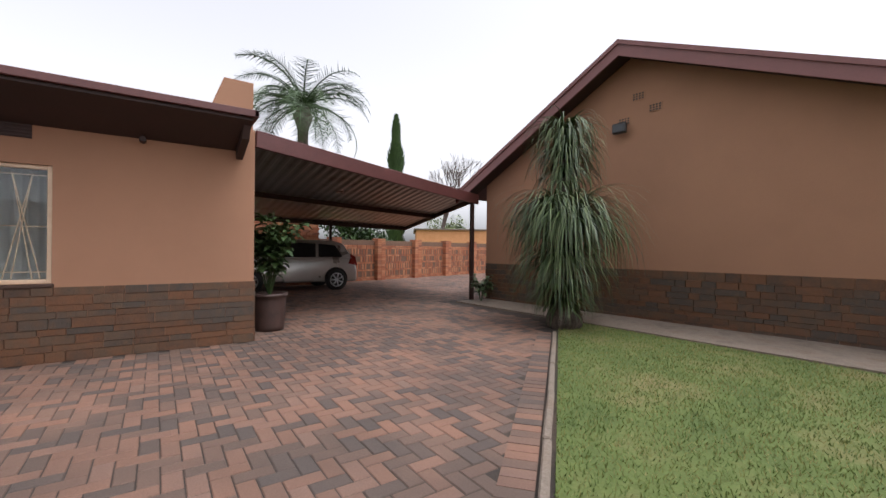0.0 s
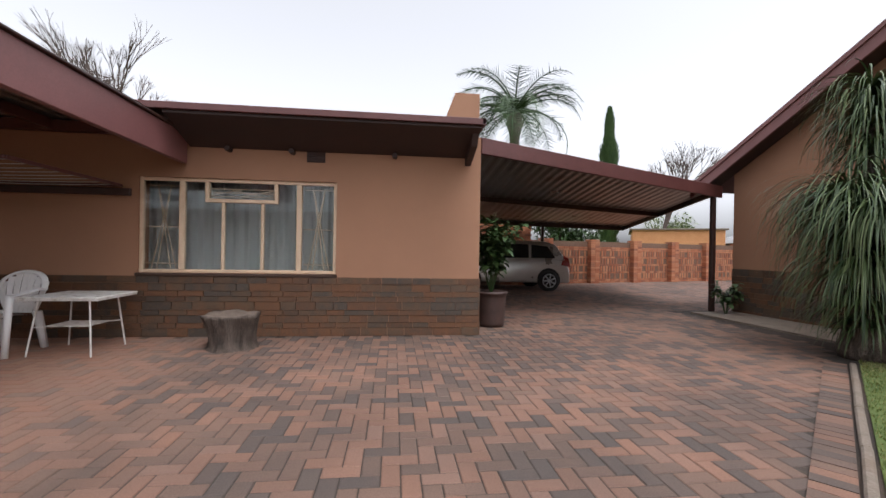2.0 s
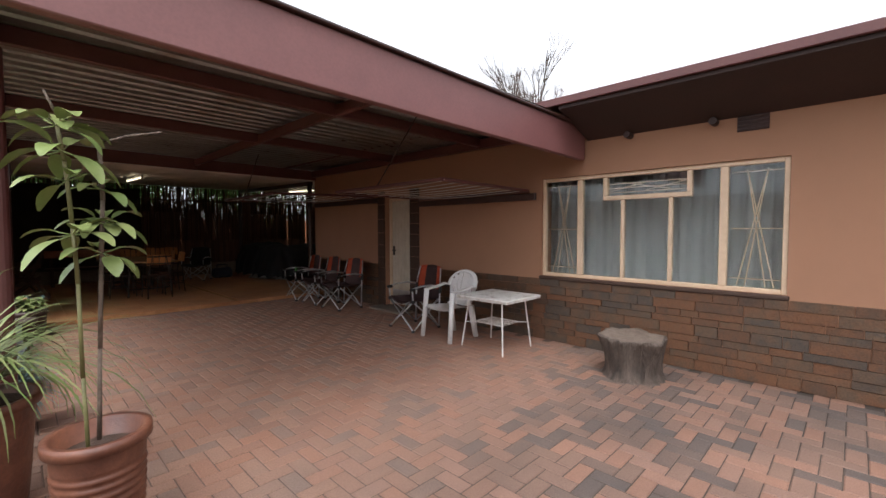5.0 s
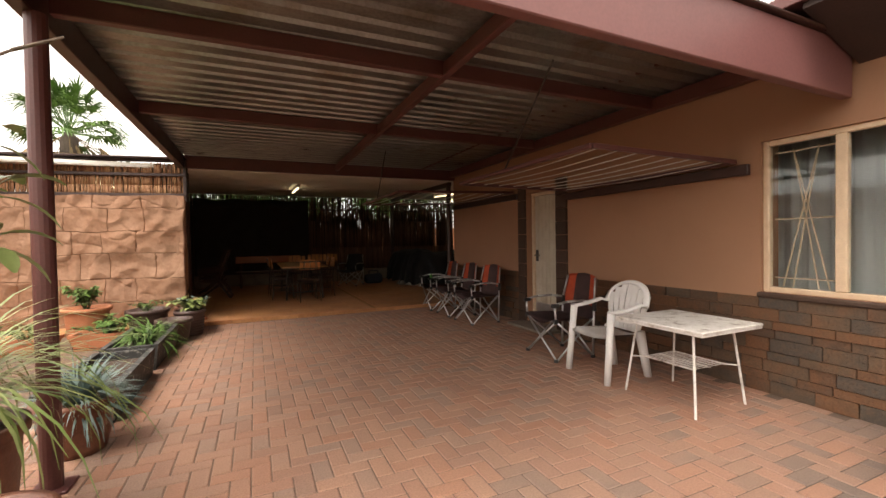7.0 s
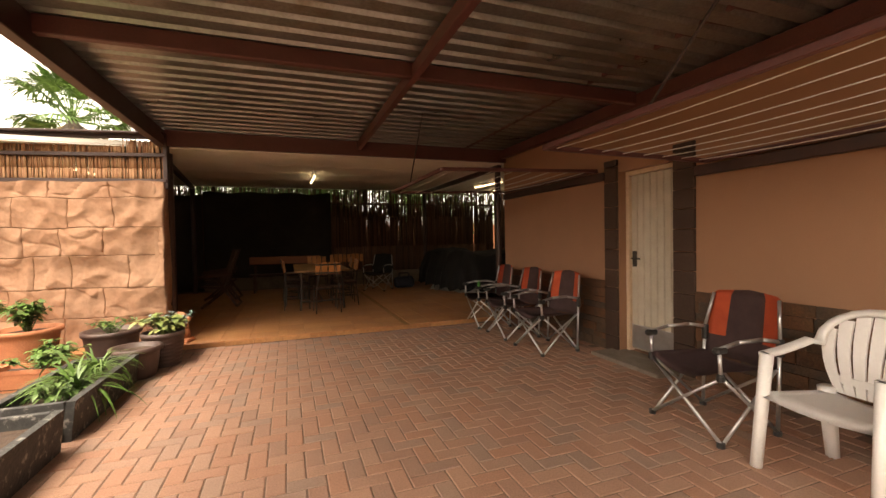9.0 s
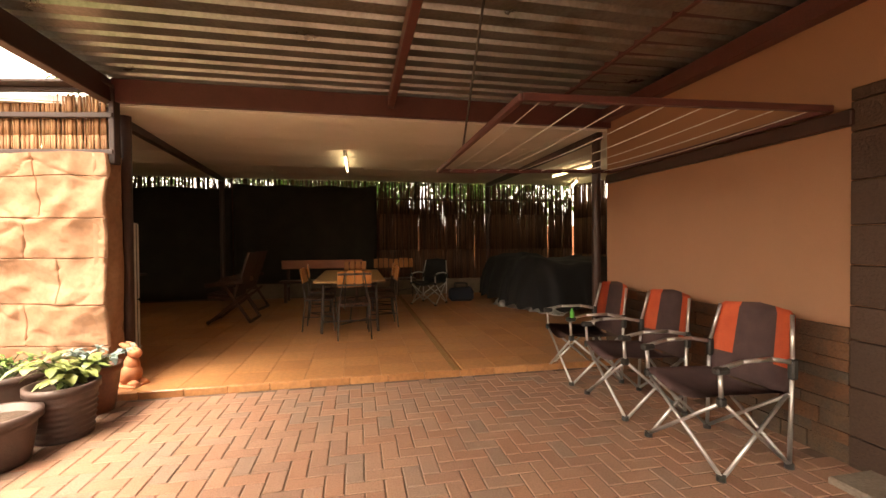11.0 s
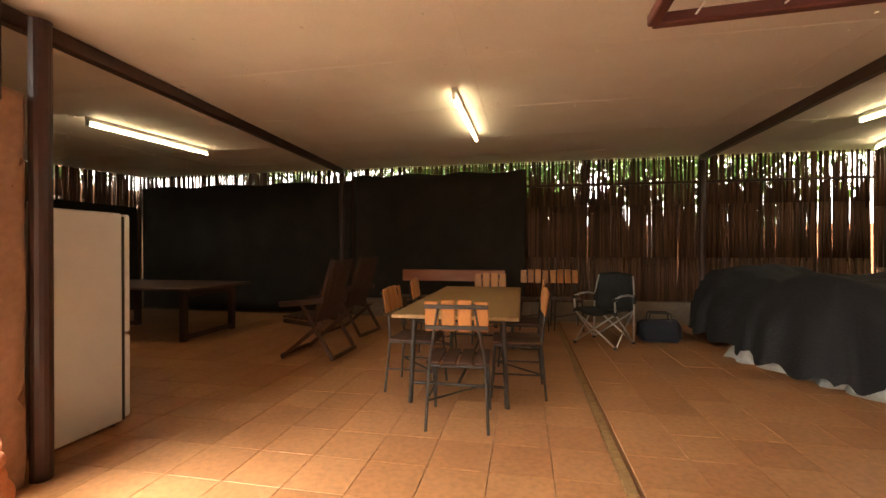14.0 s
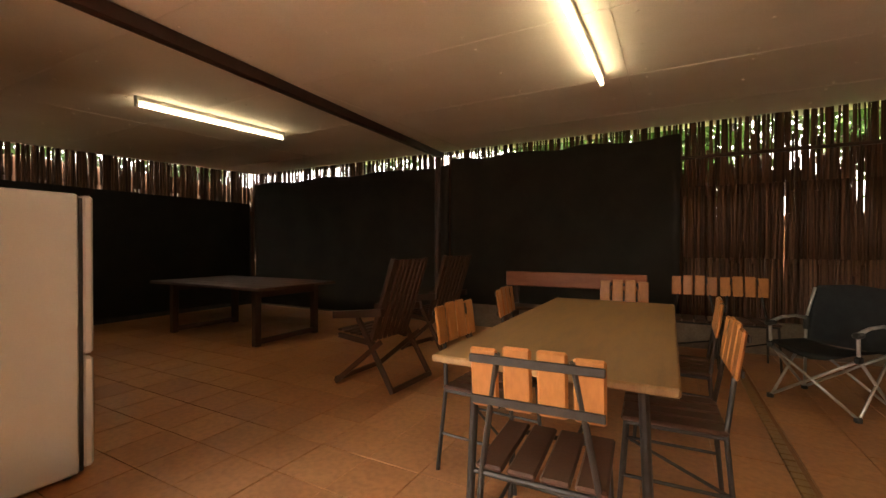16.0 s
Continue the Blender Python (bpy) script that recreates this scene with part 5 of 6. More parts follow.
bushy("bedding_plant", -5.05, -1.0, 0.2, 0.15, 0.14, 40, 0.06, M_LEAF, "small green seedlings in a planter box", 12, 6)
bushy("bedding_plant", -5.0, -0.02, 0.2, 0.22, 0.2, 60, 0.07, M_LEAF, "green herb growing in a planter box", 13, 6)
pot("plant_pot", -4.86, 1.25, 0.3, 0.2, M_DARKPOT, "wide brown clay bowl with bare soil", 0.8, 0.025)
pot("plant_pot", -4.72, 1.62, 0.36, 0.19, M_DARKPOT, "dark ribbed pot of leafy greens", 0.82, 0.015, ribs=8)
pot("plant_pot", -4.78, 2.05, 0.36, 0.18, M_RUST, "brick-red clay pot with grey-green plant", 0.75, 0.015)
pot("plant_pot", -5.3, 2.0, 0.36, 0.26, M_DARKPOT, "large brown round pot by the rock wall", 0.75, 0.02)
pot("plant_pot", -5.97, 1.87, 0.46, 0.25, M_TERRA, "large orange terracotta pot of leafy plant", 0.78, 0.03)


def trough(x, y, w, dp, h, rz, label):
    """Rectangular clay trough with tapered sides, a thick rim and soil."""
    root = tagged(empty("plant_trough", x, y, 0, rz), label, "plant pot", group="clay troughs")
    bm = bmesh.new()
    rings = []
    for k, z in ((0.86, 0.0), (0.97, h - 0.04), (1.03, h - 0.038), (1.03, h), (0.92, h), (0.9, h - 0.05)):
        rings.append([bm.verts.new((sx * w / 2 * k, sy * (dp / 2 * k), z)) for sx, sy in ((-1, -1), (1, -1), (1, 1), (-1, 1))])
    for a, b in zip(rings, rings[1:]):
        for e in range(4):
            bm.faces.new((a[e], a[(e + 1) % 4], b[(e + 1) % 4], b[e]))
    bm.faces.new(list(reversed(rings[0])))
    bmesh.ops.bevel(bm, geom=[e for e in bm.edges if abs(e.verts[0].co.z - e.verts[1].co.z) > 0.02], offset=0.012, segments=2, affect="EDGES", profile=0.5)
    finish("body", bm, M_TERRA, root)
    bm = bmesh.new()
    add_box(bm, (-w * 0.44, -dp * 0.44, 0.02), (w * 0.44, dp * 0.44, h - 0.04))
    finish("soil", bm, M_SOIL, root)


trough(-5.62, 1.25, 0.66, 0.26, 0.2, -8, "orange terracotta trough with trailing plant")
trough(-6.5, 1.35, 0.8, 0.26, 0.19, -5, "long orange terracotta trough with herbs")
bushy("pot_plant", -4.72, 1.62, 0.3, 0.26, 0.26, 110, 0.14, M_LEAF_LIGHT, "broad-leaved green plant in a ribbed pot", 14, 9)
bushy("pot_plant", -4.78, 2.05, 0.3, 0.28, 0.24, 120, 0.09, M_LEAF_GREY, "grey-green soft-leaved plant in a red pot", 15, 10)
bushy("pot_plant", -5.3, 2.0, 0.3, 0.25, 0.24, 110, 0.07, M_LEAF, "feathery green plant in a brown pot", 16, 9)
bushy("pot_plant", -5.97, 1.87, 0.4, 0.3, 0.46, 260, 0.1, M_LEAF, "leafy green plant in an orange pot", 17, 12)
bushy("pot_plant", -5.62, 1.25, 0.14, 0.4, 0.32, 280, 0.09, M_LEAF, "trailing green plant in an orange clay trough", 18, 12)
bushy("pot_plant", -6.4, 1.35, 0.14, 0.34, 0.3, 240, 0.07, M_LEAF_LIGHT, "green herbs in a long orange clay trough", 19, 10)
# gravel bed under the pots
bm = bmesh.new()
add_box(bm, (-9.0, -2.6, -0.05), (-4.82, 2.5, -0.004))
bed = tagged(finish("gravel_bed", bm, M_SAND), "bed of straw-coloured gravel and dry leaves", "ground", kind="structure")
bm = bmesh.new()
rg = random.Random(4)
for i in range(5200):
    x, y = rg.uniform(-7.6, -4.85), rg.uniform(-2.4, 2.4)
    s = rg.uniform(0.008, 0.022)
    add_leaf(bm, (x, y, 0.002 + rg.uniform(0, 0.008)), (rg.uniform(-1, 1), rg.uniform(-1, 1), rg.uniform(0, 0.4)), s * 2.2, s * 1.4, 0.1, 1)
tagged(finish("gravel", bm, M_DRYLEAF, bed), kind="stuff")

# terracotta ornament on the step
bm = bmesh.new()


def blob(c, r, sx=1, sy=1, sz=1, ry=0):
    bmesh.ops.create_icosphere(bm, subdivisions=3, radius=r, matrix=Matrix.Translation(c) @ pose(0, 0, 0, 0, ry, 0) @ Matrix.Diagonal((sx, sy, sz, 1)))


blob((0, 0, 0.1), 0.1, 0.95, 0.9, 1.05)
blob((0.02, 0, 0.19), 0.07, 0.85, 0.85, 1.1)
blob((0.05, 0, 0.285), 0.055, 1.15, 0.85, 0.9)
blob((-0.01, 0.03, 0.345), 0.05, 1.3, 0.35, 0.5, 20)
blob((-0.01, -0.03, 0.345), 0.05, 1.3, 0.35, 0.5, 20)
blob((0.075, 0.045, 0.03), 0.04, 1.3, 0.8, 0.7)
blob((0.075, -0.045, 0.03), 0.04, 1.3, 0.8, 0.7)
add_box(bm, (-0.1, -0.09, -0.002), (0.12, 0.09, 0.02), 0.008)
orn = tagged(finish("ornament", bm, M_TERRA, smooth=True), "small plain terracotta garden ornament with rounded form", "ornament")
orn.matrix_world = pose(-4.72, 2.47, 0.06, 0, 0, -20)

# ---- fridge ----
fr = tagged(empty("fridge", -5.4, 3.27, 0.06), "white upright fridge-freezer standing on the tiles", "fridge")
bm = bmesh.new()
add_box(bm, (-0.29, -0.28, 0.02), (0.29, 0.2, 1.47), 0.012)
finish("body", bm, M_FRIDGE, fr)
for z0, z1 in ((0.04, 0.62), (0.635, 1.465)):
    bm = bmesh.new()
    add_box(bm, (-0.29, 0.212, z0), (0.29, 0.262, z1), 0.014)
    d = finish("door", bm, M_FRIDGE, fr)
bm = bmesh.new()
add_box(bm, (-0.287, 0.198, 0.03), (0.287, 0.214, 1.45))
finish("seal", bm, M_BLACKPLASTIC, fr)
bm = bmesh.new()
for x in (-0.24, 0.24):
    for y in (-0.24, 0.16):
        add_rod(bm, (x, y, 0), (x, y, 0.03), 0.02, 8)
pieces("foot", bm, M_BLACKPLASTIC, fr)
bm = bmesh.new()
pts = [(0.3, -0.33, 1.36), (0.31, -0.32, 1.1), (0.3, -0.335, 0.8), (0.315, -0.33, 0.5), (0.3, -0.33, 0.2), (0.29, -0.3, 0.02)]
add_path(bm, pts, 0.005, 6)
tagged(finish("power_cord", bm, M_BLACKPLASTIC, fr), "black power cord hanging down the side")

bm = bmesh.new()
add_box(bm, (0.255, -0.36, 1.34), (0.33, -0.285, 1.5), 0.008)
finish("terminal_box", bm, M_FRIDGE, fr)

# ---- dining set ----
dt = tagged(empty("dining_table", -2.865, 5.19, 0.06), "long tan-topped dining table with black iron legs", "table")
bm = bmesh.new()
add_box(bm, (-0.475, -1.155, 0.7), (0.475, 1.155, 0.733), 0.008)
finish("top", bm, M_TABLE, dt)
bm = bmesh.new()
for y in (-0.95, 0.95):
    for x in (-0.38, 0.38):
        add_rod(bm, (x, y, 0), (x * 0.92, y, 0.7), 0.02, 10)
    add_rod(bm, (-0.36, y, 0.66), (0.36, y, 0.66), 0.016, 8)
    add_rod(bm, (-0.37, y, 0.16), (0.37, y, 0.16), 0.012, 8)
add_rod(bm, (0, -0.95, 0.16), (0, 0.95, 0.16), 0.012, 8)
pieces("leg", bm, M_IRON, dt)


def dining_chair():
    """Faces +y, on z = 0."""
    root = tagged(empty("dining_chair"), "black iron chair with varnished wooden slat seat and back", "chair", group="chairs round the table")
    bm = bmesh.new()
    for s in (-1, 1):
        x = 0.19 * s
        add_rod(bm, (x * 1.1, -0.23, 0), (x, -0.19, 0.45), 0.011)
        add_rod(bm, (x, -0.19, 0.44), (x * 0.62, -0.25, 0.86), 0.011)
        add_rod(bm, (x * 1.1, 0.21, 0), (x, 0.18, 0.44), 0.011)
        add_rod(bm, (x, -0.19, 0.43), (x, 0.18, 0.43), 0.01)
        add_rod(bm, (x * 1.06, -0.21, 0.2), (x * 1.06, 0.195, 0.2), 0.008)
    for y in (-0.19, 0.18):
        add_rod(bm, (-0.19, y, 0.43), (0.19, y, 0.43), 0.01)
    add_rod(bm, (-0.2, -0.21, 0.2), (0.2, 0.195, 0.2), 0.008)
    for z, y in ((0.70, -0.232), (0.84, -0.252)):
        add_box(bm, (-0.21, y - 0.016, z - 0.014), (0.21, y - 0.006, z + 0.014), 0.003)
    finish("frame", bm, M_IRON, root, smooth=False)
    for k in range(4):
        x = -0.165 + 0.11 * k
        bm = bmesh.new()
        add_box(bm, (x - 0.049, -0.2, 0.442), (x + 0.049, 0.2, 0.462), 0.008)
        finish("seat_slat", bm, M_DARKWOOD, root)
        bm = bmesh.new()
        add_box(bm, (x - 0.047, -0.009, -0.105), (x + 0.047, 0.009, 0.1 + 0.012 * (1 if k in (1, 2) else 0)), 0.009)
        o = finish("back_slat", bm, M_WOOD)
        o.data.transform(pose(0, -0.236, 0.775, 8, 0, 0))
        o.parent = root
    return root


dc = dining_chair()
dc.matrix_world = pose(-2.81, 3.98, 0.06, 0, 0, 3)
for x, y, a in ((-3.28, 4.62, -93), (-3.32, 5.6, -86), (-2.42, 4.66, 92), (-2.4, 5.55, 88), (-2.8, 6.5, 181), (-2.2, 7.55, 178), (-1.72, 7.6, 184)):
    copy_thing(dc, pose(x, y, 0.06, 0, 0, a))

# wooden bench against the fence
be = tagged(empty("bench", -3.5, 7.62, 0.06), "long reddish wooden bench with plank back", "bench")
bm = bmesh.new()
add_box(bm, (-0.85, 0.17, 0.68), (0.85, 0.205, 0.87), 0.012)
finish("back_plank", bm, M_REDWOOD, be)
bm = bmesh.new()
add_box(bm, (-0.85, -0.2, 0.42), (0.85, 0.16, 0.455), 0.012)
finish("seat", bm, M_DARKWOOD, be)
bm = bmesh.new()
for x in (-0.72, 0.72):
    add_box(bm, (x - 0.03, -0.18, 0), (x + 0.03, -0.12, 0.42), 0.006)
    add_box(bm, (x - 0.03, 0.206, 0), (x + 0.03, 0.25, 0.86), 0.006)
    add_box(bm, (x - 0.025, -0.12, 0.3), (x + 0.025, 0.21, 0.36), 0.006)
pieces("leg", bm, M_DARKWOOD, be)


def recliner():
    """Folding wooden garden armchair, faces +x."""
    root = tagged(empty("folding_armchair"), "dark wooden folding garden armchair with high slatted back", "chair", group="wooden armchairs")
    bm = bmesh.new()

    def strut(p, q, w=0.03):
        p, q = Vector(p), Vector(q)
        m = Matrix.Translation(p) @ (q - p).to_track_quat("X", "Z").to_matrix().to_4x4()
        n0 = set(bm.verts)
        add_box(bm, (0, -w / 2, -w * 0.7), ((q - p).length, w / 2, w * 0.7), 0.004)
        for v in bm.verts:
            if v not in n0:
                v.co = m @ v.co

    for y in (-0.28, 0.28):
        strut((0.3, y, 0.02), (-0.2, y, 0.42))
        strut((-0.32, y, 0.02), (0.06, y, 0.62))
        strut((-0.22, y, 0.66), (0.32, y, 0.6), 0.045)
        strut((-0.05, y * 0.85, 0.36), (-0.3, y * 0.85, 1.1))
        strut((-0.1, y * 0.85, 0.38), (0.3, y * 0.85, 0.42))
    strut((0.3, -0.28, 0.04), (0.3, 0.28, 0.04))
    strut((-0.32, -0.28, 0.04), (-0.32, 0.28, 0.04))
    finish("frame", bm, M_DARKWOOD, root)
    for k in range(7):
        y = -0.2 + 0.4 * k / 6
        bm = bmesh.new()
        strut2 = [Vector((-0.07, y, 0.4)), Vector((-0.3, y, 1.09))]
        p, q = strut2
        m = Matrix.Translation(p) @ (q - p).to_track_quat("X", "Z").to_matrix().to_4x4()
        add_box(bm, (0, -0.022, -0.008), ((q - p).length, 0.022, 0.008), 0.003)
        o = finish("back_slat", bm, M_DARKWOOD)
        o.data.transform(m)
        o.parent = root
    for k in range(6):
        x = -0.06 + 0.07 * k
        bm = bmesh.new()
        add_box(bm, (x - 0.026, -0.24, 0.425 + 0.006 * k), (x + 0.026, 0.24, 0.443 + 0.006 * k), 0.003)
        finish("seat_slat", bm, M_DARKWOOD, root)
    return root


rc = recliner()
rc.matrix_world = pose(-4.68, 5.5, 0.06, 0, 0, 178)
copy_thing(rc, pose(-4.8, 6.7, 0.06, 0, 0, 172))

# old trestle table and bench in the dark corner
# pale grey top given dark wood: the corner's shade is in its colour
tt = tagged(empty("trestle_table", -7.6, 6.25, 0.06), "weathered wooden trestle table, coloured dark for the dim corner", "table")
bm = bmesh.new()
for k in range(6):
    add_box(bm, (-1.15, -0.62 + k * 0.207, 0.68), (1.1, -0.62 + k * 0.207 + 0.2, 0.715), 0.006)
finish("top", bm, M_DARKWOOD, tt)
bm = bmesh.new()
for x in (-0.85, 0.85):
    add_box(bm, (x - 0.04, -0.5, 0), (x + 0.04, -0.42, 0.68), 0.006)
    add_box(bm, (x - 0.04, 0.42, 0), (x + 0.04, 0.5, 0.68), 0.006)
    add_box(bm, (x - 0.03, -0.5, 0.58), (x + 0.03, 0.5, 0.66), 0.006)
    add_box(bm, (x - 0.03, -0.45, 0.02), (x + 0.03, 0.45, 0.08), 0.006)
pieces("leg", bm, M_DARKWOOD, tt)
# ---- covered stack under a tarpaulin ----
bm = bmesh.new()
NX, NY = 46, 54
X0, X1, Y0, Y1 = -0.02, 2.25, 4.85, 7.75
g = []
for i in range(NX + 1):
    g.append([])
    for j in range(NY + 1):
        u, v = i / NX, j / NY
        e = min(u, 1 - u, v * 1.2, (1 - v) * 1.2)
        top = 0.93 + 0.2 * noise.noise(Vector((u * 2.6, v * 2.8, 3.0))) + 0.05 * noise.noise(Vector((u * 7, v * 7, 1.0)))
        fold = 0.5 + 0.5 * math.sin((u + v) * 34 + 3 * noise.noise(Vector((u * 3, v * 3, 0))))
        k = min(1.0, e / 0.10)
        z = 0.10 + (top - 0.10) * (k ** 0.55) + (0.05 * fold if k < 0.9 else 0.015 * fold)
        sp = 0.10 * (fold - 0.5) * (1 - k)
        corner = 0.25 * max(0, 0.25 - u) * max(0, 0.3 - v) * 10
        g[-1].append(bm.verts.new((X0 + (X1 - X0) * u + sp + corner, Y0 + (Y1 - Y0) * v + sp + corner, z)))
for i in range(NX):
    for j in range(NY):
        bm.faces.new((g[i][j], g[i + 1][j], g[i + 1][j + 1], g[i][j + 1])).smooth = True
tarp = tagged(empty("covered_stack", 1.1, 6.2, 0.06), "bulky stack under a creased dark tarpaulin", "tarpaulin")
rel(finish("tarpaulin", bm, M_TARP), tarp)
bm = bmesh.new()
add_box(bm, (0.5, 5.4, 0.06), (1.8, 7.2, 0.7), 0.04)
rel(finish("stack", bm, M_DARKWOOD), tarp)
bm = bmesh.new()
g = []
for i in range(31):
    t = i / 30
    p = Vector((-0.1, 6.25, 0)).lerp(Vector((0.55, 4.72, 0)), t) + Vector((0.05 * math.sin(i * 1.3), 0.05 * math.sin(i * 0.9 + 1), 0))
    h = 0.12 + 0.07 * math.sin(i * 0.8) + 0.04 * math.sin(i * 2.1)
    g.append((bm.verts.new((p.x - 0.05, p.y - 0.04, 0.062)), bm.verts.new((p.x + 0.04 + 0.02 * math.sin(i * 1.7), p.y + 0.03, 0.062 + h * 0.6)), bm.verts.new((p.x + 0.14, p.y + 0.09, 0.062 + h))))
for a, b in zip(g, g[1:]):
    for k in range(2):
        bm.faces.new((a[k], b[k], b[k + 1], a[k + 1])).smooth = True
bmesh.ops.solidify(bm, geom=bm.faces[:], thickness=0.004)
tagged(rel(finish("plastic_sheet", bm, M_PLASTICSHEET), tarp), "crumpled white plastic sheet under the tarpaulin")
M_NAVY = material("navy_fabric", [(0.01, 0.013, 0.024), (0.02, 0.024, 0.04)], 0.9, 10, 300, 0.15, dirt=0.15)
# dark carry bag
bag = tagged(empty("bag", -0.62, 6.95, 0.06), "dark navy fabric carry bag with loop handles", "bag")
bm = bmesh.new()
add_box(bm, (-0.26, -0.14, 0), (0.26, 0.14, 0.28), 0.06)
for v in bm.verts:
    if v.co.z > 0.15:
        v.co.y *= 0.6
        v.co.z += 0.03 * math.sin(v.co.x * 14)
finish("body", bm, M_NAVY, bag)
bm = bmesh.new()
for y in (-0.06, 0.06):
    add_box(bm, (-0.12, y - 0.012, 0.36), (0.12, y + 0.012, 0.385), 0.008)
    add_rod(bm, (-0.14, y, 0.26), (-0.12, y, 0.375), 0.01, 6)
    add_rod(bm, (0.14, y, 0.26), (0.12, y, 0.375), 0.01, 6)
pieces("handle", bm, M_CAMPGREY, bag)

# ---- ponytail palm on the lawn's corner ----
pp = tagged(empty("ponytail_palm", -1.5, -12.1, 0), "tall ponytail palm with tiers of hanging strap leaves", "plant")
bm = bmesh.new()
add_lathe(bm, [(0.26, -0.02), (0.3, 0.1), (0.22, 0.35), (0.13, 0.7), (0.09, 1.3), (0.075, 2.2), (0.06, 3.0)], 16)
add_rod(bm, (0.05, 0, 0.6), (0.12, 0.2, 1.7), 0.08, 10, 0.06)
add_rod(bm, (-0.05, 0, 0.6), (-0.3, 0.12, 1.5), 0.08, 10, 0.06)
finish("trunk", bm, M_BARK, pp, smooth=True)
bm = bmesh.new()
rg = random.Random(31)
for c, n, L, w, lift, fall in (((0, 0, 3.0), 330, 0.95, 0.02, (0.6, 1.5), (2.4, 3.8)), ((0, 0, 2.75), 340, 0.95, 0.02, (0.2, 1.2), (2.0, 3.2)), ((0, 0, 2.45), 300, 0.8, 0.02, (0.0, 1.0), (1.9, 2.8)), ((0.1, 0.15, 1.75), 520, 1.35, 0.022, (0.5, 1.3), (2.2, 3.4)), ((-0.25, 0.1, 1.6), 560, 1.5, 0.022, (0.3, 1.3), (2.0, 3.2)), ((0.1, -0.1, 1.5), 420, 1.4, 0.022, (0.2, 1.1), (1.9, 3.0)), ((0, 0.05, 1.1), 480, 1.2, 0.022, (0.0, 0.9), (1.6, 2.4)), ((0, 0.05, 0.7), 320, 0.85, 0.022, (-0.1, 0.7), (1.2, 2.0)), ((0, 0.05, 0.4), 260, 0.6, 0.022, (0.0, 0.8), (1.2, 2.0))):
    for i in range(n):
        add_strap(bm, (c[0] + rg.uniform(-0.05, 0.05), c[1] + rg.uniform(-0.05, 0.05), c[2] + rg.uniform(-0.08, 0.08)), rg.uniform(0, 6.28), L * rg.uniform(0.55, 1.1), w * rg.uniform(0.7, 1.2), rg.uniform(*lift), rg.uniform(*fall), 7)
for v in bm.verts:
    if v.co.z < 0.03:
        v.co.z = 0.03
tagged(finish("leaves", bm, M_STRAP, pp, smooth=True), kind="stuff")

# potted shrub at the house corner
pot("plant_pot", 0.72, -8.1, 0.55, 0.24, M_DARKPOT, "large dark brown pot at the house corner", 0.85, 0.02)
bushy("shrub", 0.72, -8.1, 0.5, 0.55, 1.5, 520, 0.2, M_LEAF_DARK, "bushy dark green shrub in a large pot", 23, 26)
# potted aloe-like plant beside the gable corner
bushy("shrub", 1.75, -13.05, 0.0, 0.35, 0.75, 160, 0.16, M_LEAF_DARK, "low dark shrub by the carport post", 24, 12)

# ---- parked hatchback ----
car = tagged(empty("car", 7.1, -9.95, 0), "silver compact hatchback parked under the carport", "car")


def car_shell(name, prof, w0, w1, zb, zt, mat, bev=0.05):
    """Side profile swept across the car, narrowing from w0 at zb to w1 at zt."""
    bm = bmesh.new()
    L = []
    for s in (-1, 1):
        L.append([bm.verts.new((s * (w0 + (w1 - w0) * max(0, min(1, (z - zb) / (zt - zb)))), y, z)) for y, z in prof])
    n = len(prof)
    bm.faces.new(L[0])
    bm.faces.new(list(reversed(L[1])))
    for i in range(n):
        bm.faces.new((L[0][(i + 1) % n], L[0][i], L[1][i], L[1][(i + 1) % n]))
    bmesh.ops.recalc_face_normals(bm, faces=bm.faces[:])
    bmesh.ops.bevel(bm, geom=bm.edges[:], offset=bev, segments=3, affect="EDGES", profile=0.5)
    return finish(name, bm, mat, car, smooth=True)


car_shell("body", [(-1.86, 0.24), (-1.88, 0.55), (-1.8, 0.92), (-1.2, 0.97), (0.7, 0.95), (1.55, 0.84), (1.82, 0.66), (1.86, 0.26)], 0.84, 0.78, 0.3, 0.98, M_CARPAINT, 0.06)
car_shell("cabin", [(-1.78, 0.9), (-1.5, 1.38), (-1.2, 1.47), (-0.2, 1.5), (0.25, 1.42), (0.98, 0.92)], 0.8, 0.58, 0.9, 1.5, M_CARPAINT, 0.05)
for s in (-1, 1):
    for poly in ([(-1.42, 0.98), (-1.22, 1.33), (-0.72, 1.38), (-0.68, 0.98)], [(-0.6, 0.98), (-0.63, 1.38), (-0.15, 1.4), (0.2, 1.33), (0.72, 0.97)]):
        bm = bmesh.new()
        xw = lambda z: s * (0.8 + (0.58 - 0.8) * (z - 0.9) / 0.6)
        add_prism(bm, [(xw(z) + s * 0.004, y, z) for y, z in poly], (s * 0.008, 0, 0))
        finish("side_window", bm, M_CARGLASS, car)
bm = bmesh.new()
add_prism(bm, [(-0.6, -1.745, 0.98), (0.6, -1.745, 0.98), (0.5, -1.54, 1.34), (-0.5, -1.54, 1.34)], (0, -0.02, 0.008))
finish("rear_window", bm, M_CARGLASS, car)
bm = bmesh.new()
add_prism(bm, [(-0.62, 0.92, 0.99), (0.62, 0.92, 0.99), (0.52, 0.35, 1.39), (-0.52, 0.35, 1.39)], (0, 0.02, 0.01))
finish("windscreen", bm, M_CARGLASS, car)
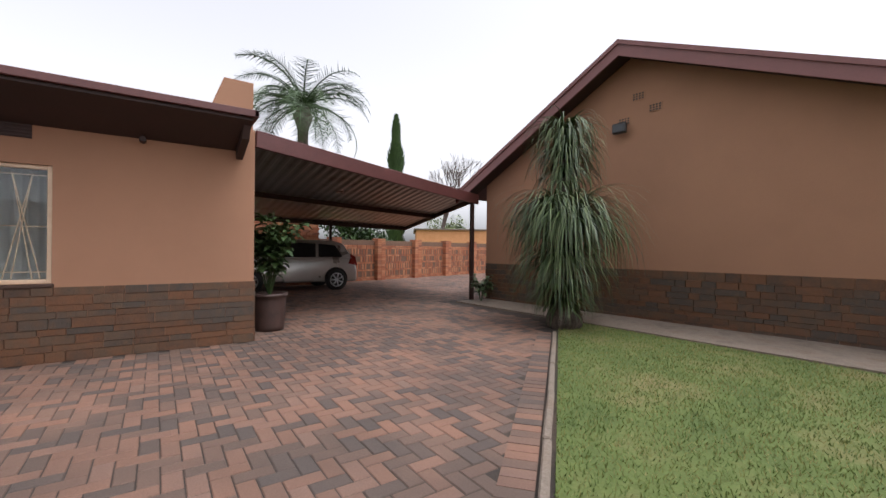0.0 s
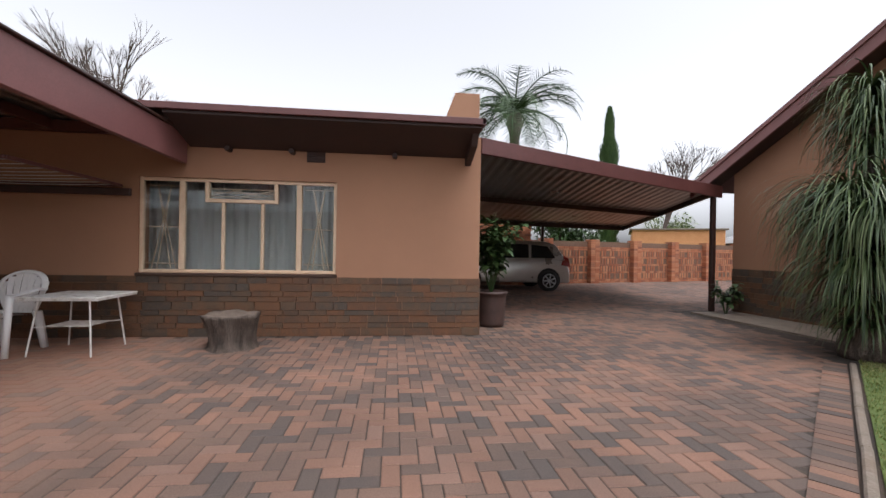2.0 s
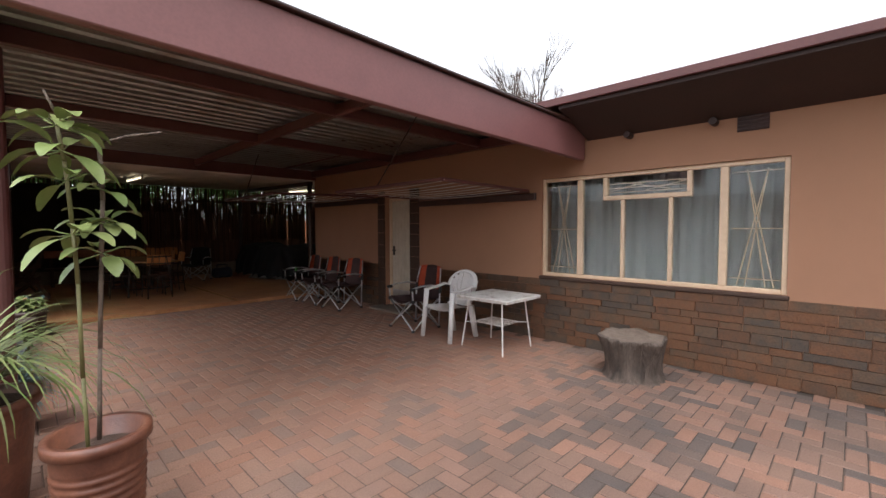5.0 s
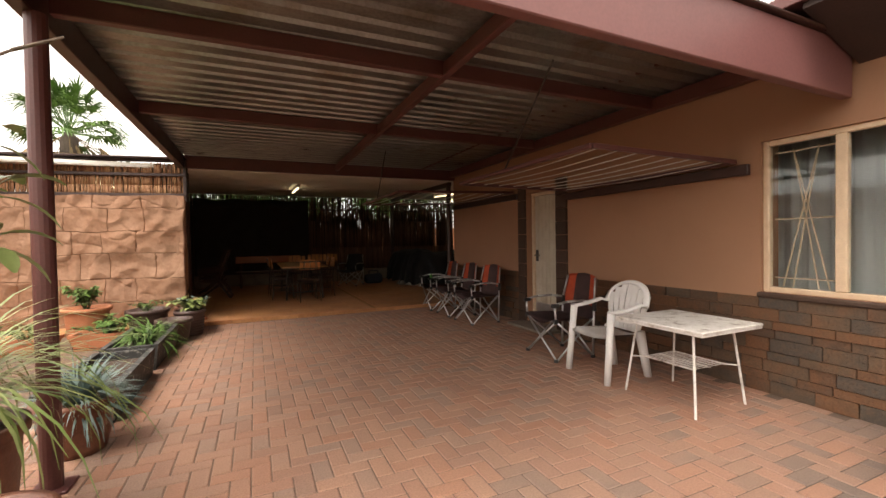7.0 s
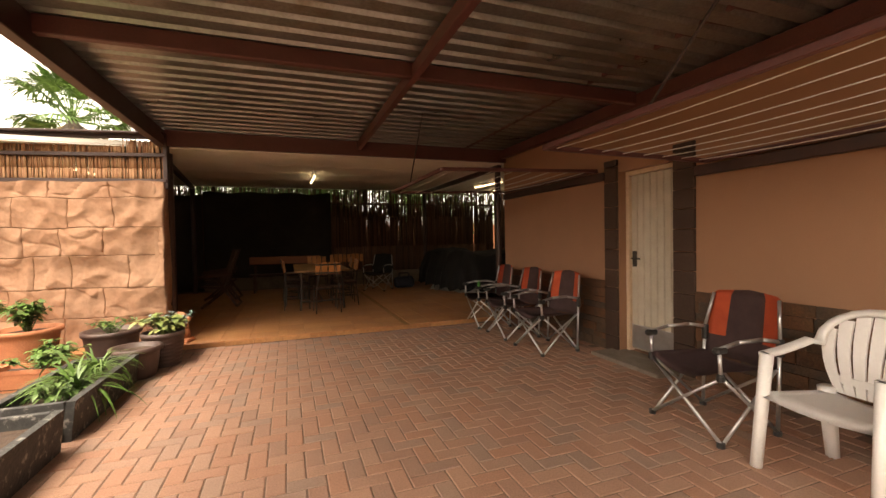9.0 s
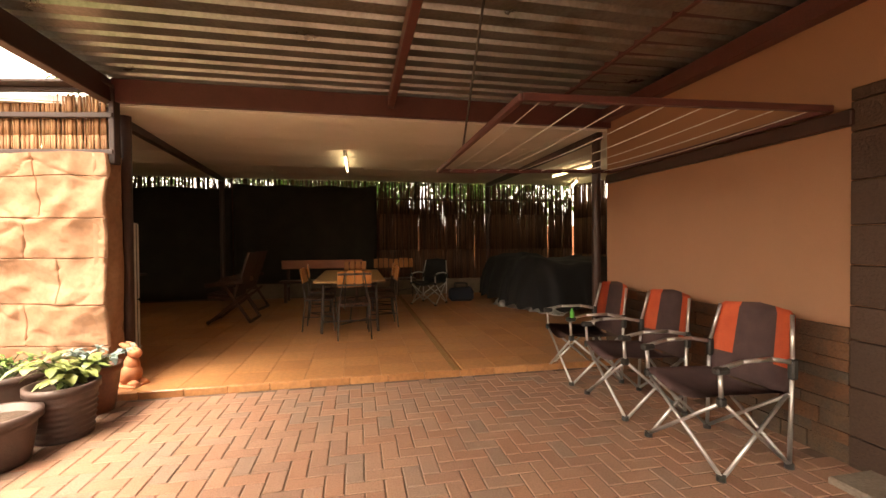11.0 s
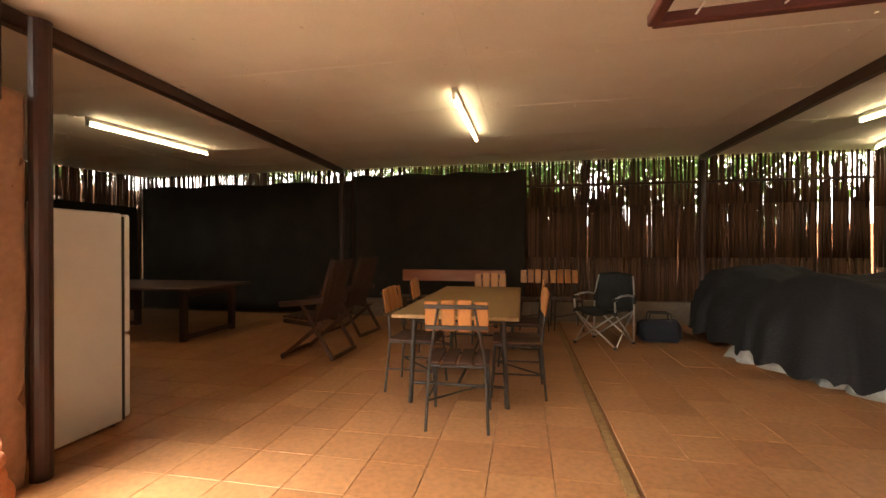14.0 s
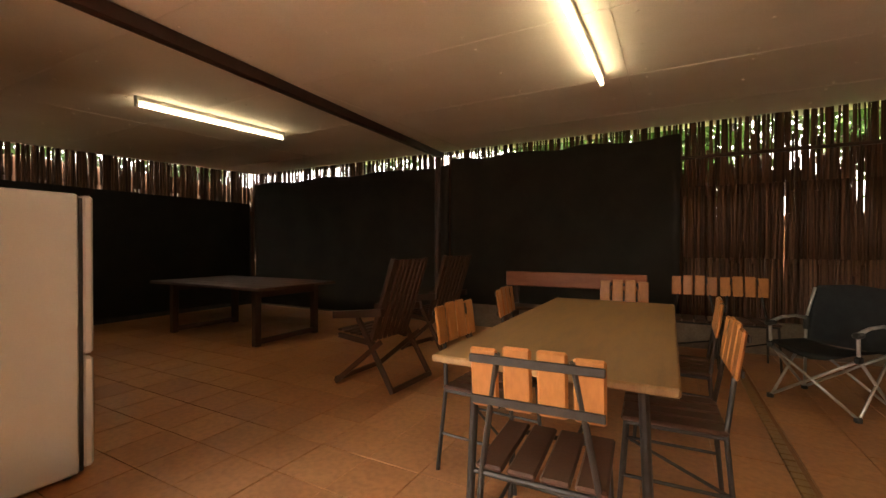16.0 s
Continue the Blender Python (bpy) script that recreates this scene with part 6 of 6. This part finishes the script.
for s in (-1, 1):
    bm = bmesh.new()
    add_prism(bm, [(s * 0.80, -1.6, 0.78), (s * 0.80, -1.86, 0.72), (s * 0.74, -1.82, 0.98), (s * 0.72, -1.68, 1.06)], (s * 0.03, -0.015, 0))
    finish("tail_lamp", bm, M_REDLENS, car)
    bm = bmesh.new()
    add_box(bm, (s * 0.5, 1.72, 0.62), (s * 0.8, 1.86, 0.76), 0.04)
    finish("headlamp", bm, M_FRIDGE, car)
    bm = bmesh.new()
    add_box(bm, (s * 0.84, 0.5, 0.95), (s * 0.98, 0.66, 1.06), 0.04)
    finish("mirror", bm, M_CARPAINT, car)
    for y in (-1.2, 1.2):
        wheel = empty("wheel")
        wheel.parent = car
        wheel.matrix_basis = pose(s * 0.74, y, 0.3)
        bm = bmesh.new()
        add_lathe(bm, [(0.2, -0.09), (0.29, -0.09), (0.305, -0.06), (0.305, 0.06), (0.29, 0.09), (0.2, 0.09)], 32)
        bm.transform(pose(s * 0.05, 0, 0, 0, 90, 0))
        finish("tyre", bm, M_TYRE, wheel)
        bm = bmesh.new()
        for k in range(7):
            a = 2 * math.pi * k / 7
            add_rod(bm, (s * 0.15, 0.03 * math.cos(a), 0.03 * math.sin(a)), (s * 0.14, 0.19 * math.cos(a), 0.19 * math.sin(a)), 0.022, 6)
        for k in range(28):
            a, b = 2 * math.pi * k / 28, 2 * math.pi * (k + 1) / 28
            add_rod(bm, (s * 0.142, 0.195 * math.cos(a), 0.195 * math.sin(a)), (s * 0.142, 0.195 * math.cos(b), 0.195 * math.sin(b)), 0.014, 6)
        add_rod(bm, (s * 0.13, 0, 0), (s * 0.16, 0, 0), 0.04, 12)
        finish("rim", bm, M_ALU, wheel, smooth=True)
        bm = bmesh.new()
        bmesh.ops.create_cone(bm, cap_ends=True, segments=32, radius1=0.35, radius2=0.35, depth=0.03, matrix=pose(s * 0.835, y, 0.33, 0, 90, 0))
        finish("wheel_arch", bm, M_TYRE, car)
        wheel.matrix_basis = pose(s * 0.755, y, 0.305)


# ---- trees and distance ----
def feather_palm(x, y, zc, size, n, label, seed):
    rg = random.Random(seed)
    root = tagged(empty("palm_tree", x, y, 0), label, "tree")
    bm = bmesh.new()
    add_lathe(bm, [(size * 0.085, 0), (size * 0.07, zc * 0.3), (size * 0.065, zc * 0.85), (size * 0.12, zc * 0.93), (size * 0.05, zc + size * 0.03)], 14)
    finish("trunk", bm, M_BARK, root, smooth=True)
    bm = bmesh.new()
    for i in range(n):
        a = 6.28 * i / n * 2.4 + rg.uniform(-0.3, 0.3)
        up = rg.uniform(-0.1, 1.35)
        p = Vector((0, 0, zc))
        ang = up
        L = size * rg.uniform(0.85, 1.1)
        d0 = Vector((math.cos(a), math.sin(a), 0))
        side = Vector((-d0.y, d0.x, 0))
        K = 16
        for k in range(K):
            d = d0 * math.cos(ang) + Vector((0, 0, math.sin(ang)))
            q = p + d * (L / K)
            add_rod(bm, p, q, 0.03 * size / 3 * (1 - k / K) + 0.008, 4)
            ll = size * 0.2 * math.sin(math.pi * (k + 2) / (K + 3)) + 0.12
            for s in (-1, 1):
                for m in (0, 0.5):
                    b = p.lerp(q, m)
                    w = (side * s * 0.8 + d * 0.55 + Vector((0, 0, 0.22 - 0.5 * rg.random()))).normalized()
                    t = b + w * ll * rg.uniform(0.8, 1.15) + Vector((0, 0, -0.06 * ll))
                    e = d * 0.022 * size / 3
                    bm.faces.new((bm.verts.new(b - e), bm.verts.new(b + e), bm.verts.new(t)))
            p = q
            ang -= 0.05 + 0.11 * k / K * (1.5 - 0.3 * up)
    tagged(finish("fronds", bm, M_LEAF_DARK, root), kind="stuff")
    return root


feather_palm(19.0, -13.7, 9.6, 4.7, 44, "tall feather palm with arching grey-green fronds", 3)


def fan_palm(x, y, zc, label, seed):
    rg = random.Random(seed)
    root = tagged(empty("palm_tree", x, y, 0), label, "tree")
    bm = bmesh.new()
    add_lathe(bm, [(0.3, 0), (0.24, zc * 0.5), (0.22, zc - 0.2), (0.1, zc)], 12)
    finish("trunk", bm, M_BARK, root, smooth=True)
    for nm, mt, cnt, lo, hi in (("fronds", M_LEAF, 34, -0.3, 1.3), ("dry_skirt", M_DRYLEAF, 26, -1.4, -0.5)):
        bm = bmesh.new()
        for i in range(cnt):
            a, e = rg.uniform(0, 6.28), rg.uniform(lo, hi)
            d = Vector((math.cos(a) * math.cos(e), math.sin(a) * math.cos(e), math.sin(e)))
            hub = Vector((0, 0, zc)) + d * rg.uniform(0.7, 1.0)
            add_rod(bm, (0, 0, zc), hub, 0.015, 4)
            s = d.cross(Vector((0, 0, 1))).normalized()
            for k in range(18):
                f = (k / 17 - 0.5) * 2.6
                w = (d * math.cos(f) + s * math.sin(f)).normalized()
                add_leaf(bm, hub, w + Vector((0, 0, 0.1)), rg.uniform(0.6, 0.85), 0.06, 0.9, 3)
        tagged(finish(nm, bm, mt, root), kind="stuff")
    return root


fan_palm(-8.7, 10.2, 4.6, "fan palm with green fronds and dry skirt behind the screen", 8)
# cypress
cy = tagged(empty("cypress_tree", 29.4, -25.3, 0), "slender dark green cypress tree", "tree")
bm = bmesh.new()
add_rod(bm, (0, 0, 0), (0, 0, 11), 0.2, 8, 0.05)
finish("trunk", bm, M_BARK, cy)
bm = bmesh.new()
rg = random.Random(10)
for i in range(5200):
    z = rg.uniform(0.8, 13.6)
    r = 1.0 * min(1, (13.7 - z) / 7) ** 0.75 * rg.uniform(0.55, 1.08) * (0.9 + 0.2 * math.sin(z * 2.1))
    a = rg.uniform(0, 6.28)
    add_leaf(bm, (r * math.cos(a), r * math.sin(a), z), (0.35 * math.cos(a), 0.35 * math.sin(a), 1), 0.5, 0.16, 0.0, 2)
tagged(finish("foliage", bm, M_LEAF_DARK, cy), kind="stuff")


def bare_tree(x, y, h, label, seed, spread=0.5, depth=6, mat=M_TWIG):
    rg = random.Random(seed)
    bm = bmesh.new()

    def grow(p, d, L, r, k):
        q = p + d * L
        add_rod(bm, p, q, r, 5 if k < 3 else 3, r * 0.72)
        if k == depth:
            return
        for s in range(rg.choice((2, 3, 3))):
            w = (d + Vector((rg.uniform(-1, 1), rg.uniform(-1, 1), rg.uniform(-0.25, 0.6))) * spread).normalized()
            grow(q, w, L * rg.uniform(0.62, 0.86), r * 0.62, k + 1)

    grow(Vector((0, 0, 0)), Vector((0, 0, 1)), h * 0.27, h * 0.022, 0)
    ob = tagged(finish("bare_tree", bm, mat), label, "tree")
    ob.matrix_world = pose(x, y, 0)
    return ob


bare_tree(14.5, 6.0, 10.2, "leafless winter tree with fine grey twigs behind the house", 12, 0.36, 7)
bare_tree(33, -33, 11.5, "distant leafless tree with pale twigs", 5, 0.6, 6)


def leafy_tree(x, y, h, r, n, leaf, mat, label, seed):
    rg = random.Random(seed)
    root = tagged(empty("tree", x, y, 0), label, "tree", group="background trees")
    bm = bmesh.new()
    bl = bmesh.new()
    add_rod(bm, (0, 0, -0.1), (0, 0, h * 0.5), h * 0.03, 8, h * 0.02)
    for i in range(9):
        a = rg.uniform(0, 6.28)
        c = Vector((math.cos(a) * r * rg.uniform(0.2, 0.75), math.sin(a) * r * rg.uniform(0.2, 0.75), h * rg.uniform(0.45, 0.88)))
        add_rod(bm, (0, 0, h * rg.uniform(0.25, 0.5)), c, h * 0.012, 6, h * 0.005)
        cr = r * rg.uniform(0.3, 0.55)
        for k in range(n // 9):
            v = Vector((rg.gauss(0, 1), rg.gauss(0, 1), rg.gauss(0, 0.8)))
            v = v.normalized() * cr * rg.uniform(0.5, 1.05)
            d = Vector((rg.uniform(-1, 1), rg.uniform(-1, 1), rg.uniform(-0.8, 0.6)))
            add_leaf(bl, c + v, d, leaf * rg.uniform(0.6, 1.3), leaf * 0.5, 0.3, 2)
    finish("trunk", bm, M_BARK, root)
    tagged(finish("foliage", bl, mat, root), kind="stuff")
    return root


leafy_tree(26, -19.5, 9.6, 2.6, 3200, 0.4, M_LEAF, "round-crowned green tree behind the carport", 40)
leafy_tree(17, -16.0, 3.6, 2.2, 2600, 0.3, M_LEAF_DARK, "dense dark green tree beyond the brick wall", 41)
leafy_tree(40, -38.0, 5.4, 3.0, 2400, 0.35, M_LEAF_LIGHT, "yellow-green tree beyond the brick wall", 42)
leafy_tree(32, -44.0, 5.0, 3.0, 2600, 0.35, M_LEAF, "green tree beyond the brick wall", 43)
leafy_tree(-1.2, 10.6, 4.6, 2.2, 5200, 0.2, M_LEAF, "leafy green tree behind the reed fence", 44)
leafy_tree(1.6, 11.4, 5.0, 2.4, 4200, 0.22, M_LEAF, "leafy green tree behind the reed fence", 45)
leafy_tree(-3.6, 11.0, 4.6, 2.2, 4200, 0.2, M_LEAF, "leafy green tree behind the reed fence", 46)
leafy_tree(-7.0, 11.2, 3.4, 2.2, 3600, 0.2, M_LEAF_DARK, "dark green shrubby tree behind the reed fence", 47)
leafy_tree(-13.2, 5.0, 3.8, 2.0, 3600, 0.2, M_LEAF_DARK, "dark green shrubby tree behind the reed fence", 48)
leafy_tree(-13.4, 8.2, 3.8, 2.0, 3600, 0.2, M_LEAF_DARK, "dark green shrubby tree behind the reed fence", 49)
# garden wall behind the reed fence
bm = bmesh.new()
add_box(bm, (-16, 13.4, -0.06), (12, 13.6, 1.9), 0.01)
tagged(finish("wall_garden", bm, M_BRICK), "brick garden wall behind the reed fence", "wall", kind="structure")
# unseen wall, added on the west to hold back low side light
bm = bmesh.new()
add_box(bm, (-10.6, -24, -0.06), (-10.35, 13.4, 2.5), 0.01)
tagged(finish("wall_light_block", bm, M_WALL), "plain unseen wall added to cut light from the west", "wall", kind="structure")

# neighbouring houses
nh = tagged(empty("neighbour_house", 27, -31.5, 0), "distant orange-rendered house beyond the wall", "house")
bm = bmesh.new()
add_box(bm, (-5, -3.2, 0), (5, 3.2, 3.0), 0.02)
finish("wall", bm, M_FARORANGE, nh)
bm = bmesh.new()
add_box(bm, (-5.2, -3.4, 3.0), (5.2, 3.4, 3.12), 0.02)
finish("roof", bm, M_CONCRETE, nh)
nh.matrix_world = pose(29, -31.0, 0, 0, 0, -30)
n2 = tagged(empty("neighbour_house", 24, -36, 0), "distant house with grey pitched roof", "house")
bm = bmesh.new()
add_box(bm, (-5, -3, 0), (5, 3, 2.0), 0.02)
finish("wall", bm, M_CONCRETE, n2)
bm = bmesh.new()
add_prism(bm, [(-5.4, -3.4, 2.0), (-5.4, 3.4, 2.0), (-5.4, 0, 3.3)], (10.8, 0, 0))
finish("roof", bm, M_FARGREY, n2)
n2.matrix_world = pose(23.5, -35.5, 0, 0, 0, -28)


# ---- pieces of walls, floors and paving ----
def clad(parent, length, height, place, seed, limit, cut=(), mat=M_SLATE):
    """Courses of uneven slate pieces; place(u, z, w, h, d) gives the pose of a unit block."""
    rg = random.Random(seed)
    unit = None
    z = 0.0
    count = 0
    while z < height - 0.03:
        h = min(rg.choice((0.07, 0.085, 0.1, 0.11)), height - z)
        if height - z - h < 0.05:
            h = height - z
        u = 0.0
        while u < length - 0.02:
            w = rg.uniform(0.16, 0.42)
            if length - u - w < 0.15 and u > 0:
                w = length - u
            for a, b in cut:
                if u < a < u + w:
                    w = a - u
                elif a <= u < b:
                    w = b - u
            mid = u + w / 2
            if not any(a < mid < b for a, b in cut):
                if unit is None:
                    bm = bmesh.new()
                    add_box(bm, (-0.5, -0.5, -0.5), (0.5, 0.5, 0.5), 0.03)
                    o = finish("slate", bm, mat)
                    unit = o.data
                else:
                    o = new("slate", unit)
                m = place(mid, z + h / 2) @ Matrix.Diagonal((w - 0.006, rg.uniform(0.022, 0.05), h - 0.004, 1))
                o.parent = parent
                o.matrix_parent_inverse = parent.matrix_basis.inverted()
                o.matrix_basis = m
                count += 1
            u += w
        z += h
    return count


clad(house, 10.35, 0.79, lambda u, z: pose(-0.004, -7.75 + u, z, 0, 0, 90), 41, 300, cut=((6.82, 7.95),))
clad(house, 1.7, 0.79, lambda u, z: pose(0.0 + u, -7.754, z, 0, 0, 0), 42, 300)
clad(gable, 8.6, 0.9, lambda u, z: Matrix.Translation(GA + GD * u + GN * 0.004 + Vector((0, 0, z))) @ pose(0, 0, 0, 0, 0, GROT), 43, 300)
# slate jambs beside the back door
for y0, y1 in ((-0.93, -0.71), (0.01, 0.2)):
    z = 0.0
    rg = random.Random(int(y0 * 100))
    while z < 2.1:
        h = rg.uniform(0.16, 0.3)
        bm = bmesh.new()
        add_box(bm, (-0.03, y0, z + 0.003), (0.012, y1, min(z + h, 2.14) - 0.003), 0.005)
        rel(finish("slate", bm, M_JAMB), house)
        z += h

# terracotta tiles
TS = 0.345
unit = None
bm_far = bmesh.new()
nx0 = int(math.floor((-10.0 + 1.86) / TS))
for i in range(nx0, 13):
    for j in range(0, 18):
        x0 = -1.86 + i * TS + (0.09 if i >= 0 else 0)
        y0 = 2.272 + j * TS
        if x0 + TS > 2.8 or y0 > 8.25:
            continue
        near = -5.2 < x0 < -0.2 and j < 18
        if near and unit is None:
            bm = bmesh.new()
            add_box(bm, (0.002, 0.002, 0.03), (TS - 0.002, TS - 0.002, 0.06), 0.0015)
            o = finish("tile", bm, M_TILE)
            unit = o.data
        elif near:
            o = new("tile", unit)
        else:
            add_box(bm_far, (x0 + 0.003, y0 + 0.003, 0.03), (x0 + TS - 0.003, y0 + TS - 0.003, 0.06))
            continue
        o.parent = floor
        o.matrix_basis = pose(x0, y0, random.uniform(-0.0012, 0.0012))
o = finish("tiles", bm_far, M_TILE, floor)
tagged(o, kind="stuff")
bm = bmesh.new()
rg = random.Random(2)
for k in range(80):
    y0 = 2.275 + k * 0.074
    add_box(bm, (-1.857, y0, 0.03), (-1.857 + 0.06, y0 + 0.068, 0.058 + rg.uniform(0, 0.004)), 0.004)
tagged(finish("mosaic_strip", bm, M_TABLE, floor), "narrow strip of pale pebble mosaic", kind="stuff")
# step edge tiles
bm = bmesh.new()
for k in range(16):
    x0 = -5.25 + k * TS
    add_box(bm, (x0 + 0.003, 2.25, -0.005), (x0 + TS - 0.003, 2.269, 0.058), 0.005)
tagged(finish("step_edge", bm, M_TILE, floor), kind="stuff")

# herringbone pavers
A = 0.105
unit_h = unit_v = None
bm_far = bmesh.new()
rg = random.Random(17)
count = 0
sd = 0.003


def far_brick(x0, y0, x1, y1, z):
    """Brick top with a small chamfer all round."""
    c = 0.005
    lo = [bm_far.verts.new(p) for p in ((x0, y0, z - 0.02), (x1, y0, z - 0.02), (x1, y1, z - 0.02), (x0, y1, z - 0.02))]
    mi = [bm_far.verts.new(p) for p in ((x0, y0, z - c), (x1, y0, z - c), (x1, y1, z - c), (x0, y1, z - c))]
    hi = [bm_far.verts.new(p) for p in ((x0 + c, y0 + c, z), (x1 - c, y0 + c, z), (x1 - c, y1 - c, z), (x0 + c, y1 - c, z))]
    for a, b in ((lo, mi), (mi, hi)):
        for k in range(4):
            bm_far.faces.new((a[k], a[(k + 1) % 4], b[(k + 1) % 4], b[k]))
    bm_far.faces.new(hi)


for i in range(-66, 114):
    for j in range(-204, 23):
        d = (i - j) % 4
        if d not in (0, 3):
            continue
        x0, y0 = i * A, j * A
        w, h = (2 * A, A) if d == 0 else (A, 2 * A)
        cx, cy = x0 + w / 2, y0 + h / 2
        if y0 > 2.2 or cx > 11.5 or cy < -21 or (cx > -0.04 and -7.7 < cy):
            continue
        if cx < -6.5 or lawn_side(cx, cy) > -0.17 and cy > -12.4:
            continue
        if cy < -12.2 and cx < 2.3:
            continue
        if cx < -4.85 and cy > -1.4:
            continue
        z = rg.uniform(-0.001, 0.0015)
        if -3.9 < cx < -1.1 and -5.35 < cy < -3.0 and count < 300:
            count += 1
            first = unit_h is None if d == 0 else unit_v is None
            if first:
                bm = bmesh.new()
                add_box(bm, (sd, sd, -0.05), (w - sd, h - sd, 0.0), 0.005)
                o = finish("paver", bm, M_PAVER)
                if d == 0:
                    unit_h = o.data
                else:
                    unit_v = o.data
            else:
                o = new("paver", unit_h if d == 0 else unit_v)
            o.parent = pavement
            o.matrix_basis = pose(x0, y0, z, rg.uniform(-0.3, 0.3), rg.uniform(-0.3, 0.3), 0)
        else:
            far_brick(x0 + sd, y0 + sd, x0 + w - sd, min(y0 + h - sd, 2.246), z)
# soldier course beside the kerb
k = 0
rot = Matrix(((KD.x, KN.x), (KD.y, KN.y)))
s = 0.0
while s < klen:
    for lane in (0, 1):
        c = KA + KD * s - KN * (0.09 + 0.0 + lane * 0.215)
        if lane == 1:
            continue
        q = []
        for a, b in ((-0.048, -0.105), (0.048, -0.105), (0.048, 0.09), (-0.048, 0.09)):
            p = c + KD * a + KN * b
            q.append((p.x, p.y))
        z = rg.uniform(0.006, 0.011)
        top = [bm_far.verts.new((x, y, z)) for x, y in q]
        low = [bm_far.verts.new((x, y, z - 0.03)) for x, y in q]
        bm_far.faces.new(top)
        for e in range(4):
            bm_far.faces.new((low[e], low[(e + 1) % 4], top[(e + 1) % 4], top[e]))
    s += 0.102
bmesh.ops.recalc_face_normals(bm_far, faces=bm_far.faces[:])
o = finish("pavers", bm_far, M_PAVER, pavement)
tagged(o, kind="stuff")
